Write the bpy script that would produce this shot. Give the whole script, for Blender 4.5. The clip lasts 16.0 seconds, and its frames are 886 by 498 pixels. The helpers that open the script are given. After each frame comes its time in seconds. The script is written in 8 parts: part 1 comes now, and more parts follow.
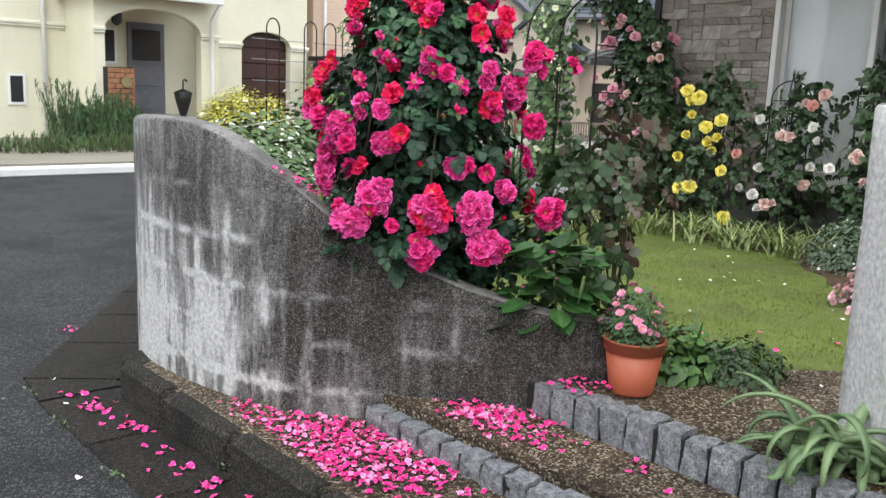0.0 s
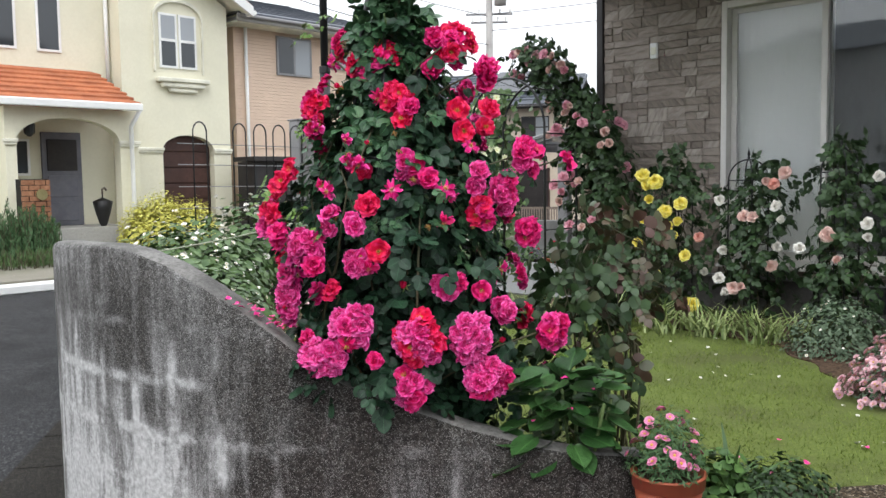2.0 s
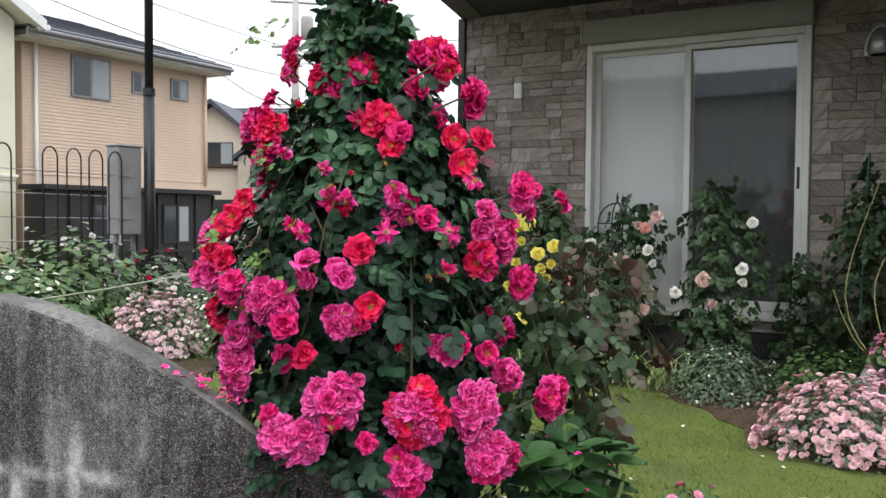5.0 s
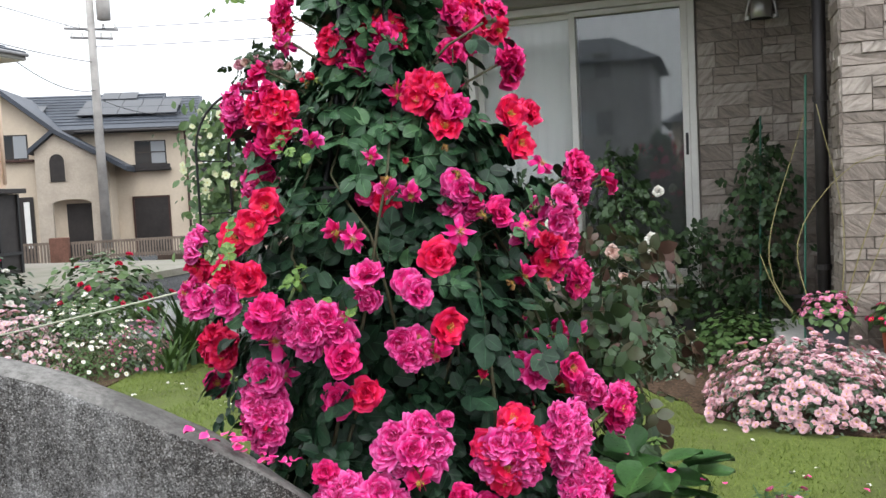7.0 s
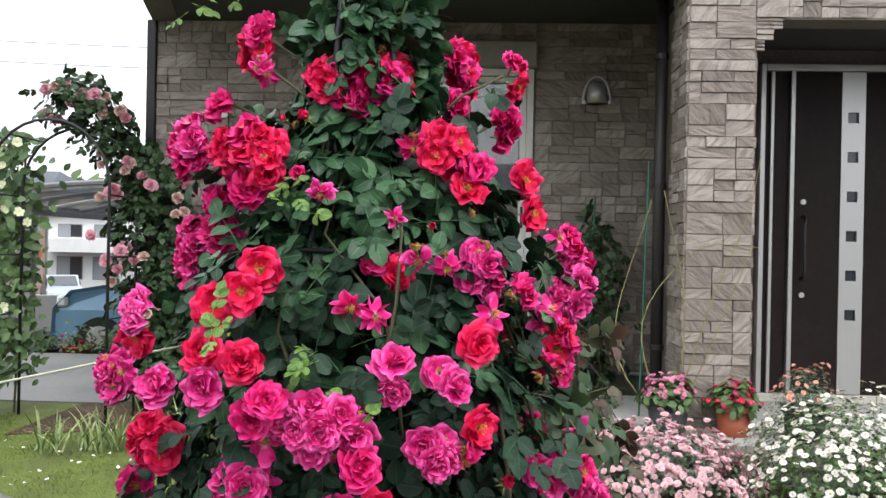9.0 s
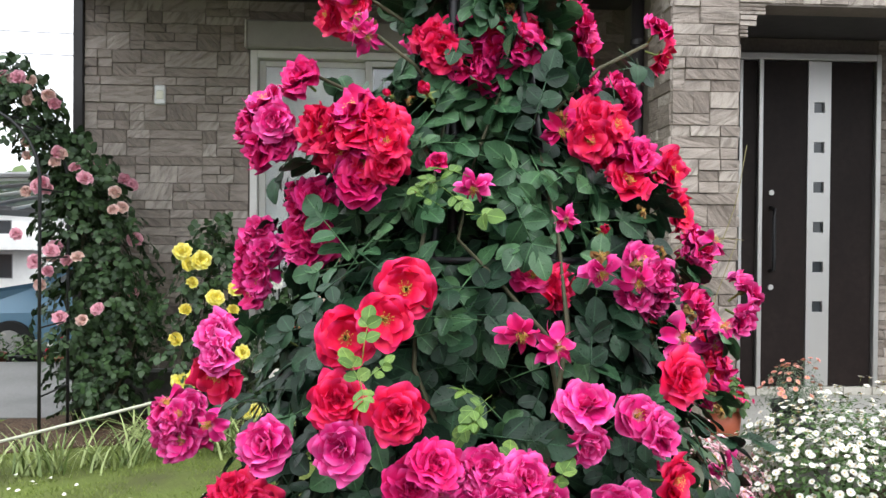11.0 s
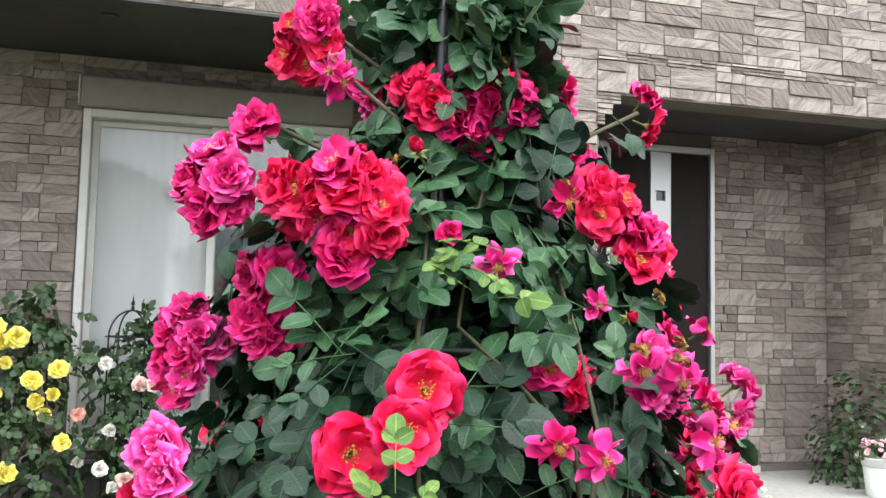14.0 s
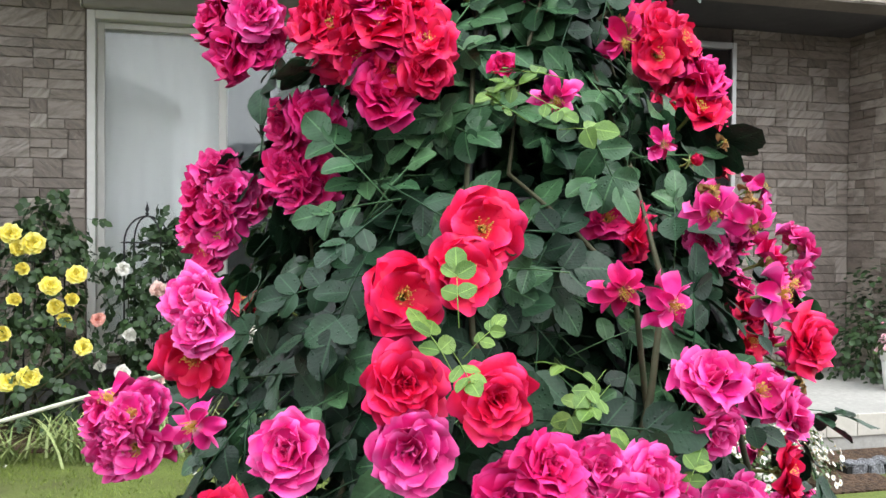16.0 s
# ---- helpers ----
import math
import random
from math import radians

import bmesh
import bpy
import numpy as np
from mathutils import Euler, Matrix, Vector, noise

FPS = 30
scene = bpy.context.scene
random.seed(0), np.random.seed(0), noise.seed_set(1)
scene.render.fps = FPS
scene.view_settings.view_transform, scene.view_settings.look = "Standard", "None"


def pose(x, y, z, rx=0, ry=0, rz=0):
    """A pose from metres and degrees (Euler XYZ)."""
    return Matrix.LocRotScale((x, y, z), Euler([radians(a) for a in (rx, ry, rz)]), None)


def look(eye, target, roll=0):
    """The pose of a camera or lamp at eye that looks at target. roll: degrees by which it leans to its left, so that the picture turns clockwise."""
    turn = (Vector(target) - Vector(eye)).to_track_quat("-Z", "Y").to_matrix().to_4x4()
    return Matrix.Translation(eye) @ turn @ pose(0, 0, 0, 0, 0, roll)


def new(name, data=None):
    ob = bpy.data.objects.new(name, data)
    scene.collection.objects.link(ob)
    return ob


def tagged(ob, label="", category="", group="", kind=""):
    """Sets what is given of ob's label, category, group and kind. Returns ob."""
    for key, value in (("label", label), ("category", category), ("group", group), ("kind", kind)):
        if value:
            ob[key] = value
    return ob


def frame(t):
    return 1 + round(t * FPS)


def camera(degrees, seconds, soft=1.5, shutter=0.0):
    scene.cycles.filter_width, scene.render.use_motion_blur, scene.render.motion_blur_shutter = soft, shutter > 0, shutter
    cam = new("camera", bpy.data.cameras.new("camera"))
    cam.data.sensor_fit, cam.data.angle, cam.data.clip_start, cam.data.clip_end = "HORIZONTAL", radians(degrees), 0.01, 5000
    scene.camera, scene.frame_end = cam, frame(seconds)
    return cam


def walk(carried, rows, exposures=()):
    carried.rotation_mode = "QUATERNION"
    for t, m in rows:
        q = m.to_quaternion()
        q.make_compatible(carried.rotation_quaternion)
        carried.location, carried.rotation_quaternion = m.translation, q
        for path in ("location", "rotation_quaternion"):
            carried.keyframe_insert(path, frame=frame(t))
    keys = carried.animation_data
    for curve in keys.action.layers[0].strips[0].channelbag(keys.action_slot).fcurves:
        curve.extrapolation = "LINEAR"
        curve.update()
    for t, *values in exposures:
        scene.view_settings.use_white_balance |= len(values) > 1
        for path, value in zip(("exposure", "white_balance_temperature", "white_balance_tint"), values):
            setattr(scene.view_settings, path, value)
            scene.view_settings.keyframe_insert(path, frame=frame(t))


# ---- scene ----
cam = camera(53.7, 16.0)
PATH = [
    (0, 0.076, 0.269, 1.072, 79.69, -2.21, -41.39),
    (0.5, 0.091, 0.369, 1.072, 80.27, -2.33, -42.83),
    (1, 0.111, 0.488, 1.075, 80.76, -1.68, -44.35),
    (1.5, 0.176, 0.623, 1.085, 81.84, -1.11, -44.88),
    (2, 0.267, 0.767, 1.123, 85.53, 0.87, -46.47),
    (2.5, 0.269, 0.862, 1.137, 86.67, 0.49, -49.64),
    (3, 0.222, 0.963, 1.149, 87.6, 0.92, -52.6),
    (5.5, 0.281, 1.704, 1.136, 86.59, 0.57, -63.83),
    (6, 0.275, 1.907, 1.156, 84.63, 2.66, -69.18),
    (6.5, 0.34, 2.079, 1.134, 85.05, 1.89, -70.6),
    (7, 0.417, 2.231, 1.18, 86.24, 2.9, -72.28),
    (7.5, 0.46, 2.382, 1.176, 86.75, 0.97, -79.12),
    (8, 0.471, 2.543, 1.203, 88.28, 1.43, -84.26),
    (8.5, 0.528, 2.656, 1.209, 89.53, -0.22, -85.65),
    (11, 0.929, 3.148, 1.23, 89.37, -0.49, -93.58),
    (11.5, 1.025, 3.18, 1.221, 90.48, -1.52, -93.01),
    (12, 1.13, 3.181, 1.232, 93.59, -1.35, -95.23),
    (12.5, 1.149, 3.213, 1.254, 95.84, -1.42, -99.1),
    (13, 1.151, 3.281, 1.267, 96.8, -0.51, -102.67),
    (13.5, 1.155, 3.323, 1.256, 96.52, -0.8, -104.96),
    (14, 1.175, 3.344, 1.238, 94.59, -1.27, -105.48),
    (14.5, 1.209, 3.351, 1.213, 91.51, -0.99, -104.08),
    (15, 1.228, 3.357, 1.196, 90.27, -0.81, -103.44),
    (15.5, 1.236, 3.351, 1.182, 89.59, -0.39, -103.79),
    (16, 1.257, 3.366, 1.164, 88.93, -0.45, -104.84),
]
walk(cam, [(t, pose(x, y, z, rx, ry, rz)) for t, x, y, z, rx, ry, rz in PATH],
     exposures=[(0.0, 1.15), (1.5, 1.15), (2.0, 0.96), (2.5, 0.82), (3.0, 0.86), (5.5, 0.87), (6.5, 1.03), (8.5, 1.14), (11.0, 1.36), (12.0, 1.42), (13.0, 1.70), (13.5, 1.82), (14.5, 1.72), (16.0, 1.58)])

# ---- exposure, world and sun ----
world = bpy.data.worlds.new("overcast")
scene.world = world
world.use_nodes = True
wn, wl = world.node_tree.nodes, world.node_tree.links
wn.clear()
sky = wn.new("ShaderNodeTexSky")
sky.sky_type, sky.sun_disc = "NISHITA", False
sky.sun_elevation, sky.sun_rotation = radians(55), radians(200)
sky_gain = wn.new("ShaderNodeMix")
sky_gain.data_type, sky_gain.blend_type = "RGBA", "MULTIPLY"
sky_gain.inputs["Factor"].default_value = 1.0
sky_gain.inputs["B"].default_value = (0.1, 0.1, 0.1, 1)
cloud = wn.new("ShaderNodeTexNoise")
cloud.inputs["Scale"].default_value = 1.4
cloud_ramp = wn.new("ShaderNodeValToRGB")
cloud_ramp.color_ramp.elements[0].color = (0.90, 0.95, 1.02, 1)
cloud_ramp.color_ramp.elements[1].color = (1.03, 1.06, 1.10, 1)
veil = wn.new("ShaderNodeMix")
veil.data_type = "RGBA"
veil.inputs["Factor"].default_value = 0.92
bg = wn.new("ShaderNodeBackground")
bg.inputs["Strength"].default_value = 1.0
wout = wn.new("ShaderNodeOutputWorld")
wl.new(sky.outputs[0], sky_gain.inputs["A"])
wl.new(cloud.outputs["Fac"], cloud_ramp.inputs[0])
wl.new(sky_gain.outputs["Result"], veil.inputs["A"])
wl.new(cloud_ramp.outputs[0], veil.inputs["B"])
# an overcast sky is brightest overhead
way = wn.new("ShaderNodeTexCoord")
height = wn.new("ShaderNodeSeparateXYZ")
rise = wn.new("ShaderNodeMapRange")
rise.inputs["From Min"].default_value, rise.inputs["From Max"].default_value = 0.0, 1.0
rise.inputs["To Min"].default_value, rise.inputs["To Max"].default_value = 0.66, 1.52
overhead = wn.new("ShaderNodeMix")
overhead.data_type, overhead.blend_type = "RGBA", "MULTIPLY"
overhead.inputs["Factor"].default_value = 1.0
wl.new(way.outputs["Generated"], height.inputs[0])
wl.new(height.outputs["Z"], rise.inputs["Value"])
wl.new(veil.outputs["Result"], overhead.inputs["A"])
wl.new(rise.outputs["Result"], overhead.inputs["B"])
wl.new(overhead.outputs["Result"], bg.inputs["Color"])
wl.new(bg.outputs[0], wout.inputs[0])
sun = new("sun", bpy.data.lights.new("sun", "SUN"))
sun.data.energy, sun.data.angle, sun.data.color = 0.5, radians(25), (1.0, 0.97, 0.92)
sun.matrix_world = look((-3, -1, 8), (2, 3, 0))


# ---- materials ----
def mat(name, base, rough=0.7, metal=0.0, spec=0.4):
    m = bpy.data.materials.new(name)
    m.use_nodes = True
    b = m.node_tree.nodes["Principled BSDF"]
    b.inputs["Base Color"].default_value = (*base, 1)
    b.inputs["Roughness"].default_value = rough
    b.inputs["Metallic"].default_value = metal
    b.inputs["Specular IOR Level"].default_value = spec
    return m


def nodes(m):
    t = m.node_tree
    return t, t.nodes, t.links, t.nodes["Principled BSDF"]


def coords(m, scale=(1, 1, 1), kind="Object"):
    t, n, l, b = nodes(m)
    c, p = n.new("ShaderNodeTexCoord"), n.new("ShaderNodeMapping")
    p.inputs["Scale"].default_value = scale
    l.new(c.outputs[kind], p.inputs[0])
    return p.outputs[0]


def noise_of(m, co, scale, detail=4, rough=0.6):
    t, n, l, b = nodes(m)
    x = n.new("ShaderNodeTexNoise")
    x.inputs["Scale"].default_value, x.inputs["Detail"].default_value = scale, detail
    x.inputs["Roughness"].default_value = rough
    l.new(co, x.inputs["Vector"])
    return x.outputs["Fac"]


def ramp(m, fac, stops):
    t, n, l, b = nodes(m)
    r = n.new("ShaderNodeValToRGB")
    e = r.color_ramp.elements
    while len(e) < len(stops):
        e.new(0.5)
    for s, (p, c) in zip(e, stops):
        s.position, s.color = p, (*c, 1) if len(c) == 3 else c
    l.new(fac, r.inputs[0])
    return r.outputs[0]


def mix(m, a, b_, fac, mode="MIX"):
    t, n, l, b = nodes(m)
    x = n.new("ShaderNodeMix")
    x.data_type, x.blend_type = "RGBA", mode
    for key, v in (("A", a), ("B", b_), ("Factor", fac)):
        if isinstance(v, (int, float)):
            x.inputs[key].default_value = v
        elif isinstance(v, tuple):
            x.inputs[key].default_value = (*v, 1)
        else:
            l.new(v, x.inputs[key])
    return x.outputs["Result"]


def math_of(m, op, a, b_=0.0, clamp=False):
    t, n, l, b = nodes(m)
    x = n.new("ShaderNodeMath")
    x.operation, x.use_clamp = op, clamp
    for k, v in ((0, a), (1, b_)):
        if isinstance(v, (int, float)):
            x.inputs[k].default_value = v
        else:
            l.new(v, x.inputs[k])
    return x.outputs[0]


def bump(m, height, strength=0.5, dist=0.01):
    t, n, l, b = nodes(m)
    x = n.new("ShaderNodeBump")
    x.inputs["Strength"].default_value, x.inputs["Distance"].default_value = strength, dist
    l.new(height, x.inputs["Height"])
    l.new(x.outputs[0], b.inputs["Normal"])


def base(m, out):
    m.node_tree.links.new(out, nodes(m)[3].inputs["Base Color"])


def rough_of(m, out):
    m.node_tree.links.new(out, nodes(m)[3].inputs["Roughness"])


def random_of(m):
    """A number from 0 to 1 of each object and each loose piece."""
    t, n, l, b = nodes(m)
    o, g = n.new("ShaderNodeObjectInfo"), n.new("ShaderNodeNewGeometry")
    return math_of(m, "FRACT", math_of(m, "ADD", o.outputs["Random"], g.outputs["Random Per Island"]))


def attr_of(m, name):
    t, n, l, b = nodes(m)
    a = n.new("ShaderNodeAttribute")
    a.attribute_name = name
    return a.outputs["Fac"]


def speckled(name, c0, c1, scale, rough=0.8, bump_s=0.4, bump_d=0.004, big=1.5, spread=0.35, c2=None):
    """Fine grain between two colours, with larger stains over it."""
    m = mat(name, c0, rough)
    co = coords(m)
    fine, large = noise_of(m, co, scale, 5, 0.7), noise_of(m, co, big, 5, 0.6)
    col = ramp(m, fine, [(0.3, c0), (0.7, c1)])
    dark = tuple(v * (1 - spread) for v in c0) if c2 is None else c2
    col = mix(m, col, dark, ramp(m, large, [(0.42, (0, 0, 0)), (0.72, (0.8, 0.8, 0.8))]))
    base(m, col)
    bump(m, fine, bump_s, bump_d)
    return m


def grit(name, cols, scale, rough=0.75, bump_s=0.8, bump_d=0.006):
    """Pebbly ground: one colour for each grain."""
    m = mat(name, cols[0], rough, 0.0, 0.25)
    t, n, l, b = nodes(m)
    co = coords(m)
    v = n.new("ShaderNodeTexVoronoi")
    v.inputs["Scale"].default_value = scale
    l.new(co, v.inputs["Vector"])
    sep = n.new("ShaderNodeSeparateColor")
    l.new(v.outputs["Color"], sep.inputs[0])
    k = len(cols) - 1
    col = ramp(m, sep.outputs[0], [(i / k, c) for i, c in enumerate(cols)])
    col = mix(m, col, tuple(c * 0.45 for c in cols[0]), ramp(m, noise_of(m, co, 1.8, 4), [(0.45, (0, 0, 0)), (0.7, (0.7, 0.7, 0.7))]))
    base(m, col)
    d = math_of(m, "SUBTRACT", 1.0, v.outputs["Distance"])
    bump(m, d, bump_s, bump_d)
    return m


ASPHALT = grit("asphalt", [(0.009, 0.0094, 0.011), (0.0105, 0.011, 0.013), (0.017, 0.0175, 0.0195), (0.026, 0.026, 0.0285), (0.10, 0.10, 0.10)], 125, 0.8, 1.0, 0.006)
GRAVEL = grit("washed_gravel", [(0.016, 0.010, 0.006), (0.036, 0.024, 0.013), (0.070, 0.048, 0.027), (0.12, 0.086, 0.050), (0.46, 0.40, 0.30)], 130, 0.6, 1.0, 0.008)
SOIL = grit("soil", [(0.05, 0.031, 0.020), (0.09, 0.056, 0.035), (0.14, 0.09, 0.058)], 60, 0.95, 0.9, 0.012)
TURF = speckled("turf_base", (0.075, 0.105, 0.017), (0.15, 0.19, 0.038), 60, 0.95, 0.5, 0.01, 1.7, 0.3, (0.060, 0.058, 0.024))
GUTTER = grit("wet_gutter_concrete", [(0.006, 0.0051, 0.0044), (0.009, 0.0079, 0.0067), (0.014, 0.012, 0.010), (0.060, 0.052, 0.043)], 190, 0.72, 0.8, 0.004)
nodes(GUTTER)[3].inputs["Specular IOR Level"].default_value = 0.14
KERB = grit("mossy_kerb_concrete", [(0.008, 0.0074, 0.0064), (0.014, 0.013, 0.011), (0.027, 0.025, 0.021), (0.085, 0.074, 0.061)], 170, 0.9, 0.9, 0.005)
DRIVE = speckled("grey_drive_concrete", (0.17, 0.168, 0.16), (0.25, 0.246, 0.235), 40, 0.7, 0.4, 0.003, 0.9, 0.35)
APRON = speckled("mossy_apron_concrete", (0.17, 0.155, 0.125), (0.25, 0.23, 0.19), 25, 0.7, 0.3, 0.004, 0.7, 0.3, (0.10, 0.11, 0.055))
PALE = speckled("pale_concrete", (0.34, 0.33, 0.30), (0.46, 0.45, 0.42), 30, 0.8, 0.3, 0.003, 0.8, 0.3)
GRANITE = speckled("granite", (0.095, 0.10, 0.115), (0.46, 0.47, 0.49), 120, 0.7, 1.0, 0.016, 34, 0.6)
MORTAR = speckled("dark_mortar", (0.008, 0.008, 0.007), (0.02, 0.019, 0.017), 60, 0.9)
TERRACOTTA = speckled("terracotta_plastic", (0.36, 0.088, 0.044), (0.41, 0.105, 0.053), 20, 0.45, 0.05, 0.001, 4, 0.2)
DARKPOT = speckled("charcoal_plastic", (0.03, 0.03, 0.034), (0.05, 0.05, 0.055), 30, 0.5, 0.1, 0.001)
BLACKIRON = speckled("black_iron", (0.012, 0.012, 0.013), (0.03, 0.03, 0.032), 60, 0.45, 0.2, 0.001)
ALU = mat("brushed_aluminium", (0.52, 0.51, 0.49), 0.38, 0.75)
ALU_PAINT = speckled("champagne_aluminium", (0.66, 0.64, 0.60), (0.74, 0.72, 0.68), 12, 0.4, 0.02, 0.001, 2, 0.12)
SHUTTER = speckled("shutter_case_paint", (0.30, 0.28, 0.25), (0.35, 0.33, 0.30), 10, 0.5, 0.05, 0.001, 2, 0.15)
DOORBROWN = speckled("dark_brown_door_panel", (0.014, 0.009, 0.008), (0.022, 0.015, 0.013), 25, 0.5, 0.1, 0.001, 3, 0.2)
nodes(DOORBROWN)[3].inputs["Specular IOR Level"].default_value = 0.15
SOFFIT = speckled("dark_soffit_board", (0.055, 0.052, 0.055), (0.075, 0.07, 0.073), 14, 0.75, 0.1, 0.001)
FOUNDATION = speckled("foundation_render", (0.10, 0.095, 0.09), (0.16, 0.155, 0.145), 40, 0.85, 0.3, 0.002, 3, 0.5)
CREAM = speckled("cream_render", (0.70, 0.67, 0.52), (0.76, 0.73, 0.58), 18, 0.85, 0.25, 0.004, 0.5, 0.12)
CREAM_TRIM = speckled("cream_trim", (0.74, 0.72, 0.60), (0.80, 0.78, 0.66), 18, 0.8, 0.1, 0.002)
BEIGE = speckled("beige_siding", (0.66, 0.50, 0.38), (0.74, 0.57, 0.44), 8, 0.8, 0.2, 0.003, 0.5, 0.1)
BEIGE_PALE = speckled("pale_beige_render", (0.55, 0.46, 0.36), (0.62, 0.53, 0.42), 8, 0.85, 0.2, 0.003, 0.4, 0.12)
SLATE = speckled("dark_roof_slate", (0.035, 0.042, 0.055), (0.065, 0.075, 0.095), 6, 0.55, 0.3, 0.01, 0.6, 0.3)
ORANGE_TILE = speckled("orange_roof_tile", (0.38, 0.11, 0.045), (0.50, 0.18, 0.08), 14, 0.75, 0.3, 0.006, 2.0, 0.4)
WHITE = speckled("white_paint", (0.74, 0.74, 0.72), (0.80, 0.80, 0.78), 10, 0.5, 0.05, 0.001, 1.5, 0.08)
GREY_METAL = speckled("grey_painted_metal", (0.25, 0.245, 0.25), (0.30, 0.295, 0.30), 10, 0.5, 0.05, 0.001)
DARK_PANEL = speckled("dark_brown_panel", (0.020, 0.017, 0.017), (0.034, 0.029, 0.028), 9, 0.5, 0.1, 0.002)
PORCH_STONE = speckled("porch_render", (0.40, 0.345, 0.285), (0.50, 0.435, 0.36), 14, 0.9, 0.3, 0.004, 1.2, 0.2)
FENCE_WOOD = speckled("weathered_fence_wood", (0.16, 0.125, 0.10), (0.25, 0.20, 0.165), 14, 0.8, 0.2, 0.002)
BRICK_DARK = speckled("red_brown_brick", (0.13, 0.060, 0.042), (0.21, 0.105, 0.075), 14, 0.85, 0.4, 0.004, 3, 0.3)
BROWN_WOOD = speckled("brown_garage_wood", (0.045, 0.020, 0.015), (0.075, 0.034, 0.026), 12, 0.6, 0.2, 0.002)
GREY_DOOR = speckled("grey_door_paint", (0.13, 0.13, 0.155), (0.17, 0.17, 0.19), 8, 0.5, 0.05, 0.001)
BROWN_RENDER = speckled("brown_pink_render", (0.30, 0.215, 0.175), (0.37, 0.27, 0.22), 12, 0.85, 0.2, 0.003, 0.6, 0.2)
BRICK = speckled("orange_brick", (0.22, 0.09, 0.045), (0.40, 0.20, 0.11), 9, 0.85, 0.4, 0.004, 3, 0.4)
CONCRETE_POLE = speckled("pole_concrete", (0.40, 0.38, 0.36), (0.48, 0.46, 0.44), 20, 0.85, 0.1, 0.002)
TILE_WHITE = speckled("porch_tile", (0.50, 0.47, 0.41), (0.58, 0.55, 0.49), 30, 0.5, 0.1, 0.001, 3, 0.2)
ROPE = speckled("pale_cord", (0.42, 0.44, 0.33), (0.60, 0.62, 0.48), 200, 0.95, 0.6, 0.002)
BAMBOO = speckled("dry_cane", (0.20, 0.17, 0.07), (0.30, 0.26, 0.12), 30, 0.7)
GREEN_STAKE = mat("green_plastic_stake", (0.03, 0.12, 0.08), 0.5)
CANE = speckled("rose_cane", (0.05, 0.06, 0.025), (0.11, 0.085, 0.05), 50, 0.7, 0.3, 0.002)
STEM = speckled("green_stem", (0.05, 0.09, 0.025), (0.10, 0.15, 0.04), 40, 0.6, 0.1, 0.001)
CARBLUE = mat("pale_blue_car_paint", (0.16, 0.30, 0.42), 0.25, 0.1, 0.6)
CARGREY = mat("silver_car_paint", (0.32, 0.36, 0.42), 0.28, 0.4, 0.6)
MIRROR = mat("mirror_steel", (0.75, 0.77, 0.78), 0.06, 1.0)
TYRE = mat("tyre_rubber", (0.02, 0.02, 0.02), 0.8)
YELLOW_CENTRE = speckled("stamens", (0.60, 0.36, 0.05), (0.70, 0.50, 0.12), 300, 0.8, 0.5, 0.002)
GREEN_CENTRE = mat("calyx_green", (0.16, 0.20, 0.05), 0.7)


def glass(name, tint=(0.8, 0.85, 0.85), rough=0.02):
    m = mat(name, tint, rough, 0.0, 0.5)
    b = nodes(m)[3]
    b.inputs["Transmission Weight"].default_value = 1.0
    b.inputs["IOR"].default_value = 1.45
    return m


PLAIN_GLASS = glass("plain_window_glass", (0.97, 0.98, 0.98))
GLASS = glass("window_glass", (0.9, 0.93, 0.92))
nodes(GLASS)[3].inputs["IOR"].default_value = 1.75
DARKGLASS = mat("dark_reflecting_glass", (0.03, 0.035, 0.04), 0.06, 0.0, 0.7)
PALEGLASS = mat("curtained_glass", (0.30, 0.32, 0.34), 0.1, 0.0, 0.6)
CARPORT = mat("smoked_polycarbonate", (0.24, 0.26, 0.28), 0.3)
nodes(CARPORT)[3].inputs["Alpha"].default_value = 0.5
# grey of the sheet that keeps the sliding pane dim
PANE_BACKING = speckled("dim_grey_backing", (0.13, 0.134, 0.134), (0.16, 0.165, 0.165), 30, 0.9, 0.1, 0.002, 1.0, 0.2)
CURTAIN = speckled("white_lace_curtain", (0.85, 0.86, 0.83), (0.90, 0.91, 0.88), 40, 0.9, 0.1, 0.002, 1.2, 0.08)


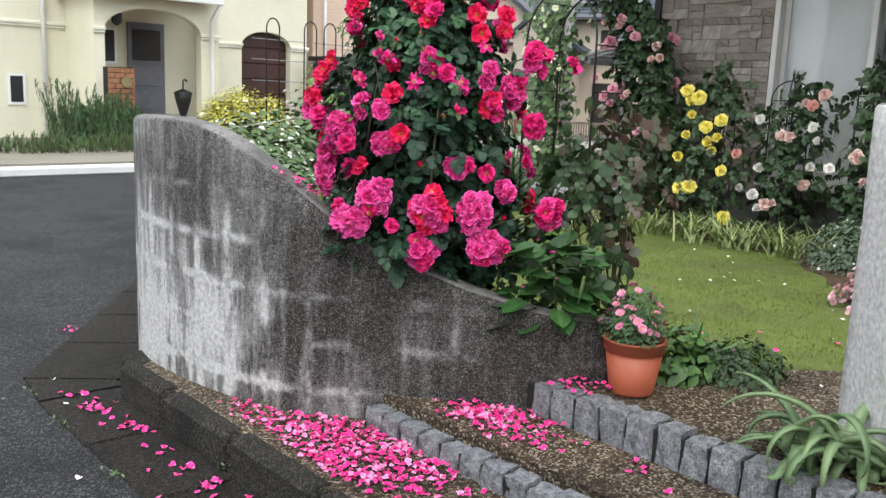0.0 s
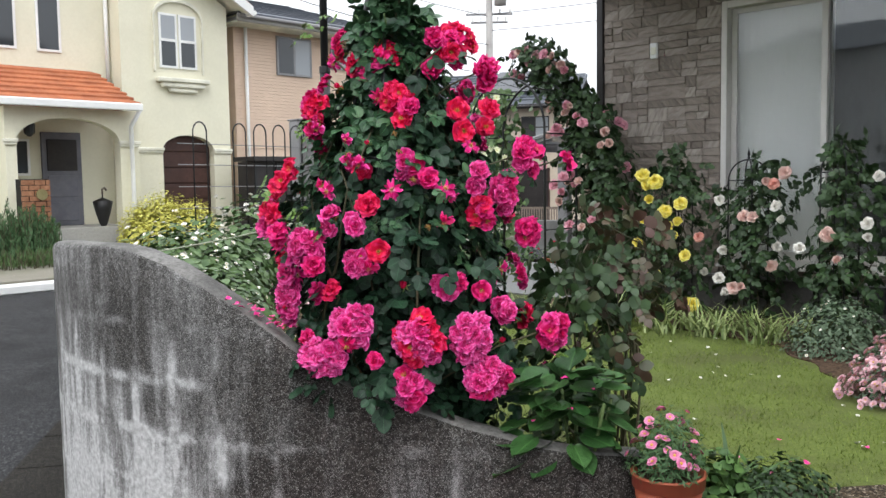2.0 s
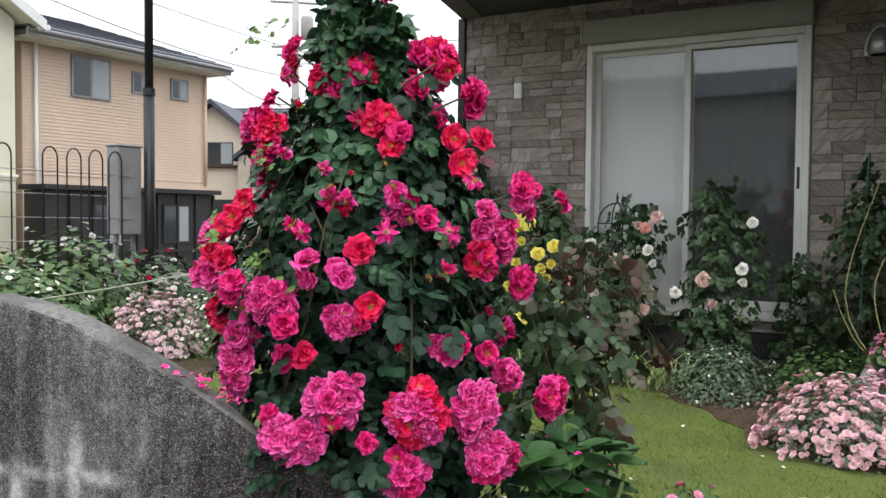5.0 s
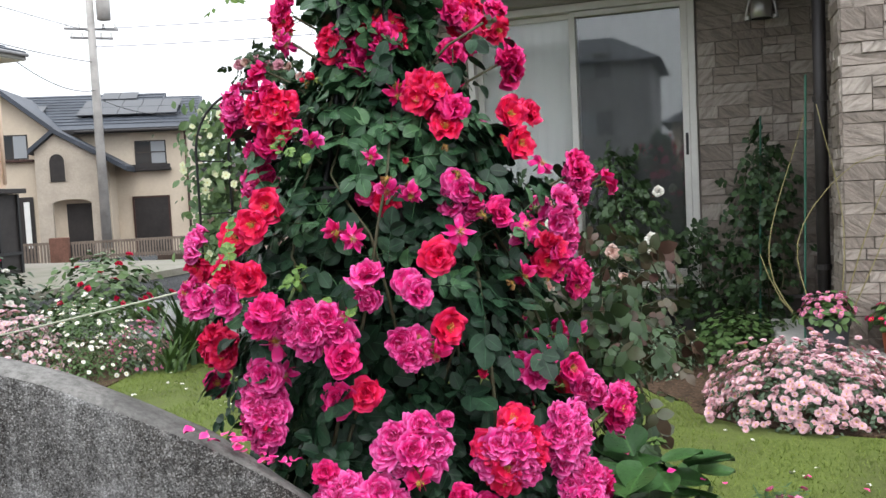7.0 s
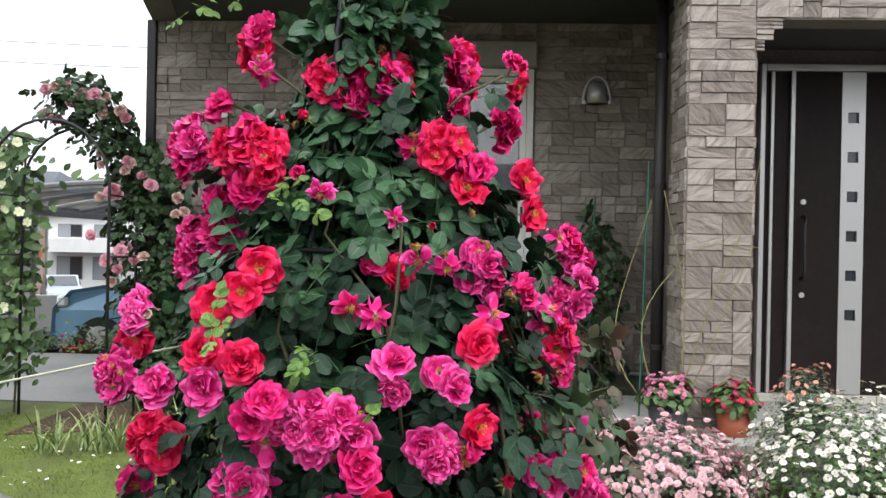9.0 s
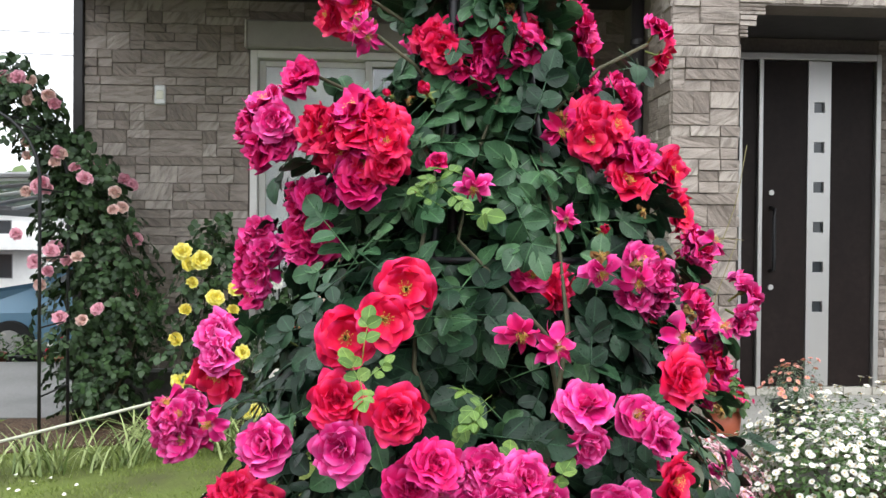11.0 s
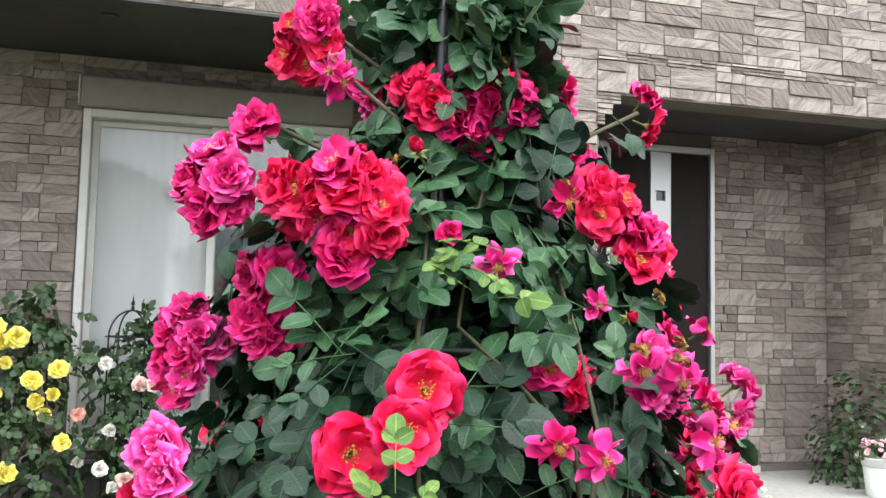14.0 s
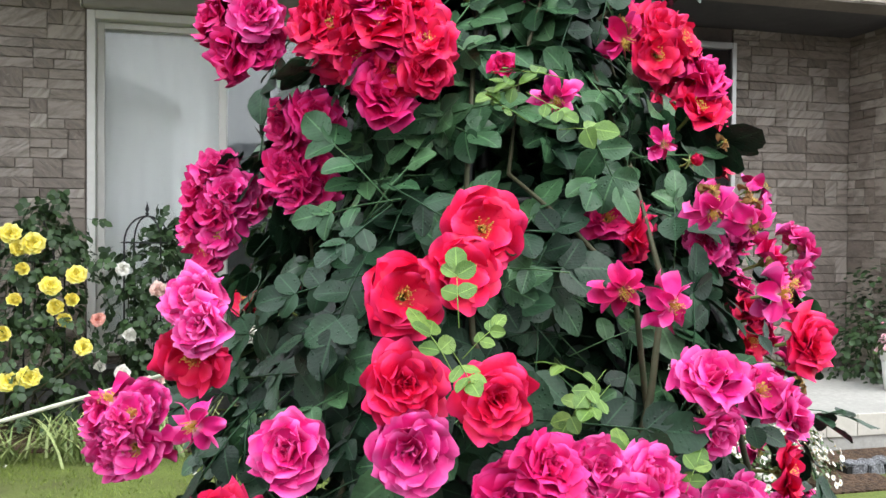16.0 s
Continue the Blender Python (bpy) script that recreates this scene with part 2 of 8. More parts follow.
def stone_mat(name, c0, c1, c2):
    """Split-face stone cladding: one tone a stone, slanting tool marks."""
    m = mat(name, c0, 0.75)
    t, n, l, b = nodes(m)
    r = random_of(m)
    col = ramp(m, r, [(0.0, c0), (0.45, c1), (1.0, c2)])
    o = n.new("ShaderNodeCombineXYZ")
    l.new(math_of(m, "MULTIPLY", r, 7.0), o.inputs[0])
    l.new(math_of(m, "MULTIPLY", r, 3.0), o.inputs[1])
    c = n.new("ShaderNodeTexCoord")
    rot = n.new("ShaderNodeVectorRotate")
    rot.inputs["Axis"].default_value = (1, 0, 0)
    l.new(c.outputs["Object"], rot.inputs["Vector"])
    l.new(math_of(m, "MULTIPLY", math_of(m, "SUBTRACT", r, 0.5), 2.4), rot.inputs["Angle"])
    mp = n.new("ShaderNodeMapping")
    mp.inputs["Scale"].default_value = (9, 7, 34)
    l.new(rot.outputs[0], mp.inputs[0])
    l.new(o.outputs[0], mp.inputs["Location"])
    chips = noise_of(m, mp.outputs[0], 1.0, 3, 0.55)
    fine = noise_of(m, c.outputs["Object"], 60, 5, 0.7)
    col = mix(m, col, tuple(v * 0.5 for v in c0), ramp(m, chips, [(0.45, (0, 0, 0)), (0.64, (0.5, 0.5, 0.5))]))
    col = mix(m, col, tuple(min(1, v * 1.5) for v in c2), ramp(m, fine, [(0.56, (0, 0, 0)), (0.85, (0.5, 0.5, 0.5))]))
    base(m, col)
    bump(m, math_of(m, "ADD", math_of(m, "MULTIPLY", chips, 1.0), math_of(m, "MULTIPLY", fine, 0.25)), 0.9, 0.02)
    return m


STONE = stone_mat("split_stone", (0.20, 0.164, 0.138), (0.30, 0.253, 0.217), (0.42, 0.368, 0.322))
JOINT = speckled("stone_joint", (0.15, 0.127, 0.110), (0.21, 0.180, 0.158), 40, 0.9)


def wall_mat(name="stained_block_wall", pale=0.0):
    """Old pebble-dashed block wall: black algae, white lime along the ghosts of the joints and in runs below them."""
    m = mat(name, (0.2, 0.2, 0.19), 0.85, 0.0, 0.25)
    t, n, l, b = nodes(m)
    uv = n.new("ShaderNodeUVMap")
    uv.uv_map = "UVMap"
    co = coords(m)
    sp = n.new("ShaderNodeSeparateXYZ")
    l.new(uv.outputs[0], sp.inputs[0])
    wob = noise_of(m, uv.outputs[0], 7, 3)
    bk = n.new("ShaderNodeTexBrick")
    bk.inputs["Scale"].default_value = 1.0
    bk.inputs["Brick Width"].default_value, bk.inputs["Row Height"].default_value = 0.20, 0.19
    bk.inputs["Mortar Size"].default_value, bk.inputs["Mortar Smooth"].default_value = 0.034, 1.0
    bk.offset = 0.0
    warp = n.new("ShaderNodeVectorMath")
    warp.operation = "ADD"
    wv = n.new("ShaderNodeCombineXYZ")
    l.new(math_of(m, "ADD", math_of(m, "MULTIPLY", math_of(m, "SUBTRACT", wob, 0.5), 0.04), -0.01), wv.inputs[0])
    l.new(math_of(m, "ADD", math_of(m, "MULTIPLY", math_of(m, "SUBTRACT", wob, 0.5), 0.04), -0.05), wv.inputs[1])
    l.new(uv.outputs[0], warp.inputs[0])
    l.new(wv.outputs[0], warp.inputs[1])
    l.new(warp.outputs[0], bk.inputs["Vector"])
    runs_co = n.new("ShaderNodeMapping")
    runs_co.inputs["Scale"].default_value = (17, 2.6, 1)
    l.new(uv.outputs[0], runs_co.inputs[0])
    runs = noise_of(m, runs_co.outputs[0], 1.0, 5, 0.6)
    patch = noise_of(m, uv.outputs[0], 3.1, 4, 0.6)
    big = noise_of(m, uv.outputs[0], 1.5, 3, 0.5)
    peb = n.new("ShaderNodeTexVoronoi")
    peb.inputs["Scale"].default_value = 330
    l.new(co, peb.inputs["Vector"])
    psep = n.new("ShaderNodeSeparateColor")
    l.new(peb.outputs["Color"], psep.inputs[0])
    speck = psep.outputs[0]
    grain = math_of(m, "ADD", math_of(m, "MULTIPLY", noise_of(m, co, 240, 3, 0.8), 0.85), math_of(m, "MULTIPLY", speck, 0.15))
    grain2 = noise_of(m, co, 55, 3, 0.6)
    # the outer curve is the most limed
    along = ramp(m, math_of(m, "MULTIPLY", sp.outputs[0], 0.3), [(0.0, (0.0,) * 3), (0.25, (0.09,) * 3), (0.34, (0.20,) * 3), (0.42, (0.42,) * 3), (0.52, (0.74,) * 3), (0.75, (0.85,) * 3)])
    ghost = math_of(m, "MULTIPLY", bk.outputs["Fac"], ramp(m, patch, [(0.45, (0, 0, 0)), (0.60, (1, 1, 1))]))
    streak = ramp(m, runs, [(0.44, (0, 0, 0)), (0.62, (1, 1, 1))])
    blot = ramp(m, big, [(0.42, (0, 0, 0)), (0.62, (1, 1, 1))])
    lime = math_of(m, "ADD", math_of(m, "MULTIPLY", ghost, 0.95), math_of(m, "MULTIPLY", streak, 0.48))
    lime = math_of(m, "ADD", lime, math_of(m, "MULTIPLY", blot, 0.62))
    lime = math_of(m, "MULTIPLY", lime, math_of(m, "ADD", math_of(m, "MULTIPLY", along, 1.45), 0.17))
    lime = math_of(m, "MULTIPLY", lime, ramp(m, sp.outputs[1], [(0.0, (1.0,) * 3), (0.15, (1.0,) * 3), (0.40, (1.0,) * 3), (0.60, (0.70,) * 3), (0.80, (0.45,) * 3), (1.0, (0.25,) * 3)]))
    lime = math_of(m, "ADD", lime, math_of(m, "MULTIPLY", along, 0.22))
    lime = math_of(m, "ADD", lime, pale)
    # one broad white bloom of lime on the outer curve
    du = math_of(m, "MULTIPLY", math_of(m, "SUBTRACT", sp.outputs[0], 1.68), 4.6)
    dv = math_of(m, "MULTIPLY", math_of(m, "SUBTRACT", sp.outputs[1], 0.38), 3.4)
    near_ = math_of(m, "SQRT", math_of(m, "ADD", math_of(m, "MULTIPLY", du, du), math_of(m, "MULTIPLY", dv, dv)))
    near_ = math_of(m, "ADD", near_, math_of(m, "MULTIPLY", math_of(m, "SUBTRACT", patch, 0.5), 1.3))
    lime = math_of(m, "ADD", lime, ramp(m, near_, [(0.15, (0.62,) * 3), (0.95, (0, 0, 0))]))
    # lime shows grain by grain
    spec = math_of(m, "ADD", math_of(m, "MULTIPLY", lime, 0.60), math_of(m, "MULTIPLY", math_of(m, "SUBTRACT", grain, 0.5), 0.72))
    lime = ramp(m, spec, [(0.08, (0, 0, 0)), (0.26, (0.30,) * 3), (0.52, (1, 1, 1))])
    dark = ramp(m, grain2, [(0.35, (0.013, 0.011, 0.0095)), (0.55, (0.031, 0.027, 0.023)), (0.72, (0.066, 0.058, 0.050))])
    dark = mix(m, dark, (0.013, 0.012, 0.011), ramp(m, patch, [(0.5, (0, 0, 0)), (0.68, (0.7, 0.7, 0.7))]))
    light = ramp(m, grain2, [(0.3, (0.33, 0.325, 0.315)), (0.7, (0.62, 0.615, 0.605))])
    dark = mix(m, dark, (0.27, 0.26, 0.245), ramp(m, speck, [(0.80, (0, 0, 0)), (0.98, (0.55,) * 3)]))
    base(m, mix(m, dark, light, lime))
    bump(m, math_of(m, "ADD", math_of(m, "SUBTRACT", 1.0, peb.outputs["Distance"]), math_of(m, "MULTIPLY", grain2, 0.9)), 0.45, 0.0025)
    return m


WALL = wall_mat()
WALLTOP = speckled("wall_cap_render", (0.10, 0.096, 0.088), (0.26, 0.25, 0.235), 70, 0.85, 0.6, 0.005, 5, 0.6)
WALL2 = wall_mat("pale_block_wall", 0.98)


def leaf_mat(name, c0, c1, rough=0.45, young=None, spec=0.4):
    m = mat(name, c0, rough, 0.0, spec)
    r = random_of(m)
    stops = [(0.0, c0), (0.9, c1)] if young is None else [(0.0, c0), (0.86, c1), (0.97, young)]
    col = ramp(m, r, stops)
    co = coords(m)
    col = mix(m, col, tuple(v * 0.6 for v in c0), ramp(m, noise_of(m, co, 40, 3), [(0.45, (0, 0, 0)), (0.8, (0.5, 0.5, 0.5))]))
    base(m, col)
    b = nodes(m)[3]
    b.inputs["Subsurface Weight"].default_value = 0.0
    bump(m, noise_of(m, co, 160, 2), 0.25, 0.002)
    return m


def veined_leaf(name, c0, c1, c2, rough=0.36):
    """Glossy leaf: pale midrib, sunk side veins, rain drops."""
    m = mat(name, c0, rough, 0.0, 0.25)
    t, n, l, b = nodes(m)
    r = random_of(m)
    uv = n.new("ShaderNodeUVMap")
    uv.uv_map = "UVMap"
    sp = n.new("ShaderNodeSeparateXYZ")
    l.new(uv.outputs[0], sp.inputs[0])
    side = math_of(m, "ABSOLUTE", math_of(m, "SUBTRACT", sp.outputs[0], 0.5))
    rows = math_of(m, "SINE", math_of(m, "MULTIPLY", math_of(m, "SUBTRACT", sp.outputs[1], math_of(m, "MULTIPLY", side, 0.55)), 50.0))
    quilt = math_of(m, "MULTIPLY", math_of(m, "ADD", rows, 1.0), 0.5)
    co = coords(m)
    net = noise_of(m, co, 260, 2)
    col = ramp(m, r, [(0.0, c0), (0.55, c1), (1.0, c2)])
    col = mix(m, col, tuple(v * 0.55 for v in c0), ramp(m, noise_of(m, co, 45, 3), [(0.46, (0, 0, 0)), (0.75, (0.6,) * 3)]))
    col = mix(m, col, tuple(v * 1.7 for v in c2), ramp(m, math_of(m, "SUBTRACT", quilt, side), [(0.0, (0.05,) * 3), (0.12, (0, 0, 0))]))
    col = mix(m, col, tuple(v * 2.2 for v in c2), ramp(m, side, [(0.015, (0.35,) * 3), (0.04, (0, 0, 0))]))
    base(m, col)
    vor = n.new("ShaderNodeTexVoronoi")
    vor.inputs["Scale"].default_value = 150
    l.new(co, vor.inputs["Vector"])
    drop = ramp(m, vor.outputs["Distance"], [(0.10, (1, 1, 1)), (0.24, (0, 0, 0))])
    rough_of(m, math_of(m, "SUBTRACT", math_of(m, "ADD", rough - 0.08, math_of(m, "MULTIPLY", net, 0.2)), math_of(m, "MULTIPLY", drop, 0.3)))
    h = math_of(m, "ADD", math_of(m, "MULTIPLY", quilt, 0.07), math_of(m, "MULTIPLY", drop, 0.5))
    bump(m, math_of(m, "ADD", h, math_of(m, "MULTIPLY", net, 0.4)), 0.5, 0.002)
    return m


# the bush's inner shade is in the first colour, light on its top in the second
LEAF_SHADED = veined_leaf("shaded_rose_leaf", (0.007, 0.020, 0.011), (0.013, 0.037, 0.019), (0.026, 0.066, 0.032), 0.42)
LEAF_FRESH_LIT = veined_leaf("fresh_lit_rose_leaf", (0.019, 0.054, 0.025), (0.038, 0.096, 0.042), (0.072, 0.150, 0.064))
LEAF_YOUNG = veined_leaf("young_rose_leaf", (0.055, 0.115, 0.022), (0.095, 0.175, 0.034), (0.15, 0.235, 0.05), 0.42)
LEAF_ROSEMARY = leaf_mat("rosemary_needles", (0.035, 0.085, 0.028), (0.075, 0.150, 0.055), 0.6)
LEAF_HERB = leaf_mat("light_herb_leaf", (0.035, 0.085, 0.02), (0.085, 0.17, 0.04), 0.5)
LEAF_IRIS = leaf_mat("iris_leaf", (0.03, 0.07, 0.022), (0.065, 0.12, 0.04), 0.45)
LEAF_DARK = leaf_mat("dark_foliage", (0.018, 0.040, 0.014), (0.046, 0.090, 0.030), 0.5)
LEAF_MID = leaf_mat("garden_foliage", (0.045, 0.095, 0.025), (0.10, 0.17, 0.05), 0.5)
LEAF_GREY = leaf_mat("grey_green_foliage", (0.06, 0.10, 0.055), (0.13, 0.18, 0.11), 0.6)
LEAF_BROWN = leaf_mat("bronze_leaf", (0.085, 0.036, 0.028), (0.048, 0.082, 0.034), 0.45)
LEAF_HOSTA = veined_leaf("broad_leaf", (0.022, 0.066, 0.018), (0.036, 0.095, 0.026), (0.055, 0.13, 0.036), 0.36)
LEAF_STRAP = leaf_mat("strap_leaf", (0.11, 0.17, 0.045), (0.36, 0.42, 0.17), 0.5)
LEAF_YELLOW = leaf_mat("golden_foliage", (0.48, 0.46, 0.07), (0.68, 0.64, 0.16), 0.7)
LEAF_VARIEGATED = leaf_mat("climber_leaf", (0.04, 0.085, 0.03), (0.13, 0.21, 0.07), 0.5)
LEAF_ALOE = leaf_mat("aloe_leaf", (0.10, 0.17, 0.075), (0.18, 0.26, 0.12), 0.45)
BLADE = leaf_mat("grass_blade", (0.095, 0.140, 0.020), (0.200, 0.260, 0.048), 0.6)
FARGREEN = leaf_mat("far_tree_foliage", (0.06, 0.10, 0.03), (0.12, 0.17, 0.06), 0.7)


def petal_mat(name, heart, body, rim, rough=0.5):
    """heart at the petal's foot, body, and rim at its outer edge."""
    m = mat(name, body, rough, 0.0, 0.2)
    t = attr_of(m, "reach")
    r = random_of(m)
    col = ramp(m, t, [(0.0, heart), (0.28, body), (0.75, body), (1.0, rim)])
    col = mix(m, col, tuple(v * 0.72 for v in body), math_of(m, "MULTIPLY", r, 0.4))
    base(m, col)
    b = nodes(m)[3]
    t_, n, l, b = nodes(m)
    co = coords(m)
    vor = n.new("ShaderNodeTexVoronoi")
    vor.inputs["Scale"].default_value = 190
    l.new(co, vor.inputs["Vector"])
    drop = ramp(m, vor.outputs["Distance"], [(0.08, (1, 1, 1)), (0.20, (0, 0, 0))])
    rough_of(m, math_of(m, "SUBTRACT", rough, math_of(m, "MULTIPLY", drop, 0.38)))
    bump(m, math_of(m, "ADD", noise_of(m, co, 120, 2), math_of(m, "MULTIPLY", drop, 0.5)), 0.3, 0.002)
    return m


P_RED = petal_mat("red_petal", (0.80, 0.10, 0.08), (0.73, 0.006, 0.060), (0.82, 0.035, 0.17))
P_CRIMSON = petal_mat("crimson_petal", (0.75, 0.16, 0.26), (0.68, 0.008, 0.13), (0.80, 0.055, 0.30))
P_MAGENTA = petal_mat("magenta_petal", (0.88, 0.55, 0.68), (0.73, 0.018, 0.215), (0.88, 0.15, 0.45))
P_PINK = petal_mat("deep_pink_petal", (0.82, 0.24, 0.42), (0.76, 0.028, 0.25), (0.88, 0.20, 0.52))
P_FALLEN = petal_mat("fallen_pink_petal", (0.88, 0.40, 0.56), (0.76, 0.030, 0.24), (0.84, 0.14, 0.40))
P_FALLEN_PALE = petal_mat("fallen_pale_petal", (0.88, 0.55, 0.66), (0.86, 0.22, 0.46), (0.90, 0.48, 0.64))
P_FALLEN_DEEP = petal_mat("fallen_deep_petal", (0.86, 0.30, 0.45), (0.78, 0.015, 0.20), (0.84, 0.08, 0.33))
P_LILY = petal_mat("pale_star_petal", (0.62, 0.66, 0.25), (0.76, 0.78, 0.50), (0.80, 0.82, 0.62))
P_YELLOW = petal_mat("yellow_petal", (0.88, 0.66, 0.06), (0.92, 0.78, 0.11), (0.94, 0.87, 0.34))
P_WHITE = petal_mat("white_petal", (0.76, 0.70, 0.50), (0.80, 0.77, 0.70), (0.82, 0.80, 0.76))
P_BLUSH = petal_mat("blush_petal", (0.75, 0.36, 0.30), (0.78, 0.50, 0.44), (0.82, 0.66, 0.60))
P_ROSE = petal_mat("rose_pink_petal", (0.68, 0.20, 0.28), (0.72, 0.30, 0.38), (0.78, 0.48, 0.54))
P_SALMON = petal_mat("salmon_petal", (0.75, 0.30, 0.20), (0.78, 0.34, 0.28), (0.80, 0.46, 0.38))
P_DAISYPINK = petal_mat("pink_daisy_petal", (0.62, 0.30, 0.37), (0.76, 0.43, 0.49), (0.83, 0.62, 0.65))
P_LILAC = petal_mat("lilac_pink_petal", (0.66, 0.40, 0.46), (0.78, 0.52, 0.57), (0.82, 0.66, 0.69))
P_HOTPINK = petal_mat("marguerite_petal", (0.66, 0.12, 0.26), (0.74, 0.22, 0.40), (0.78, 0.36, 0.52))
P_SPENT = petal_mat("faded_petal", (0.40, 0.30, 0.10), (0.26, 0.14, 0.05), (0.20, 0.10, 0.04))


# ---- building helpers ----
class Geo:
    """Points and faces of one mesh, gathered piece by piece."""

    def __init__(self):
        self.v, self.f, self.m, self.luv = [], [], [], []

    def add(self, verts, faces, k=0):
        o = len(self.v)
        self.v += [tuple(p) for p in verts]
        self.f += [tuple(o + i for i in q) for q in faces]
        self.m += [k] * len(faces)
        return self

    def box(self, x0, y0, z0, x1, y1, z1, k=0, e=0.0):
        """A box; e: width of the bevel round its edges."""
        if e <= 0:
            p = [(x, y, z) for z in (z0, z1) for x, y in ((x0, y0), (x1, y0), (x1, y1), (x0, y1))]
            return self.add(p, [(3, 2, 1, 0), (4, 5, 6, 7), (0, 1, 5, 4), (1, 2, 6, 5), (2, 3, 7, 6), (3, 0, 4, 7)], k)
        b = bmesh.new()
        bmesh.ops.create_cube(b, size=1)
        for q in b.verts:
            q.co = ((x0 + x1) / 2 + q.co.x * (x1 - x0), (y0 + y1) / 2 + q.co.y * (y1 - y0), (z0 + z1) / 2 + q.co.z * (z1 - z0))
        bmesh.ops.bevel(b, geom=b.edges[:], offset=e, segments=1, affect="EDGES")
        b.verts.index_update()
        self.add([q.co for q in b.verts], [[q.index for q in g.verts] for g in b.faces], k)
        b.free()
        return self

    def ring(self, loops, k=0, close=True, caps=True):
        """Skin over loops of points of one count."""
        n, o = len(loops[0]), len(self.v)
        for loop in loops:
            self.v += [tuple(p) for p in loop]
        fs = []
        for i in range(len(loops) - 1):
            for j in range(n if close else n - 1):
                a, b = o + i * n + j, o + i * n + (j + 1) % n
                fs.append((a, b, b + n, a + n))
        if caps and close:
            fs.append(tuple(o + j for j in reversed(range(n))))
            fs.append(tuple(o + (len(loops) - 1) * n + j for j in range(n)))
        self.f += fs
        self.m += [k] * len(fs)
        return self

    def tube(self, points, r, n=8, k=0, r1=None):
        pts = [Vector(p) for p in points]
        loops, up = [], Vector((0.31, 0.17, 0.93)).normalized()
        for i, p in enumerate(pts):
            d = (pts[min(i + 1, len(pts) - 1)] - pts[max(i - 1, 0)]).normalized()
            u = d.cross(up)
            u = u.normalized() if u.length > 0.05 else d.cross(Vector((1, 0, 0))).normalized()
            w = d.cross(u)
            q = r if r1 is None else r + (r1 - r) * i / max(1, len(pts) - 1)
            loops.append([p + q * (math.cos(2 * math.pi * j / n) * u + math.sin(2 * math.pi * j / n) * w) for j in range(n)])
        return self.ring(loops, k)

    def turned(self, cx, cy, profile, n=24, k=0, caps=False):
        """Profile of (radius, z) turned round an upright axis."""
        return self.ring([[(cx + r * math.cos(2 * math.pi * j / n), cy + r * math.sin(2 * math.pi * j / n), z) for j in range(n)] for r, z in profile], k, True, caps)

    def mesh(self, name, mats, smooth=False, uv=None, reach=None):
        d = bpy.data.meshes.new(name)
        d.from_pydata(self.v, [], self.f)
        for m in mats if isinstance(mats, (list, tuple)) else [mats]:
            d.materials.append(m)
        d.polygons.foreach_set("material_index", self.m)
        if smooth:
            d.polygons.foreach_set("use_smooth", [True] * len(self.f))
        if uv is None and self.luv and len(self.luv) == len(self.v):
            uv = self.luv
        if uv is not None:
            layer = d.uv_layers.new(name="UVMap")
            layer.data.foreach_set("uv", np.array(uv)[np.concatenate([np.array(q) for q in self.f])].ravel())
        if reach is not None:
            a = d.attributes.new("reach", "FLOAT", "POINT")
            a.data.foreach_set("value", reach)
        d.update()
        return d


def thing(name, label="", category="", group="", kind="", at=(0, 0, 0)):
    ob = new(name)
    ob.empty_display_size = 0.1
    ob.location = at
    return tagged(ob, label, category, group, kind)


def part(name, geo, mats, parent=None, label="", smooth=False, uv=None, reach=None):
    data = geo if isinstance(geo, bpy.types.Mesh) else geo.mesh(name, mats, smooth, uv, reach)
    ob = new(name, data)
    if parent is not None:
        ob.parent = parent
        ob.matrix_parent_inverse = Matrix.Translation(parent.location).inverted() if parent.type == "EMPTY" else parent.matrix_world.inverted()
    if label:
        ob["label"] = label
    return ob


def place(name, data, parent, m):
    """One more object on shared mesh data, under parent, at the world pose m."""
    ob = new(name, data)
    ob.parent = parent
    ob.matrix_parent_inverse = Matrix.Translation(parent.location).inverted()
    ob.matrix_basis = m
    return ob


def flat(name, points, z, material, label, category, thick=0.0):
    g = Geo()
    n = len(points)
    g.v = [(x, y, z) for x, y in points]
    g.f, g.m = [tuple(range(n))], [0]
    if thick:
        g.v += [(x, y, z - thick) for x, y in points]
        g.f += [tuple(reversed(range(n, 2 * n)))] + [((i + 1) % n, i, n + i, n + (i + 1) % n) for i in range(n)]
        g.m = [0] * len(g.f)
    return tagged(part(name, g, material), label, category, "", "structure")


def curve_points(pts, step=0.05):
    """Points of a smooth line through pts (Catmull-Rom), in two or three dimensions."""
    p = [Vector(q) for q in pts]
    p = [2 * p[0] - p[1], *p, 2 * p[-1] - p[-2]]
    out = []
    for a, b, c, d in zip(p, p[1:], p[2:], p[3:]):
        k = max(2, int((c - b).length / step))
        for i in range(k):
            t = i / k
            out.append(0.5 * (2 * b + (c - a) * t + (2 * a - 5 * b + 4 * c - d) * t * t + (3 * b - a - 3 * c + d) * t ** 3))
    return out + [p[-2]]


rnd = random.Random(7)

# ---- ground, road, gutter ----
ROAD_Z, TREAD_Z, STRIP_Z = -0.37, -0.108, -0.224
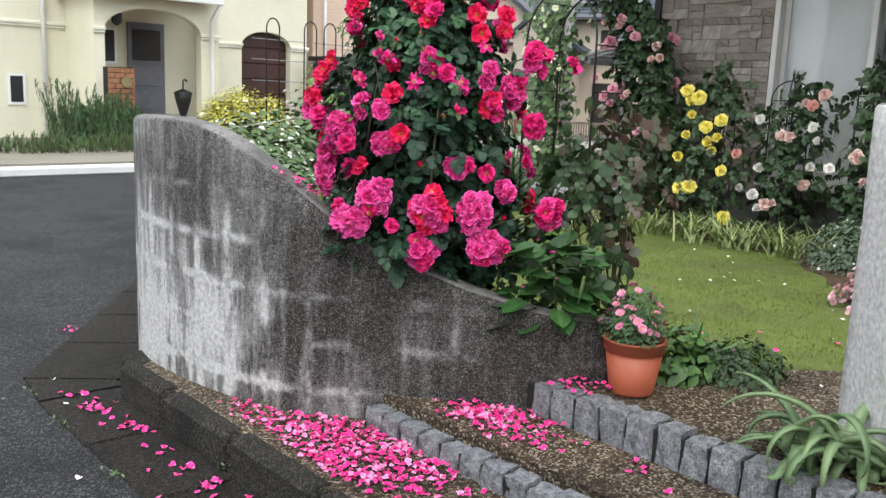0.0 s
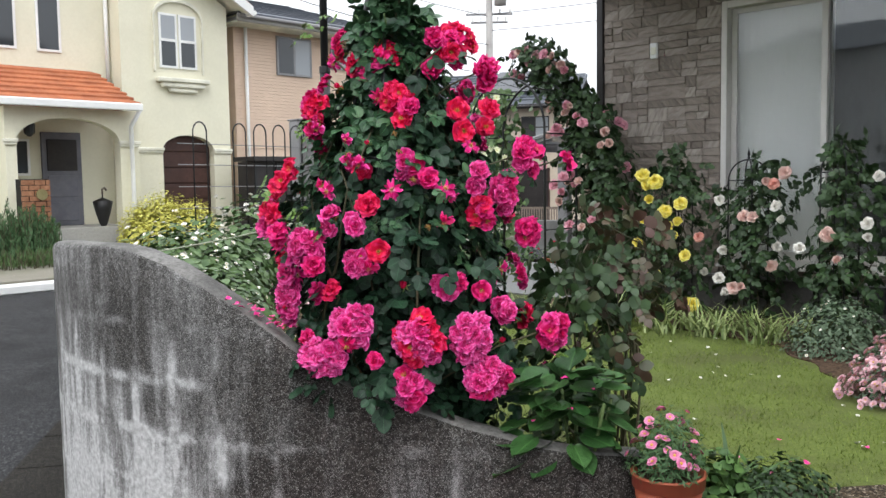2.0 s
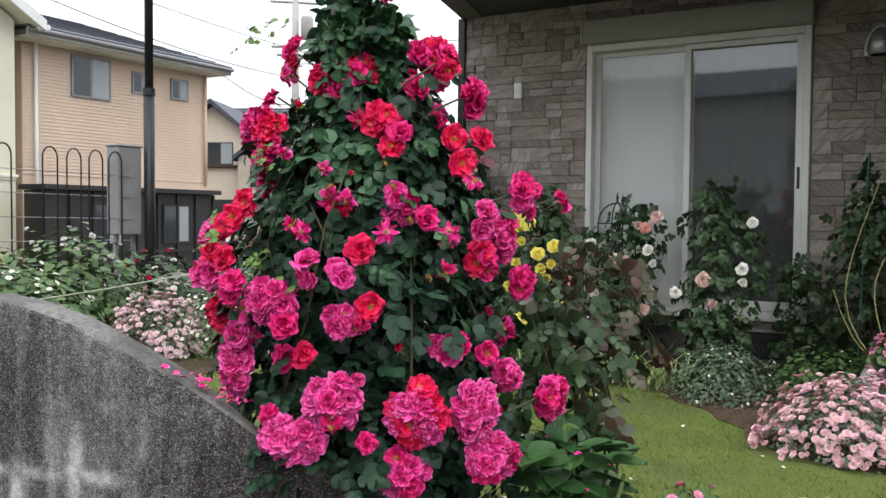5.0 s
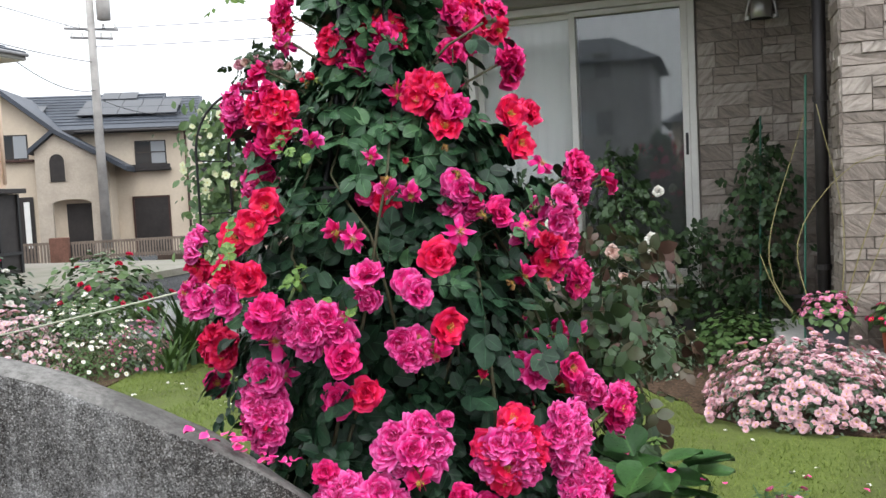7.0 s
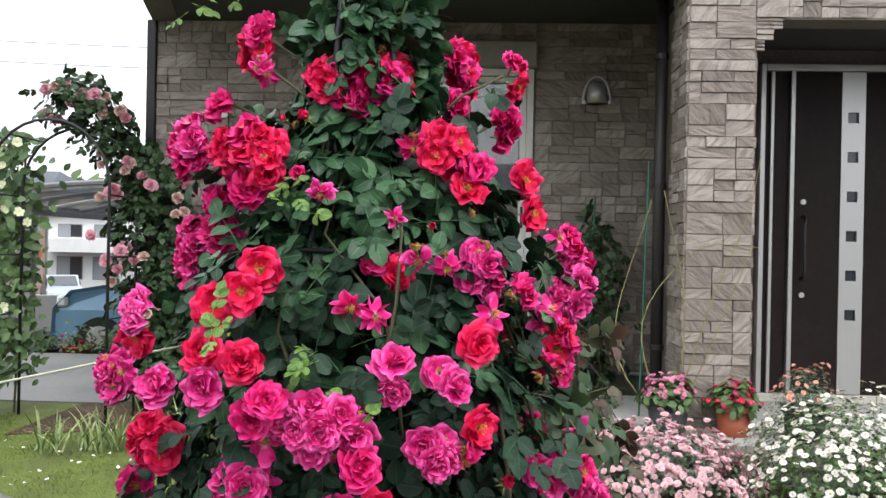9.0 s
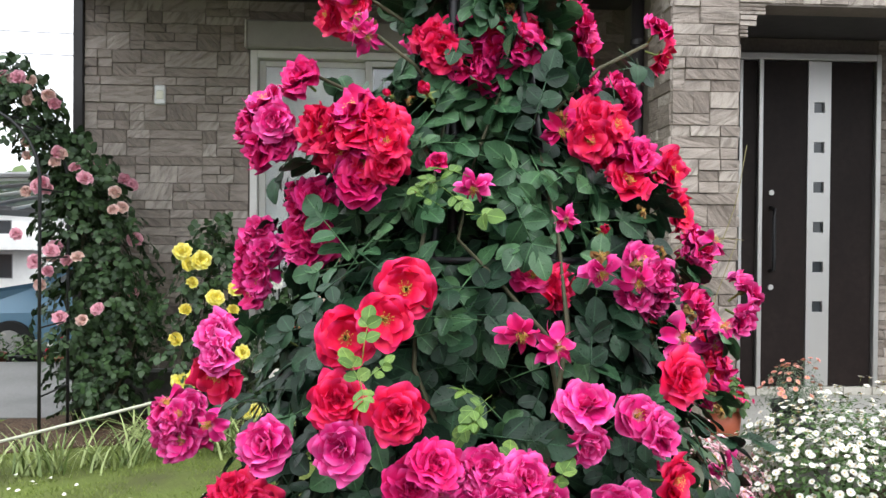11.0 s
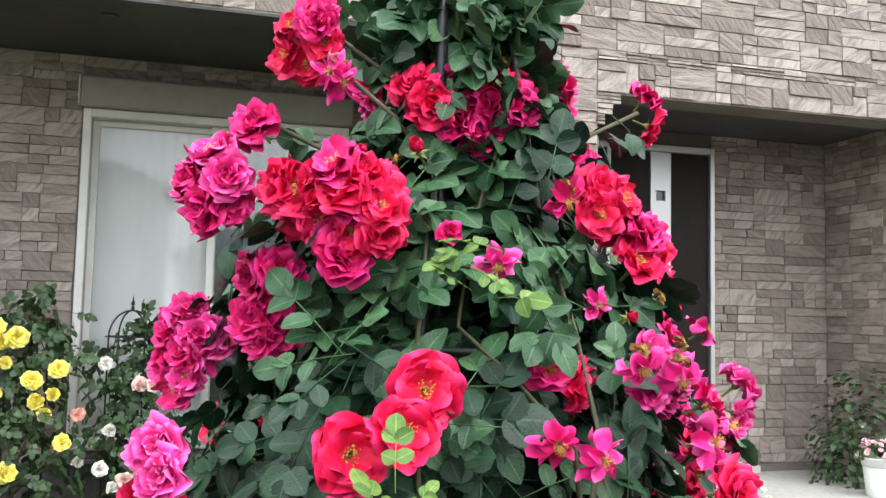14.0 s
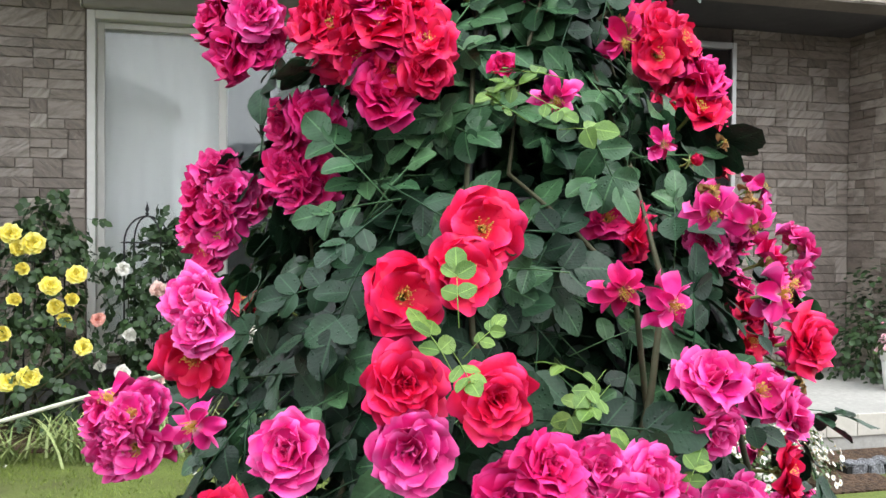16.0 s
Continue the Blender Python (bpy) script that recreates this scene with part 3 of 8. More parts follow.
# level round the walk, falling away gently beyond the houses
FALL = [(-400, -0.37), (19, -0.37), (22, -0.45), (26, -0.68), (30, -0.98), (34, -1.36), (38, -1.75), (42, -2.05), (46, -2.2), (400, -2.2)]
g = Geo()
for (x0, z0), (x1, z1) in zip(FALL, FALL[1:]):
    g.add([(x0, -400, z0), (x1, -400, z1), (x1, 400, z1), (x0, 400, z0)], [(0, 1, 2, 3)])
tagged(part("ground", g, ASPHALT), "dark damp asphalt of the road junction", "road", "", "structure")
flat("far_lot", [(-60, 13.7), (19.6, 13.7), (19.6, 60), (-60, 60)], ROAD_Z + 0.16, APRON, "mossy grey concrete apron of the houses across the road", "pavement", 0.15)
g = Geo().box(-60, 13.42, ROAD_Z, 9.6, 13.68, ROAD_Z + 0.13, 0, 0.02)
tagged(part("far_kerb", g, WHITE), "white-grey concrete kerb across the road", "kerb", "", "structure")
WALL_LINE = [(2.70, 2.20), (2.39, 2.46), (2.05, 2.92), (1.86, 3.15), (1.76, 3.45), (1.70, 3.8), (1.70, 4.15), (1.80, 4.5), (2.05, 4.9), (2.6, 5.6), (3.6, 6.9)]
wall_xy = curve_points(WALL_LINE, 0.04)
# the garden's level ground behind wall and steps
lawn_outline = [(2.52, -3.0), (2.52, 2.30), *[(p.x + 0.05, p.y) for p in wall_xy[4::6]], (5.5, 9.9), (9.0, 9.9), (9.0, -3.0)]
flat("lawn", lawn_outline, -0.012, TURF, "short green lawn strewn with petals", "lawn", 0.3)
flat("driveway", [(7.0, 5.45), (9.7, 5.45), (9.7, 9.9), (7.0, 9.9)], 0.0, DRIVE, "grey concrete driveway beside the house", "driveway", 0.3)
flat("gravel_path", [(2.50, -3.0), (2.50, 2.33), (2.75, 2.16), (2.95, 2.22), (3.18, 2.10), (3.34, 1.99), (3.61, 1.76), (4.2, 1.1), (4.3, 0.3), (4.6, -3.0)], -0.004, GRAVEL, "brown washed-gravel path", "path", 0.2)
flat("tread_upper", [(2.10, -3.0), (2.10, 2.87), (2.42, 2.46), (2.42, -3.0)], TREAD_Z, GRAVEL, "washed-gravel step tread with petals", "step", 0.25)
flat("tread_lower", [(1.60, -3.0), (1.60, 4.02), (1.70, 4.1), (1.76, 3.5), (1.88, 3.15), (2.06, 2.90), (2.06, -3.0)], STRIP_Z, GRAVEL, "washed-gravel strip below the wall, strewn with petals", "path", 0.2)
flat("border_soil", [(5.15, 1.9), *[(5.18 + 0.82 * t + 0.02 * math.sin(t * 17), 2.44 + 0.72 * t + 0.03 * math.sin(t * 11)) for t in np.linspace(0, 1, 25)], (6.3, 4.6), (5.9, 5.7), (7.1, 5.7), (7.1, 1.9)], -0.004, SOIL, "bare brown soil of the flower bed under the window", "flower bed", 0.1)
flat("front_soil", [(4.62, 0.2), (4.62, 1.5), (4.68, 1.9), (4.80, 2.2), (4.98, 2.4), (5.2, 2.45), (5.15, 0.2)], -0.003, SOIL, "dark soil under the flower mounds", "flower bed", 0.1)
flat("side_soil", [(3.0, 6.1), (4.4, 6.0), (5.9, 6.35), (7.1, 6.9), (7.4, 9.8), (5.4, 9.6)], -0.003, SOIL, "dark soil of the border along the side road", "flower bed", 0.1)

gutter = tagged(new("gutter"), "wet dark concrete gutter slabs along the kerb", "gutter", "", "structure")
y = -3.0
while y < 4.1:
    L = 0.6
    g = Geo().box(1.215, y + 0.006, ROAD_Z - 0.05, 1.535, min(y + L, 4.55) - 0.006, ROAD_Z + 0.012, 0, 0.008)
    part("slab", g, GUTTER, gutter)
    y += L
corner = [(1.222, 4.206), (1.60, 4.206), (1.60, 4.30), (1.524, 4.352), (1.262, 4.545)]
part("slab", Geo().add([(x, y, ROAD_Z + 0.012) for x, y in corner] + [(x, y, ROAD_Z - 0.05) for x, y in corner], [(0, 1, 2, 3, 4), (0, 4, 9, 5), (3, 8, 9, 4)]), GUTTER, gutter)
d = Vector((1.13, 1.55, 0)).normalized()
nrm = Vector((d.y, -d.x, 0))
for i in range(9):
    a = Vector((1.255, 4.56, 0)) + d * (0.6 * i + 0.006)
    b = a + d * 0.588
    q = [a, b, b + nrm * 0.75, a + nrm * 0.75]
    g = Geo().add([(p.x, p.y, z) for z in (ROAD_Z - 0.05, ROAD_Z + 0.012) for p in q], [(3, 2, 1, 0), (4, 5, 6, 7), (0, 1, 5, 4), (1, 2, 6, 5), (2, 3, 7, 6), (3, 0, 4, 7)])
    part("slab", g, GUTTER, gutter)
kerb = tagged(new("edge_kerb"), "mossy worn concrete kerb blocks below the wall", "kerb", "", "structure")
for y0, y1 in ((-2.9, -1.2), (-1.19, 0.0), (0.01, 0.62), (0.63, 1.24), (1.25, 1.86), (1.87, 2.48), (2.49, 3.06), (3.07, 3.63), (3.64, 4.10)):
    g = Geo().box(1.535 + rnd.uniform(0, 0.006), y0, ROAD_Z - 0.1, 1.64, y1, -0.218 + rnd.uniform(-0.004, 0.004), 0, 0.022)
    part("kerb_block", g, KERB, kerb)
g = Geo().box(1.62, 4.06, ROAD_Z - 0.1, 1.9, 4.3, -0.226, 0, 0.03)
part("kerb_block", g, KERB, kerb)


def granite_row(name, x, y0, y1, top, base_z, label):
    row = tagged(new(name), label, "kerb", "", "structure")
    g = Geo().box(x + 0.011, y0, base_z, x + 0.094, y1, top - 0.014)
    part("mortar", g, MORTAR, row)
    y = y0
    while y < y1 - 0.05:
        w = rnd.uniform(0.098, 0.122)
        b = bmesh.new()
        bmesh.ops.create_cube(b, size=1)
        bmesh.ops.subdivide_edges(b, edges=b.edges[:], cuts=2, use_grid_fill=True)
        h = top - base_z + rnd.uniform(-0.008, 0.008)
        tilt = rnd.uniform(-0.06, 0.06)
        for q in b.verts:
            c = q.co.copy()
            for ax in range(3):
                if abs(c[(ax + 1) % 3]) > 0.45 and abs(c[(ax + 2) % 3]) > 0.45:
                    c[ax] *= 0.985
            j = Vector((rnd.uniform(-1, 1), rnd.uniform(-0.6, 0.6), rnd.uniform(-0.7, 0.7))) * 0.0085
            k = 0.972 if sum(abs(v) > 0.45 for v in c) >= 2 else 1.0
            q.co = Vector((x + 0.052 + c.x * 0.104 * k + c.y * tilt * 0.1, y + w / 2 + c.y * (w - 0.012) * k, base_z + h / 2 + c.z * h * (0.5 + 0.5 * k))) + j
        b.verts.index_update()
        g = Geo().add([q.co for q in b.verts], [[q.index for q in f.verts] for f in b.faces])
        b.free()
        part("granite_block", g, GRANITE, row)
        y += w
    return row


granite_row("granite_edging_upper", 2.425, -1.2, 2.40, 0.012, -0.17, "rough grey granite setts edging the upper step")
granite_row("granite_edging_lower", 2.02, -1.2, 2.88, -0.145, -0.27, "rough grey granite setts edging the lower step")

# ---- garden wall, sweeping down to the steps ----
TOP = [(0.0, 0.232), (0.20, 0.252), (0.33, 0.276), (0.46, 0.312), (0.57, 0.337), (0.86, 0.43), (1.0, 0.485), (1.08, 0.545), (1.2, 0.64), (1.32, 0.72), (1.46, 0.785), (1.61, 0.85), (1.8, 0.898), (2.0, 0.912), (2.45, 0.905), (2.7, 0.88), (3.1, 0.70), (3.5, 0.45), (9.0, 0.35)]


def top_at(s):
    return float(np.interp(s, [a for a, _ in TOP], [b for _, b in TOP]))


def swept_wall(name, line, top, foot, thick, mats, label, smooth_end=0.03):
    """A wall of even thickness along a line, with a rounded top; u runs along, v up."""
    g, uv, s = Geo(), [], 0.0
    loops = []
    for i, p in enumerate(line):
        if i:
            s += (p - line[i - 1]).length
        dd = (line[min(i + 1, len(line) - 1)] - line[max(i - 1, 0)]).normalized()
        n = Vector((dd.y, -dd.x))
        if n.dot(Vector((-1, -1))) > 0:
            n = -n
        h = top(s) + 0.004 * noise.noise(Vector((s * 6, 0, 1)))
        k, r = [], 0.018
        levels = [foot + (h - r - foot) * j / 8 for j in range(9)]
        sec = [(0.0, z) for z in levels] + [(r * 0.4, h - r * 0.35), (r, h), (thick / 2, h + 0.004), (thick - r, h), (thick - r * 0.4, h - r * 0.35)] + [(thick, z) for z in reversed(levels)]
        row = []
        for o, z in sec:
            w = 0.0035 * noise.noise(Vector((p.x * 7, p.y * 7, z * 7)))
            row.append((p.x + n.x * (o + w), p.y + n.y * (o + w), z))
            uv.append((s, z - foot))
        loops.append(row)
    n = len(loops[0])
    g.ring(loops, 0, True, True)
    g.m = [1 if 9 <= (f[0] % n) <= 12 and len(f) == 4 else 0 for f in g.f]
    ob = part(name, g, mats, None, "", True, uv)
    return tagged(ob, label, "wall", "", "structure")


swept_wall("garden_wall", wall_xy, top_at, -0.36, 0.115, [WALL, WALLTOP], "curved concrete-block garden wall, black-stained with white lime, sweeping down to the steps")
gate_xy = curve_points([(2.92, 1.45), (2.62, 1.12), (2.30, 0.72), (2.05, 0.30), (1.9, -0.4), (1.88, -2.5)], 0.05)
swept_wall("gate_wall", gate_xy, lambda s: 1.085, -0.36, 0.13, [WALL2, WALLTOP], "pale grey rendered wall end beside the path")

# ---- the house: recessed window wall, porch column, upper wall ----
HX, FX = 7.165, 5.63  # window wall, front of the upper storey


def stones(wall, face, u0, u1, z0, z1, seed, limit=300, skip=None, near=None):
    """Coursed split stones over a rectangle. face(u, z, d) gives the place d out from the wall."""
    r = random.Random(seed)
    cells, z = [], z0
    while z < z1 - 0.02:
        band = min(0.185, z1 - z)
        u = u0
        while u < u1 - 0.03:
            w = min(r.choice((0.10, 0.16, 0.22, 0.30, 0.36)), u1 - u)
            if u1 - u - w < 0.06:
                w = u1 - u
            split = r.choice(((0.5, 0.5), (0.34, 0.66), (0.66, 0.34), (0.34, 0.33, 0.33), (0.34, 0.33, 0.33)))
            a = z
            for k in split:
                if w > 0.21 and r.random() < 0.45:
                    c = u + w * r.uniform(0.38, 0.62)
                    cells += [(u, c, a, a + band * k), (c, u + w, a, a + band * k)]
                else:
                    cells.append((u, u + w, a, a + band * k))
                a += band * k
            u += w
        z += band
    rest, n = Geo(), 0
    for a, b, c, e in cells:
        if skip and skip((a + b) / 2, (c + e) / 2):
            continue
        d, j, q = r.uniform(0.004, 0.018), 0.0004, 0.003
        t = [r.uniform(-0.005, 0.005) for _ in range(4)]
        p = [face(a + j, c + j, 0), face(b - j, c + j, 0), face(b - j, e - j, 0), face(a + j, e - j, 0), face(a + j + q, c + j + q, d + t[0]), face(b - j - q, c + j + q, d + t[1]), face(b - j - q, e - j - q, d + t[2]), face(a + j + q, e - j - q, d + t[3])]
        fs = [(4, 5, 6, 7), (0, 1, 5, 4), (1, 2, 6, 5), (2, 3, 7, 6), (3, 0, 4, 7)]
        if n < limit and (near is None or near((a + b) / 2, (c + e) / 2)):
            part("stone", Geo().add(p, fs), STONE, wall)
            n += 1
        else:
            rest.add(p, fs)
    if rest.v:
        part("stonework", rest, STONE, wall)["kind"] = "stuff"


WY0, WY1, WZ0, WZ1 = 2.40, 4.12, 0.40, 2.545
DY0, DY1 = -0.14, 0.90
g = Geo()
g.box(HX, 1.3, 0.30, HX + 0.2, WY0, 3.0)
g.box(HX, WY1, 0.30, HX + 0.2, 5.28, 3.0)
g.box(HX, WY0, 0.30, HX + 0.2, WY1, WZ0)
g.box(HX, WY0, WZ1, HX + 0.2, WY1, 3.0)
g.box(HX + 0.2, 5.08, 0.0, HX + 8, 5.28, 6.0)
window_wall = tagged(part("wall_window", g, JOINT), "recessed house wall clad in grey-brown split stone", "wall", "", "structure")
g = Geo().box(HX + 0.03, 1.3, -0.1, HX + 0.2, 5.26, 0.30)
foundation = tagged(part("foundation", g, FOUNDATION), "grey rendered house foundation with a black vent", "foundation", "", "structure")
g = Geo().box(HX + 0.015, 2.55, 0.08, HX + 0.035, 3.0, 0.24, 0, 0.004)
vent = part("vent", g, BLACKIRON, foundation, "black slotted foundation vent")
for i in range(14):
    part("slat", Geo().box(HX + 0.008, 2.57 + i * 0.03, 0.09, HX + 0.02, 2.585 + i * 0.03, 0.23), DARKPOT, vent)
g = Geo().box(HX - 0.03, 1.3, 0.285, HX + 0.03, 5.29, 0.31, 0, 0.004)
tagged(part("sill_flashing", g, GREY_METAL), "grey metal flashing strip along the wall foot", "trim", "", "structure")
tagged(part("corner_post", Geo().box(HX - 0.035, 5.26, 0.0, HX + 0.06, 5.33, 2.89, 0, 0.006), DARK_PANEL), "dark brown corner trim of the house", "trim", "", "structure")

g = Geo()
g.box(FX, 1.24, 0.15, FX + 0.4, 1.61, 2.775)
column = tagged(part("porch_column", g, JOINT), "stone-clad porch column", "column", "", "structure")
# upper storey with the chamfered porch opening
g = Geo()
U1, U0, UT = 4.91, -2.2, 6.2
SOFFIT_Z = 2.895
g.box(FX, U0, 2.775, FX + 0.2, U1, UT)
g.box(FX, U0, 2.532, FX + 0.2, 1.24, 2.775)
g.add([(x, y, z) for x in (FX, FX + 0.2) for y, z in ((1.24, 2.345), (1.24, 2.532), (1.08, 2.532))], [(0, 1, 2), (5, 4, 3), (0, 2, 5, 3), (0, 3, 4, 1), (1, 4, 5, 2)])
side = [(FX, U1), (HX, 5.30), (FX + 8, 5.50), (FX + 8, 5.30), (HX, 5.10), (FX + 0.2, U1 - 0.15)]
g.add([(x, y, z) for z in (SOFFIT_Z - 0.01, UT) for x, y in side], [(5, 4, 3, 2, 1, 0), (6, 7, 8, 9, 10, 11), *[(i, (i + 1) % 6, 6 + (i + 1) % 6, 6 + i) for i in range(6)]])
g.box(FX, U0, UT, FX + 8, U1, UT + 0.2)
upper = tagged(part("wall_upper", g, JOINT), "overhanging upper storey clad in pale grey split stone", "wall", "", "structure")
edge = [(FX + 0.2, 1.44), (HX + 0.02, 1.44), (HX + 0.02, 5.29), (FX + 0.2, U1 + 0.03)]
g = Geo().add([(x, y, z) for z in (SOFFIT_Z, SOFFIT_Z + 0.04) for x, y in edge], [(3, 2, 1, 0), (4, 5, 6, 7), *[(i, (i + 1) % 4, 4 + (i + 1) % 4, 4 + i) for i in range(4)]])
tagged(part("soffit", g, SOFFIT), "dark soffit under the overhanging storey", "ceiling", "", "structure")
tagged(part("soffit_edge", Geo().box(FX, 1.61, 2.762, FX + 0.198, U1, 2.774), SOFFIT), "dark drip edge under the overhanging storey", "trim", "", "structure")
tagged(part("ceiling_porch", Geo().box(FX + 0.2, U0, 2.60, HX + 0.4, 1.3, 2.64), SOFFIT), "dark porch ceiling", "ceiling", "", "structure")
for y in (3.9, 2.0):
    g = Geo().turned(6.3, y, [(0.05, SOFFIT_Z + 0.002), (0.052, SOFFIT_Z - 0.006), (0.044, SOFFIT_Z - 0.010), (0.001, SOFFIT_Z - 0.004)], 18)
    lamp = thing("soffit_downlight", "small round recessed soffit downlight, unlit", "downlight", "soffit lights", at=(6.3, y, SOFFIT_Z))
    part("rim", g, SOFFIT, lamp)
g = Geo()
g.box(6.68, U0, 0.2, 6.88, DY0, 2.62)
g.box(6.68, DY0, 2.49, 6.88, DY1, 2.62)
g.box(6.68, DY1, 0.2, 6.88, 1.45, 2.62)
g.box(FX + 0.4, 1.30, 0.2, HX, 1.46, 2.89)
g.box(FX + 0.25, -1.32, 0.2, 6.68, -1.12, 2.62)
porch_wall = tagged(part("wall_porch", g, JOINT), "stone-clad wall round the front door", "wall", "", "structure")
g = Geo().box(6.95, DY0, 0.2, 6.97, DY1, 2.6)
tagged(part("door_backing", g, DARK_PANEL), "dark hall wall behind the entrance", "wall", "", "structure")

# porch slab with tiled nosing
g = Geo().box(5.22, -2.2, -0.2, 6.70, 1.95, 0.208, 0, 0.008)
slab = tagged(part("porch_slab", g, PALE), "pale concrete porch slab", "porch", "", "structure")
for i in range(18):
    y = -1.55 + i * 0.195
    part("tile", Geo().box(5.208, y, 0.09, 5.218, y + 0.19, 0.208, 0, 0.002), TILE_WHITE, slab)
for i in range(7):
    y = -0.5 + i * 0.2
    part("tile", Geo().box(6.60, y, 0.208, 6.70, y + 0.195, 0.262, 0, 0.003), TILE_WHITE, slab)
granite_row("granite_edging_porch", 4.86, -1.6, 0.35, 0.045, -0.1, "rough grey granite setts edging the porch bed")
flat("porch_soil", [(4.96, -1.6), (4.96, 0.35), (5.21, 0.35), (5.21, -1.6)], 0.02, SOIL, "brown soil strip before the porch", "flower bed", 0.1)

# ---- front door ----
door = thing("door_1", "dark brown front door with a steel strip of square lights, closed", "door", "", "structure", (6.66, 0.3, 0.26))
DZ0, DZ1 = 0.262, 2.49
g = Geo()
g.box(6.60, DY0, DZ0, 6.68, DY0 + 0.035, DZ1, 0, 0.004)
g.box(6.60, DY1 - 0.035, DZ0, 6.68, DY1, DZ1, 0, 0.004)
g.box(6.60, DY0 + 0.035, DZ1 - 0.045, 6.68, DY1 - 0.035, DZ1, 0, 0.004)
g.box(6.60, 0.668, DZ0, 6.68, 0.70, DZ1 - 0.045, 0, 0.004)
part("door_frame", g, ALU, door, "brushed aluminium frame")
g = Geo().box(6.63, DY0 + 0.04, DZ0 + 0.005, 6.66, 0.195, DZ1 - 0.05, 0, 0.003)
g.box(6.63, 0.356, DZ0 + 0.005, 6.66, 0.664, DZ1 - 0.05, 0, 0.003)
leaf = part("door_leaf", g, DOORBROWN, door)
g = Geo().box(6.632, 0.704, DZ0 + 0.005, 6.655, DY1 - 0.04, DZ1 - 0.05, 0, 0.003)
part("side_panel", g, DOORBROWN, door)
part("side_strip", Geo().box(6.606, 0.806, DZ0 + 0.005, 6.630, 0.830, DZ1 - 0.05, 0, 0.003), ALU, door, "thin brushed aluminium strip")
g, zs = Geo(), [2.133 - 0.2665 * i for i in range(6)]
lo = DZ0 + 0.005
for zc in [*reversed(zs), None]:
    hi = zc - 0.036 if zc else DZ1 - 0.05
    g.box(6.622, 0.197, lo, 6.655, 0.354, hi)
    if zc:
        g.box(6.622, 0.197, zc - 0.036, 6.655, 0.24, zc + 0.036)
        g.box(6.622, 0.312, zc - 0.036, 6.655, 0.354, zc + 0.036)
        lo = zc + 0.036
part("steel_strip", g, ALU, door, "brushed steel strip with six square openings")
for zc in zs:
    part("pane", Geo().box(6.645, 0.24, zc - 0.036, 6.652, 0.312, zc + 0.036), DARKGLASS, door)
handle = Geo().tube([(6.63, 0.60, 1.46), (6.575, 0.60, 1.45), (6.57, 0.60, 1.38), (6.57, 0.60, 1.12), (6.575, 0.60, 1.05), (6.63, 0.60, 1.04)], 0.013, 10)
part("handle", handle, BLACKIRON, door, "long dark pull handle", True)
for zc in (1.56, 0.93):
    part("keyhole", Geo().tube([(6.63, 0.60, zc), (6.615, 0.60, zc)], 0.018, 16), ALU, door, "chrome lock")

# ---- sliding window ----
win = thing("window_1", "two-panel aluminium sliding window, one side curtained, one with a dim grey sheet behind it", "window", "", "structure", (HX, 3.26, WZ0))
fx = HX - 0.03
g = Geo()
g.box(fx, WY0, WZ0, HX + 0.12, WY0 + 0.05, WZ1, 0, 0.004)
g.box(fx, WY1 - 0.05, WZ0, HX + 0.12, WY1, WZ1, 0, 0.004)
g.box(fx, WY0 + 0.05, WZ1 - 0.055, HX + 0.12, WY1 - 0.05, WZ1, 0, 0.004)
g.box(fx, WY0 + 0.05, WZ0, HX + 0.12, WY1 - 0.05, WZ0 + 0.04, 0, 0.004)
part("window_frame", g, ALU_PAINT, win)
part("window_sill", Geo().box(fx - 0.05, WY0 - 0.01, WZ0 - 0.025, HX + 0.02, WY1 + 0.01, WZ0 - 0.002, 0, 0.004), ALU_PAINT, win)
mid = 3.29


def sash(y0, y1, x, pane_mat, name, inner_mat=None):
    g = Geo()
    z0, z1 = WZ0 + 0.042, WZ1 - 0.058
    g.box(x, y0, z0, x + 0.03, y0 + 0.045, z1, 0, 0.003)
    g.box(x, y1 - 0.045, z0, x + 0.03, y1, z1, 0, 0.003)
    g.box(x, y0 + 0.045, z0, x + 0.03, y1 - 0.045, z0 + 0.07, 0, 0.003)
    g.box(x, y0 + 0.045, z1 - 0.04, x + 0.03, y1 - 0.045, z1, 0, 0.003)
    s = part(name, g, ALU_PAINT, win)
    p = part("pane", Geo().box(x + 0.012, y0 + 0.046, z0 + 0.071, x + 0.017, y1 - 0.046, z1 - 0.041), pane_mat, s)
    p.visible_shadow = False
    return s


sash(mid - 0.03, WY1 - 0.052, HX + 0.055, PLAIN_GLASS, "fixed_sash")
sash(WY0 + 0.052, mid + 0.03, HX + 0.02, GLASS, "sliding_sash")
g = Geo()
g.box(HX - 0.012, WY0 + 0.052, WZ0 + 0.045, HX + 0.006, WY0 + 0.10, WZ1 - 0.06, 0, 0.003)
g.box(HX - 0.012, mid - 0.02, WZ0 + 0.045, HX + 0.006, mid + 0.03, WZ1 - 0.06, 0, 0.003)
g.box(HX - 0.012, WY0 + 0.10, WZ0 + 0.045, HX + 0.006, mid - 0.02, WZ0 + 0.10, 0, 0.003)
g.box(HX - 0.012, WY0 + 0.10, WZ1 - 0.10, HX + 0.006, mid - 0.02, WZ1 - 0.06, 0, 0.003)
part("outer_rail", g, ALU_PAINT, win)
part("latch", Geo().box(HX - 0.018, WY0 + 0.065, 1.36, HX - 0.0125, WY0 + 0.085, 1.52, 0, 0.002), BLACKIRON, win, "dark recessed pull")
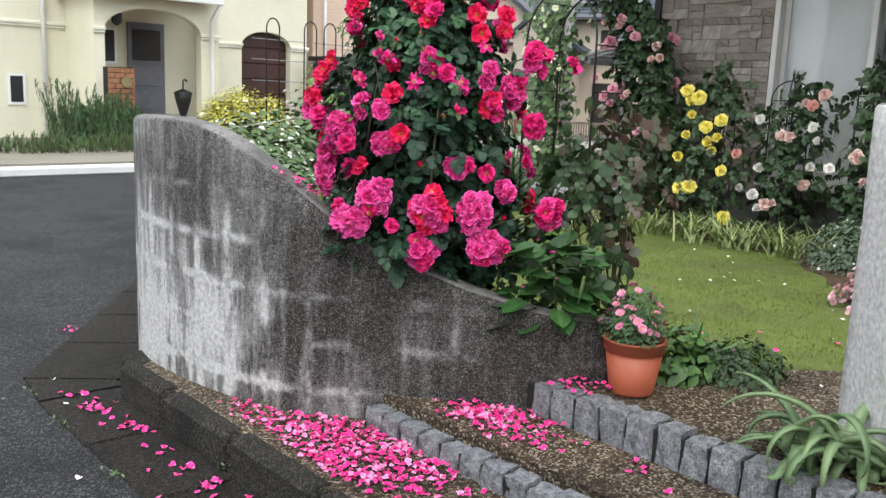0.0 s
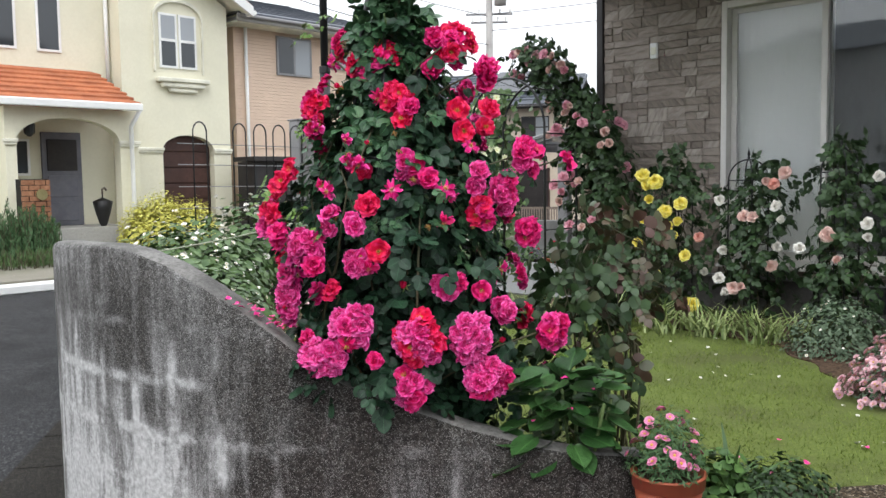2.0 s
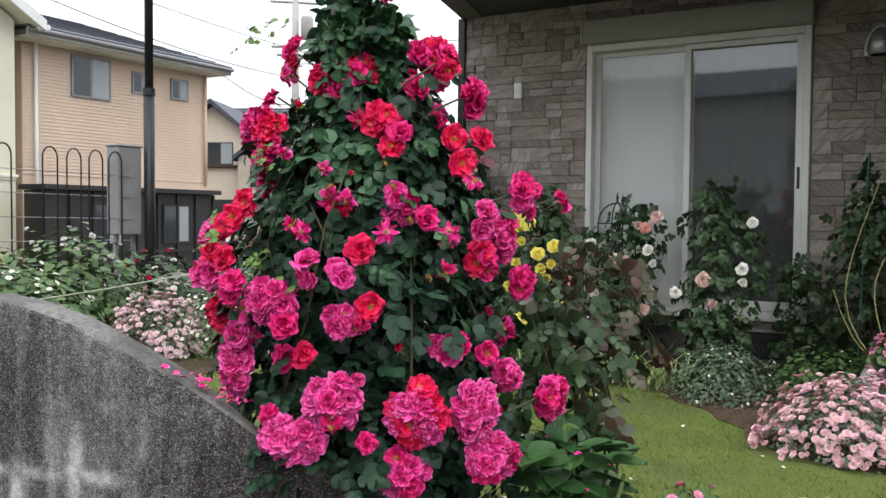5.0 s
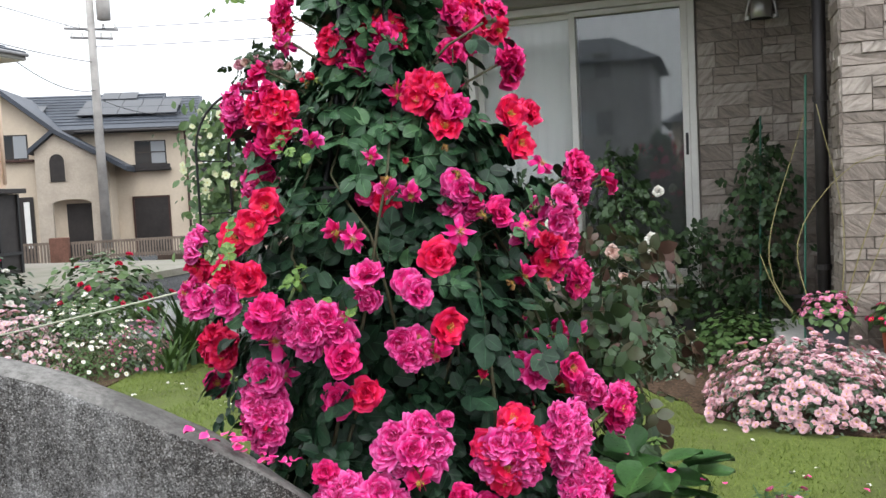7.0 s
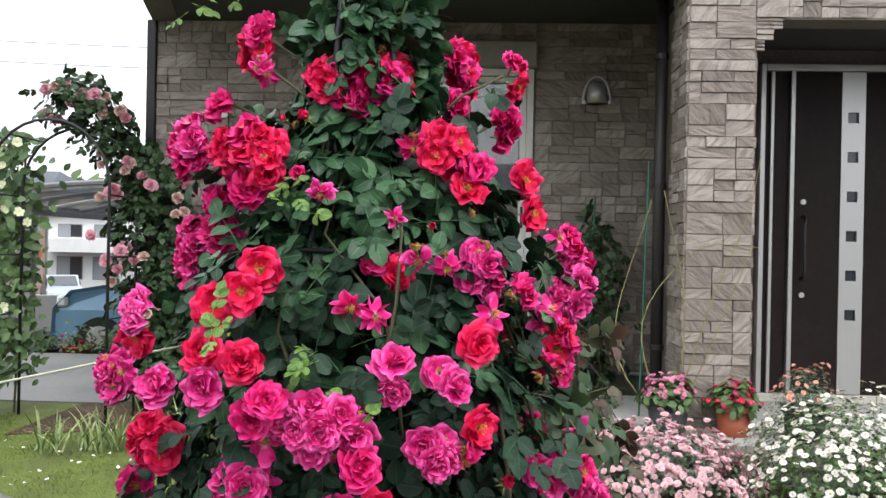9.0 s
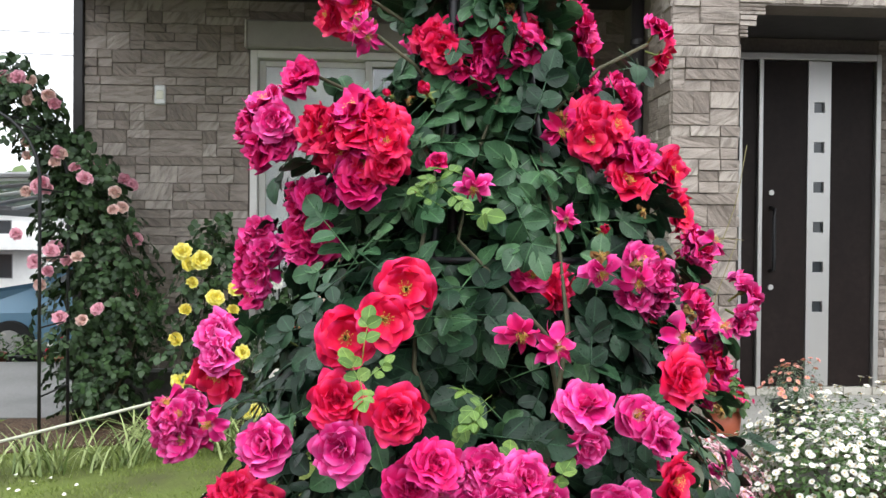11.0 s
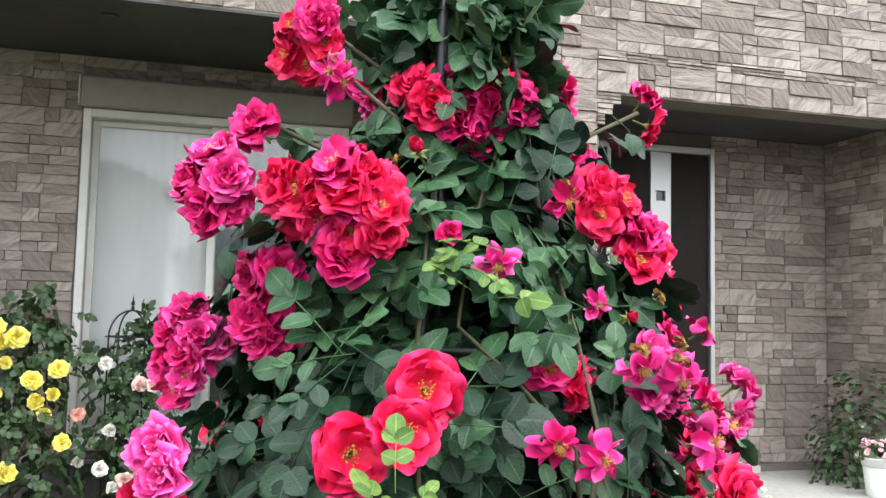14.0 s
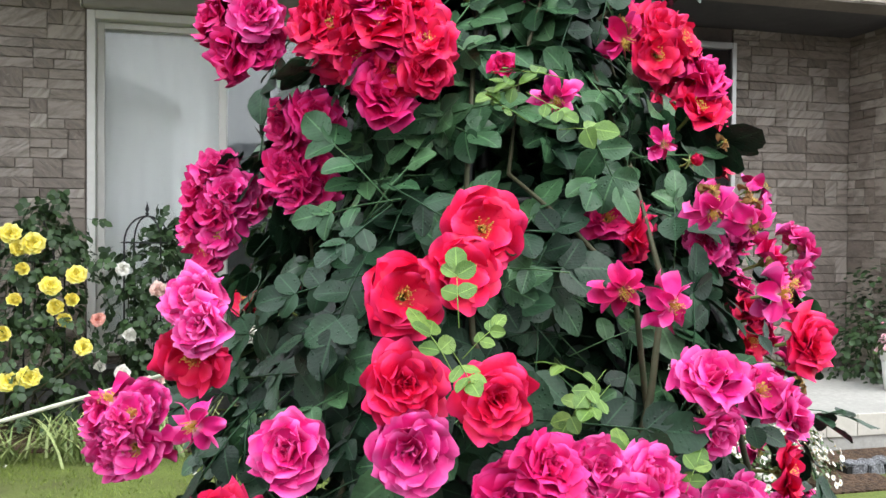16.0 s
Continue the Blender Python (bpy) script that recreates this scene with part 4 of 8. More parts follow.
def drape(y0, y1, x):
    g, rows = Geo(), []
    for j in range(31):
        y = y0 + j * (y1 - y0) / 30
        rows.append([(x + 0.004 * math.sin(j * 1.9), y, WZ0 + 0.06), (x + 0.004 * math.sin(j * 1.9), y, WZ1 - 0.06)])
    return g.ring(rows, 0, False, False)


tagged(part("curtain", drape(mid, WY1 - 0.06, HX + 0.13), CURTAIN, None, "", True), "white lace curtain drawn behind the fixed pane", "curtain")
# added sheet: holds the sliding pane darker than the curtained one
tagged(part("sheer_curtain", drape(WY0 + 0.06, mid - 0.01, HX + 0.16), PANE_BACKING, None, "", True), "dim grey sheet added behind the sliding pane to keep it dark", "curtain")
g = Geo().box(HX + 0.9, WY0 - 0.3, 0.2, HX + 1.0, WY1 + 0.3, 2.9)
tagged(part("room_wall", g, CURTAIN), "pale room wall behind the curtain", "wall", "", "structure")
shutter = thing("shutter_case", "grey-beige roller shutter case over the window", "shutter", at=(HX, 3.26, WZ1))
part("case", Geo().box(HX - 0.10, WY0 - 0.02, WZ1 + 0.003, HX, WY1 + 0.02, 2.742, 0, 0.012), SHUTTER, shutter)
part("end_cap", Geo().box(HX - 0.104, WY1 + 0.02, WZ1 + 0.002, HX, WY1 + 0.03, 2.744, 0, 0.004), ALU_PAINT, shutter)

# small fittings of the wall
box_ = thing("wall_intercom", "small ivory sensor box on the stone wall", "sensor", at=(HX, 4.735, 2.22))
part("body", Geo().box(HX - 0.045, 4.70, 2.15, HX - 0.02, 4.775, 2.285, 0, 0.008), WHITE, box_, "ivory plastic case")
part("cover", Geo().box(HX - 0.052, 4.712, 2.185, HX - 0.045, 4.762, 2.245, 0, 0.003), CREAM_TRIM, box_)
lamp = thing("wall_lamp", "steel bell-shaped wall lamp, unlit", "wall lamp", at=(HX, 1.944, 2.33))
part("shade", Geo().turned(HX - 0.10, 1.944, [(0.001, 2.45), (0.035, 2.44), (0.06, 2.405), (0.07, 2.35), (0.073, 2.28), (0.068, 2.28)], 24), ALU, lamp, "brushed steel bell", True)
part("band", Geo().tube([(HX - 0.10, 1.944 + 0.10 * math.cos(a), 2.29 + 0.19 * math.sin(a)) for a in np.linspace(0, math.pi, 17)], 0.009, 8), ALU, lamp, "steel hoop", True)
part("bracket", Geo().box(HX - 0.06, 1.90, 2.30, HX - 0.012, 1.99, 2.40, 0, 0.008), BLACKIRON, lamp)
for yy in (1.85, 2.035):
    part("foot", Geo().tube([(HX - 0.10, yy, 2.275), (HX - 0.10, yy, 2.30)], 0.02, 10), ALU, lamp)
pipe = thing("downpipe", "dark brown rainwater downpipe", "downpipe", at=(HX - 0.12, 1.52, 0))
part("pipe", Geo().tube([(FX + 0.46, 1.67, 0.0), (FX + 0.46, 1.67, 2.89)], 0.038, 14), DARK_PANEL, pipe, "", True)
for zc in (0.6, 1.6, 2.4):
    part("clip", Geo().tube([(FX + 0.46, 1.67, zc), (FX + 0.46, 1.67, zc + 0.03)], 0.045, 14), DARK_PANEL, pipe)

# ---- petals, leaves and blooms ----


def petal(g, reach, az, foot, th0, th1, L, W, cup, seed, z0=0.0, ruffle=0.12, nu=5, nv=6, k=0):
    """One petal that starts at radius foot, leaning th0 from upright at its foot and th1 at its rim."""
    r = random.Random(seed)
    a = Vector((math.cos(az), math.sin(az), 0))
    t = Vector((-a.y, a.x, 0))
    ph, amp, skew, notch = r.uniform(0, 6.3), ruffle * L, r.uniform(-0.10, 0.10), r.choice((0, -0.05, -0.10))
    steps, line, rad, z = 12, [(foot, z0)], foot, z0
    for i in range(steps):
        th = math.radians(th0 + (th1 - th0) * (i + 0.5) / steps)
        rad, z = rad + L / steps * math.sin(th), z + L / steps * math.cos(th)
        line.append((rad, z))
    rs, zs = [q[0] for q in line], [q[1] for q in line]
    grid = [i / steps for i in range(steps + 1)]
    o = len(g.v)
    for i in range(nu + 1):
        u = (i / nu) ** 0.85
        w = W * (0.20 + 0.80 * math.sin(0.5 * math.pi * min(1.0, u / 0.62)) ** 1.2) * (1 - 0.22 * max(0.0, (u - 0.72) / 0.28) ** 2)
        for j in range(nv + 1):
            v = 2 * j / nv - 1
            q = u * (1 - 0.24 * abs(v) ** 2.4 + skew * v + notch * math.exp(-(v * 5) ** 2))
            th = math.radians(th0 + (th1 - th0) * q)
            n = Vector((a.x * math.cos(th), a.y * math.cos(th), -math.sin(th)))
            out = -cup * L * v * v * (0.4 + 0.6 * u)
            lift = amp * u * u * (math.sin(ph + v * 2.7 + u * 2.0) + 0.35 * math.sin(2.3 * ph + v * 5.2))
            g.v.append(tuple(a * float(np.interp(q, grid, rs)) + Vector((0, 0, float(np.interp(q, grid, zs)))) + t * (v * w) + n * (out + lift)))
            reach.append(u)
    for i in range(nu):
        for j in range(nv):
            q = o + i * (nv + 1) + j
            g.f.append((q, q + nv + 1, q + nv + 2, q + 1))
            g.m.append(k)


def bloom(kind, petal_material, seed, size=1.0, fine=8):
    """A rose head of about 7 cm, facing up; size scales it."""
    r = random.Random(seed)
    g, reach = Geo(), []
    open_ = [(6, 72, 100, 0.037, 0.025, 0.05, 0.004), (6, 50, 86, 0.033, 0.023, 0.09, 0.003), (5, 34, 72, 0.024, 0.017, 0.14, 0.006)]
    full = [(7, 78, 106, 0.036, 0.023, 0.05, 0.005), (7, 60, 92, 0.034, 0.022, 0.08, 0.004), (7, 40, 76, 0.030, 0.019, 0.14, 0.003), (6, 20, 56, 0.025, 0.015, 0.22, 0.002), (4, 4, 30, 0.018, 0.009, 0.36, 0.001)]
    cup = [(6, 66, 92, 0.030, 0.020, 0.30, 0.004), (6, 44, 66, 0.029, 0.019, 0.34, 0.003), (6, 26, 46, 0.026, 0.016, 0.36, 0.002), (5, 8, 24, 0.022, 0.011, 0.40, 0.001)]
    spent = [(5, 92, 165, 0.036, 0.013, 0.30, 0.003), (4, 62, 128, 0.026, 0.009, 0.35, 0.003)]
    bud = [(4, 18, 4, 0.028, 0.012, 0.42, 0.002), (3, 10, -4, 0.026, 0.010, 0.45, 0.001)]
    half = [(5, 46, 84, 0.032, 0.018, 0.24, 0.004), (5, 26, 50, 0.030, 0.016, 0.32, 0.003), (4, 8, 26, 0.026, 0.011, 0.38, 0.001)]
    pom = [(7, 76, 108, 0.034, 0.021, 0.05, 0.006), (7, 58, 96, 0.032, 0.020, 0.08, 0.005), (7, 42, 82, 0.029, 0.018, 0.12, 0.004), (6, 26, 64, 0.025, 0.015, 0.2, 0.003), (6, 10, 46, 0.020, 0.010, 0.3, 0.002), (4, 0, 22, 0.015, 0.007, 0.36, 0.001)]
    rows = {"pom": pom, "open": open_, "full": full, "cup": cup, "spent": spent, "bud": bud, "half": half}[kind]
    for n, t0, t1, L, W, cp, f in rows:
        turn = r.uniform(0, 6.3)
        for i in range(n):
            j = 16 if kind == "spent" else 7
            if kind == "spent" and r.random() < 0.12:
                continue
            petal(g, reach, turn + 2 * math.pi * i / n + r.uniform(-0.18, 0.18), f, t0 + r.uniform(-j, j), t1 + r.uniform(-2 * j, 2 * j), L * r.uniform(0.88, 1.12), W * r.uniform(0.88, 1.15), cp, r.random(), 0.0, 0.04 if kind == "bud" else 0.30 if kind == "pom" else 0.27, 5 if fine > 6 else 4, fine)
    nv = len(g.v)
    if kind in ("open", "spent"):
        for i in range(34):
            a, q = r.uniform(0, 6.3), r.uniform(0.001, 0.0085)
            h = r.uniform(0.008, 0.016)
            x, y = q * math.cos(a), q * math.sin(a)
            g.add([(x - 0.0009, y, 0.002), (x + 0.0009, y + 0.0008, 0.002), (x * 1.3, y * 1.3, h)], [(0, 1, 2)], 1)
            g.add([(x * 1.3 + dx, y * 1.3 + dy, h + dz) for dx, dy, dz in ((0.0012, 0, 0), (-0.0006, 0.001, 0), (-0.0006, -0.001, 0), (0, 0, 0.0015))], [(0, 1, 3), (1, 2, 3), (2, 0, 3)], 1)
    g.turned(0, 0, [(0.0022, -0.034), (0.0024, -0.012), (0.006, -0.008), (0.0065, -0.002), (0.003, 0.002)], 7, 2)
    for i in range(5):
        a = i * 1.2566
        c, s = math.cos(a), math.sin(a)
        g.add([(0.005 * c - 0.003 * s, 0.005 * s + 0.003 * c, -0.003), (0.005 * c + 0.003 * s, 0.005 * s - 0.003 * c, -0.003), (0.02 * c, 0.02 * s, -0.008)], [(0, 1, 2)], 2)
    reach += [0.5] * (len(g.v) - nv)
    g.v = [(x * size, y * size, z * size) for x, y, z in g.v]
    return g.mesh("bloom", [petal_material, YELLOW_CENTRE, GREEN_CENTRE], True, None, reach)


def blade_leaf(L, W, fold=0.16, droop=0.12, n=5, cols=2, teeth=0.0, wave=0.0):
    """Outline of one leaf along +y, n steps, as points and faces."""
    v, f = [], []
    for i in range(n + 1):
        u = i / n
        w = W * (math.sin(math.pi * min(1, u * 0.955 + 0.035)) ** 0.58) * (1.08 - 0.22 * u) * (1 + (teeth if i % 2 else -teeth))
        z = -droop * L * u * u
        for j in range(cols + 1):
            q = 2 * j / cols - 1
            v.append((q * w, u * L, z + fold * w * abs(q) ** 1.3 + wave * L * math.sin(7 * u + 2.5 * q) * abs(q)))
    for i in range(n):
        for j in range(cols):
            a = i * (cols + 1) + j
            f.append((a, a + 1, a + cols + 2, a + cols + 1))
    return v, f


def compound_leaf(seed, L=0.05, count=5, n=9, cols=4):
    """A rose leaf: toothed leaflets on a thin stalk along +y."""
    r = random.Random(seed)
    g = Geo()
    stalk = L * (0.85 * (count - 1) / 2 + 0.6)
    g.tube([(0, 0, 0), (0, stalk * 0.5, 0.003), (0, stalk, -0.002)], 0.0011, 3)
    g.luv = [(0.5, 0.02)] * len(g.v)
    spots = [(stalk, 0)] + [(stalk - L * 0.75 * (i // 2 + 0.35), 1 if i % 2 else -1) for i in range(count - 1)]
    for y, side in spots:
        k = r.uniform(0.82, 1.12) * (1.05 if side == 0 else 0.88)
        v, f = blade_leaf(L * k, L * r.uniform(0.37, 0.45) * k, r.uniform(-0.12, 0.34), r.uniform(-0.05, 0.38), n, cols, 0.035 if n > 6 else 0.0, r.uniform(0.0, 0.05))
        m = Matrix.Translation((0, y, 0)) @ Matrix.Rotation(-side * r.uniform(0.8, 1.3), 4, "Z") @ Matrix.Rotation(r.uniform(-0.45, 0.45), 4, "Y") @ Matrix.Rotation(r.uniform(-0.45, 0.2), 4, "X")
        g.add([m @ Vector(p) for p in v], f)
        g.luv += [(j / cols, i / n) for i in range(n + 1) for j in range(cols + 1)]
    return g


def facing(at, normal, turn, scale=1.0):
    """Pose with +z along normal, turned about it."""
    q = Vector(normal).to_track_quat("Z", "Y").to_matrix().to_4x4()
    return Matrix.Translation(at) @ q @ Matrix.Rotation(turn, 4, "Z") @ Matrix.Scale(scale, 4)


def scatter(template, poses):
    """One Geo with a template at many poses, worked out in one go."""
    tv, tf = np.array(template.v), template.f
    g = Geo()
    n = len(tv)
    for i, m in enumerate(poses):
        a = np.array(m)
        p = tv @ a[:3, :3].T + a[:3, 3]
        g.v += p.tolist()
        o = i * n
        g.f += [tuple(o + j for j in q) for q in tf]
    g.m = template.m * len(poses)
    g.luv = template.luv * len(poses)
    return g


LEAVES = [compound_leaf(i, 0.048, 5 if i % 4 else 3) for i in range(6)]
LEAF_DATA = [g_.mesh("leaf", LEAF_SHADED, True) for g_ in LEAVES]
FRESH_LIT_DATA = [g_.mesh("leaf", LEAF_FRESH_LIT, True) for g_ in LEAVES[3:6]]
YOUNG_DATA = [g_.mesh("leaf", LEAF_YOUNG, True) for g_ in LEAVES[:3]]
BLOOMS = {
    "R": [bloom("open", P_RED, 1), bloom("pom", P_RED, 2), bloom("open", P_RED, 3), bloom("full", P_RED, 4), bloom("open", P_RED, 25)],
    "F": [bloom("full", P_RED, 22), bloom("full", P_RED, 23)],
    "C": [bloom("full", P_CRIMSON, 5), bloom("open", P_CRIMSON, 6), bloom("pom", P_CRIMSON, 7)],
    "M": [bloom("pom", P_MAGENTA, 8), bloom("open", P_MAGENTA, 9), bloom("pom", P_MAGENTA, 10), bloom("full", P_MAGENTA, 11), bloom("spent", P_MAGENTA, 12)],
    "P": [bloom("pom", P_PINK, 13), bloom("pom", P_PINK, 14), bloom("full", P_PINK, 15), bloom("pom", P_MAGENTA, 24)],
    "W": [bloom("spent", P_MAGENTA, 16), bloom("spent", P_CRIMSON, 17), bloom("spent", P_MAGENTA, 18)],
    "B": [bloom("bud", P_RED, 19), bloom("half", P_CRIMSON, 20)],
    "S": [bloom("spent", P_SPENT, 21, 0.45)],
}

# ---- the red rose on its obelisk ----
BX, BY = 2.37, 2.99
SHAPE = [(0.10, 0.18), (0.30, 0.34), (0.42, 0.40), (0.55, 0.435), (0.8, 0.43), (0.95, 0.415), (1.1, 0.38), (1.25, 0.33), (1.4, 0.25), (1.55, 0.14), (1.66, 0.09), (1.76, 0.03)]


def girth(z):
    return float(np.interp(z, [a for a, _ in SHAPE], [b for _, b in SHAPE]))


obelisk = thing("rose_obelisk", "black iron garden obelisk carrying the rose", "obelisk", at=(BX, BY, 0))
for i in range(6):
    a = i * math.pi / 3 + 0.5
    part("leg", Geo().tube([(BX + 0.20 * math.cos(a), BY + 0.20 * math.sin(a), 0.0), (BX + 0.19 * math.cos(a), BY + 0.19 * math.sin(a), 1.15), (BX + 0.09 * math.cos(a), BY + 0.09 * math.sin(a), 1.62), (BX, BY, 1.70)], 0.007, 6), BLACKIRON, obelisk, "", True)
part("front_rod", Geo().tube([(2.262, 3.05, 0.0), (2.262, 3.05, 1.2), (2.277, 3.049, 1.62), (2.30, 3.04, 1.74)], 0.0085, 8), BLACKIRON, obelisk, "", True)
for z in (0.35, 0.8, 1.2):
    part("hoop", Geo().tube([(BX + 0.195 * math.cos(t), BY + 0.195 * math.sin(t), z) for t in np.linspace(0, 2 * math.pi, 25)], 0.005, 6), BLACKIRON, obelisk, "", True)

bush = thing("red_rose_bush", "tall climbing rose smothered in red and magenta blooms over the wall", "rose bush", at=(BX, BY, 0))
r = random.Random(21)
for i in range(16):
    a, q = r.uniform(0, 6.3), r.uniform(0.0, 0.07)
    pts = [(BX + q * math.cos(a), BY + q * math.sin(a), -0.02)]
    for k in range(1, 7):
        z = 0.02 + k * r.uniform(0.22, 0.29)
        a += r.uniform(-0.55, 0.55)
        w = girth(min(z, 1.75)) * r.uniform(0.45, 0.85)
        pts.append((BX + w * math.cos(a), BY + w * math.sin(a), min(z, 1.78)))
    part("cane", Geo().tube(curve_points(pts, 0.12), 0.0065, 5, 0, 0.002), CANE, bush, "", True)


crowds = []


def bloom_at(kind, size, at, normal):
    """One bloom on the bush, with a withered one behind some of the spent stars."""
    if kind == "W" and r.random() < 0.4:
        place("spent_bloom", BLOOMS["S"][0], bush, facing(at + Vector((0, 0, 0.02)), (normal.x, normal.y, 0.8), r.uniform(0, 6), r.uniform(0.6, 1.0)))
    place("bloom", r.choice(BLOOMS[kind]), bush, facing(at, normal, r.uniform(0, 6.3), size))


def spray(kinds, x, y, z, wide, high):
    """A cluster of blooms, wide and high, crowded on a dome that bulges from the bush at x, y, z."""
    wide, high = 1.10 * wide, 1.10 * high
    out = Vector((x - BX, y - BY, 0)).normalized()
    front = out
    if x < BX + 0.25:
        front = Vector((-0.97, -0.24, 0))
        out = (out + 0.75 * front).normalized()  # blooms turn to the open side over the road
    side = Vector((-out.y, out.x, 0))
    top = Vector((0, 0, 1))
    c = Vector((x, y, z)) + front * 0.010
    crowds.append((c, wide, high))
    if len(kinds) == 1 and max(wide, high) < 0.105:
        n_ = (out + Vector((0, 0, -0.75 if kinds == "W" else 0.25)) + 0.35 * Vector((r.uniform(-1, 1), r.uniform(-1, 1), r.uniform(-1, 1)))).normalized()
        bloom_at(kinds, min(0.8 if kinds == "W" else 0.96, max(0.5, max(wide, high) / 0.074)), c - n_ * 0.024, n_)
    else:
        size = 0.80 + 0.16 * r.random()
        want = max(len(kinds), min(14, round(wide * high / (0.072 * size) ** 2 / 0.26)))
        a_, b_ = max(0.012, wide / 2 - 0.026 * size), max(0.012, high / 2 - 0.026 * size)
        spots = []
        for gap in (0.046, 0.040, 0.034, 0.028):
            for _ in range(90):
                if len(spots) >= want:
                    break
                u, v = r.uniform(-1, 1), r.uniform(-1, 1)
                if u * u + v * v <= 1 and all(math.hypot((u - p) * a_, (v - q) * b_) > gap * size for p, q in spots):
                    spots.append((u, v))
        for i, (u, v) in enumerate(spots):
            kind = kinds[i % len(kinds)]
            n_ = (out + side * (0.85 * u) + top * (0.20 + 0.75 * v) + 0.30 * Vector((r.uniform(-1, 1), r.uniform(-1, 1), r.uniform(-1, 1)))).normalized()
            if kind == "W":
                n_ = (n_ - Vector((0, 0, 0.6))).normalized()
            at = c + side * (u * a_) + top * (v * b_) - front * (0.024 + 0.035 * (u * u + v * v) * min(1.0, max(wide, high) / 0.1))
            bloom_at(kind, size * r.uniform(0.85, 1.12), at, n_)
    far = math.hypot(x - BX, y - BY) - girth(z)
    if far > 0.09:
        p0 = Vector((BX, BY, z - 0.14)) + out * (girth(z) * 0.7)
        foot = c - out * 0.04
        part("stalk", Geo().tube([p0, p0.lerp(foot, 0.55) + Vector((0, 0, 0.02)), foot], 0.0032, 5), CANE, bush, "", True)
        for k in range(3):
            q = p0.lerp(foot, r.uniform(0.35, 0.9)) + 0.02 * Vector((r.uniform(-1, 1), r.uniform(-1, 1), r.uniform(-1, 1)))
            place("leaf", r.choice(LEAF_DATA), bush, facing(q, (out.x + r.uniform(-0.6, 0.6), out.y + r.uniform(-0.6, 0.6), 0.7), r.uniform(0, 6.3), r.uniform(0.7, 1.0)))


spray("RB", 2.33, 3.02, 1.77, 0.075, 0.060)
spray("C", 2.30, 2.86, 1.76, 0.050, 0.050)
spray("C", 2.40, 2.81, 1.61, 0.057, 0.061)
spray("RRC", 2.29, 3.21, 1.61, 0.110, 0.105)
spray("WW", 2.24, 3.19, 1.54, 0.080, 0.070)
spray("RRC", 2.46, 2.80, 1.585, 0.139, 0.136)
spray("RC", 2.32, 2.70, 1.55, 0.066, 0.110)
spray("RCRCR", 2.245, 2.965, 1.535, 0.145, 0.105)
spray("RR", 2.235, 3.062, 1.524, 0.085, 0.080)
spray("CC", 2.245, 3.02, 1.487, 0.095, 0.065)
spray("C", 2.38, 2.81, 1.50, 0.080, 0.060)
spray("C", 2.30, 3.30, 1.49, 0.082, 0.040)
spray("C", 2.51, 2.71, 1.48, 0.096, 0.102)
spray("CMCM", 2.235, 3.325, 1.395, 0.105, 0.115)
spray("RRRR", 2.19, 2.82, 1.39, 0.116, 0.090)
spray("RRRR", 2.17, 3.22, 1.38, 0.104, 0.086)
spray("RCR", 2.14, 3.18, 1.38, 0.129, 0.120)
spray("W", 2.20, 2.89, 1.38, 0.049, 0.057)
spray("R", 2.50, 2.66, 1.37, 0.069, 0.094)
spray("C", 2.22, 2.77, 1.37, 0.063, 0.075)
spray("R", 2.35, 2.67, 1.35, 0.072, 0.070)
spray("RRR", 2.12, 3.15, 1.35, 0.071, 0.086)
spray("B", 2.09, 3.09, 1.34, 0.030, 0.021)
spray("RC", 2.20, 2.79, 1.31, 0.075, 0.075)
spray("CC", 2.15, 3.19, 1.30, 0.060, 0.052)
spray("CC", 2.22, 3.26, 1.29, 0.074, 0.052)
spray("R", 2.36, 2.65, 1.28, 0.065, 0.068)
spray("W", 2.06, 3.04, 1.28, 0.044, 0.044)
spray("W", 2.07, 2.91, 1.25, 0.035, 0.026)
spray("B", 2.11, 2.85, 1.25, 0.039, 0.039)
spray("CC", 2.235, 3.262, 1.224, 0.085, 0.080)
spray("MC", 2.30, 2.61, 1.22, 0.051, 0.063)
spray("CMC", 2.53, 2.56, 1.20, 0.097, 0.137)
spray("MCMC", 2.34, 3.35, 1.19, 0.103, 0.138)
spray("C", 2.73, 2.51, 1.19, 0.060, 0.093)
spray("MMMC", 2.17, 2.75, 1.17, 0.091, 0.099)
spray("R", 2.01, 3.13, 1.17, 0.068, 0.060)
spray("RC", 2.10, 2.92, 1.17, 0.080, 0.067)
spray("W", 2.05, 2.87, 1.17, 0.049, 0.046)
spray("W", 2.05, 2.82, 1.16, 0.062, 0.062)
spray("C", 2.22, 2.67, 1.14, 0.059, 0.062)
spray("MM", 2.28, 2.56, 1.13, 0.063, 0.092)
spray("RC", 1.99, 3.15, 1.13, 0.063, 0.059)
spray("WM", 2.01, 2.97, 1.12, 0.052, 0.050)
spray("R", 2.01, 3.20, 1.11, 0.069, 0.049)
spray("M", 2.11, 2.73, 1.10, 0.062, 0.054)
spray("WM", 2.00, 2.93, 1.09, 0.068, 0.054)
spray("MW", 2.23, 2.63, 1.09, 0.053, 0.073)
spray("MMC", 2.43, 2.58, 1.08, 0.093, 0.126)
spray("PRP", 2.11, 3.37, 1.07, 0.070, 0.097)
spray("R", 2.03, 2.76, 1.06, 0.064, 0.068)
spray("R", 1.97, 3.21, 1.04, 0.085, 0.065)
spray("R", 1.94, 3.14, 1.03, 0.061, 0.061)
spray("CR", 2.34, 2.59, 1.02, 0.087, 0.096)
spray("MM", 1.96, 2.89, 1.00, 0.063, 0.087)
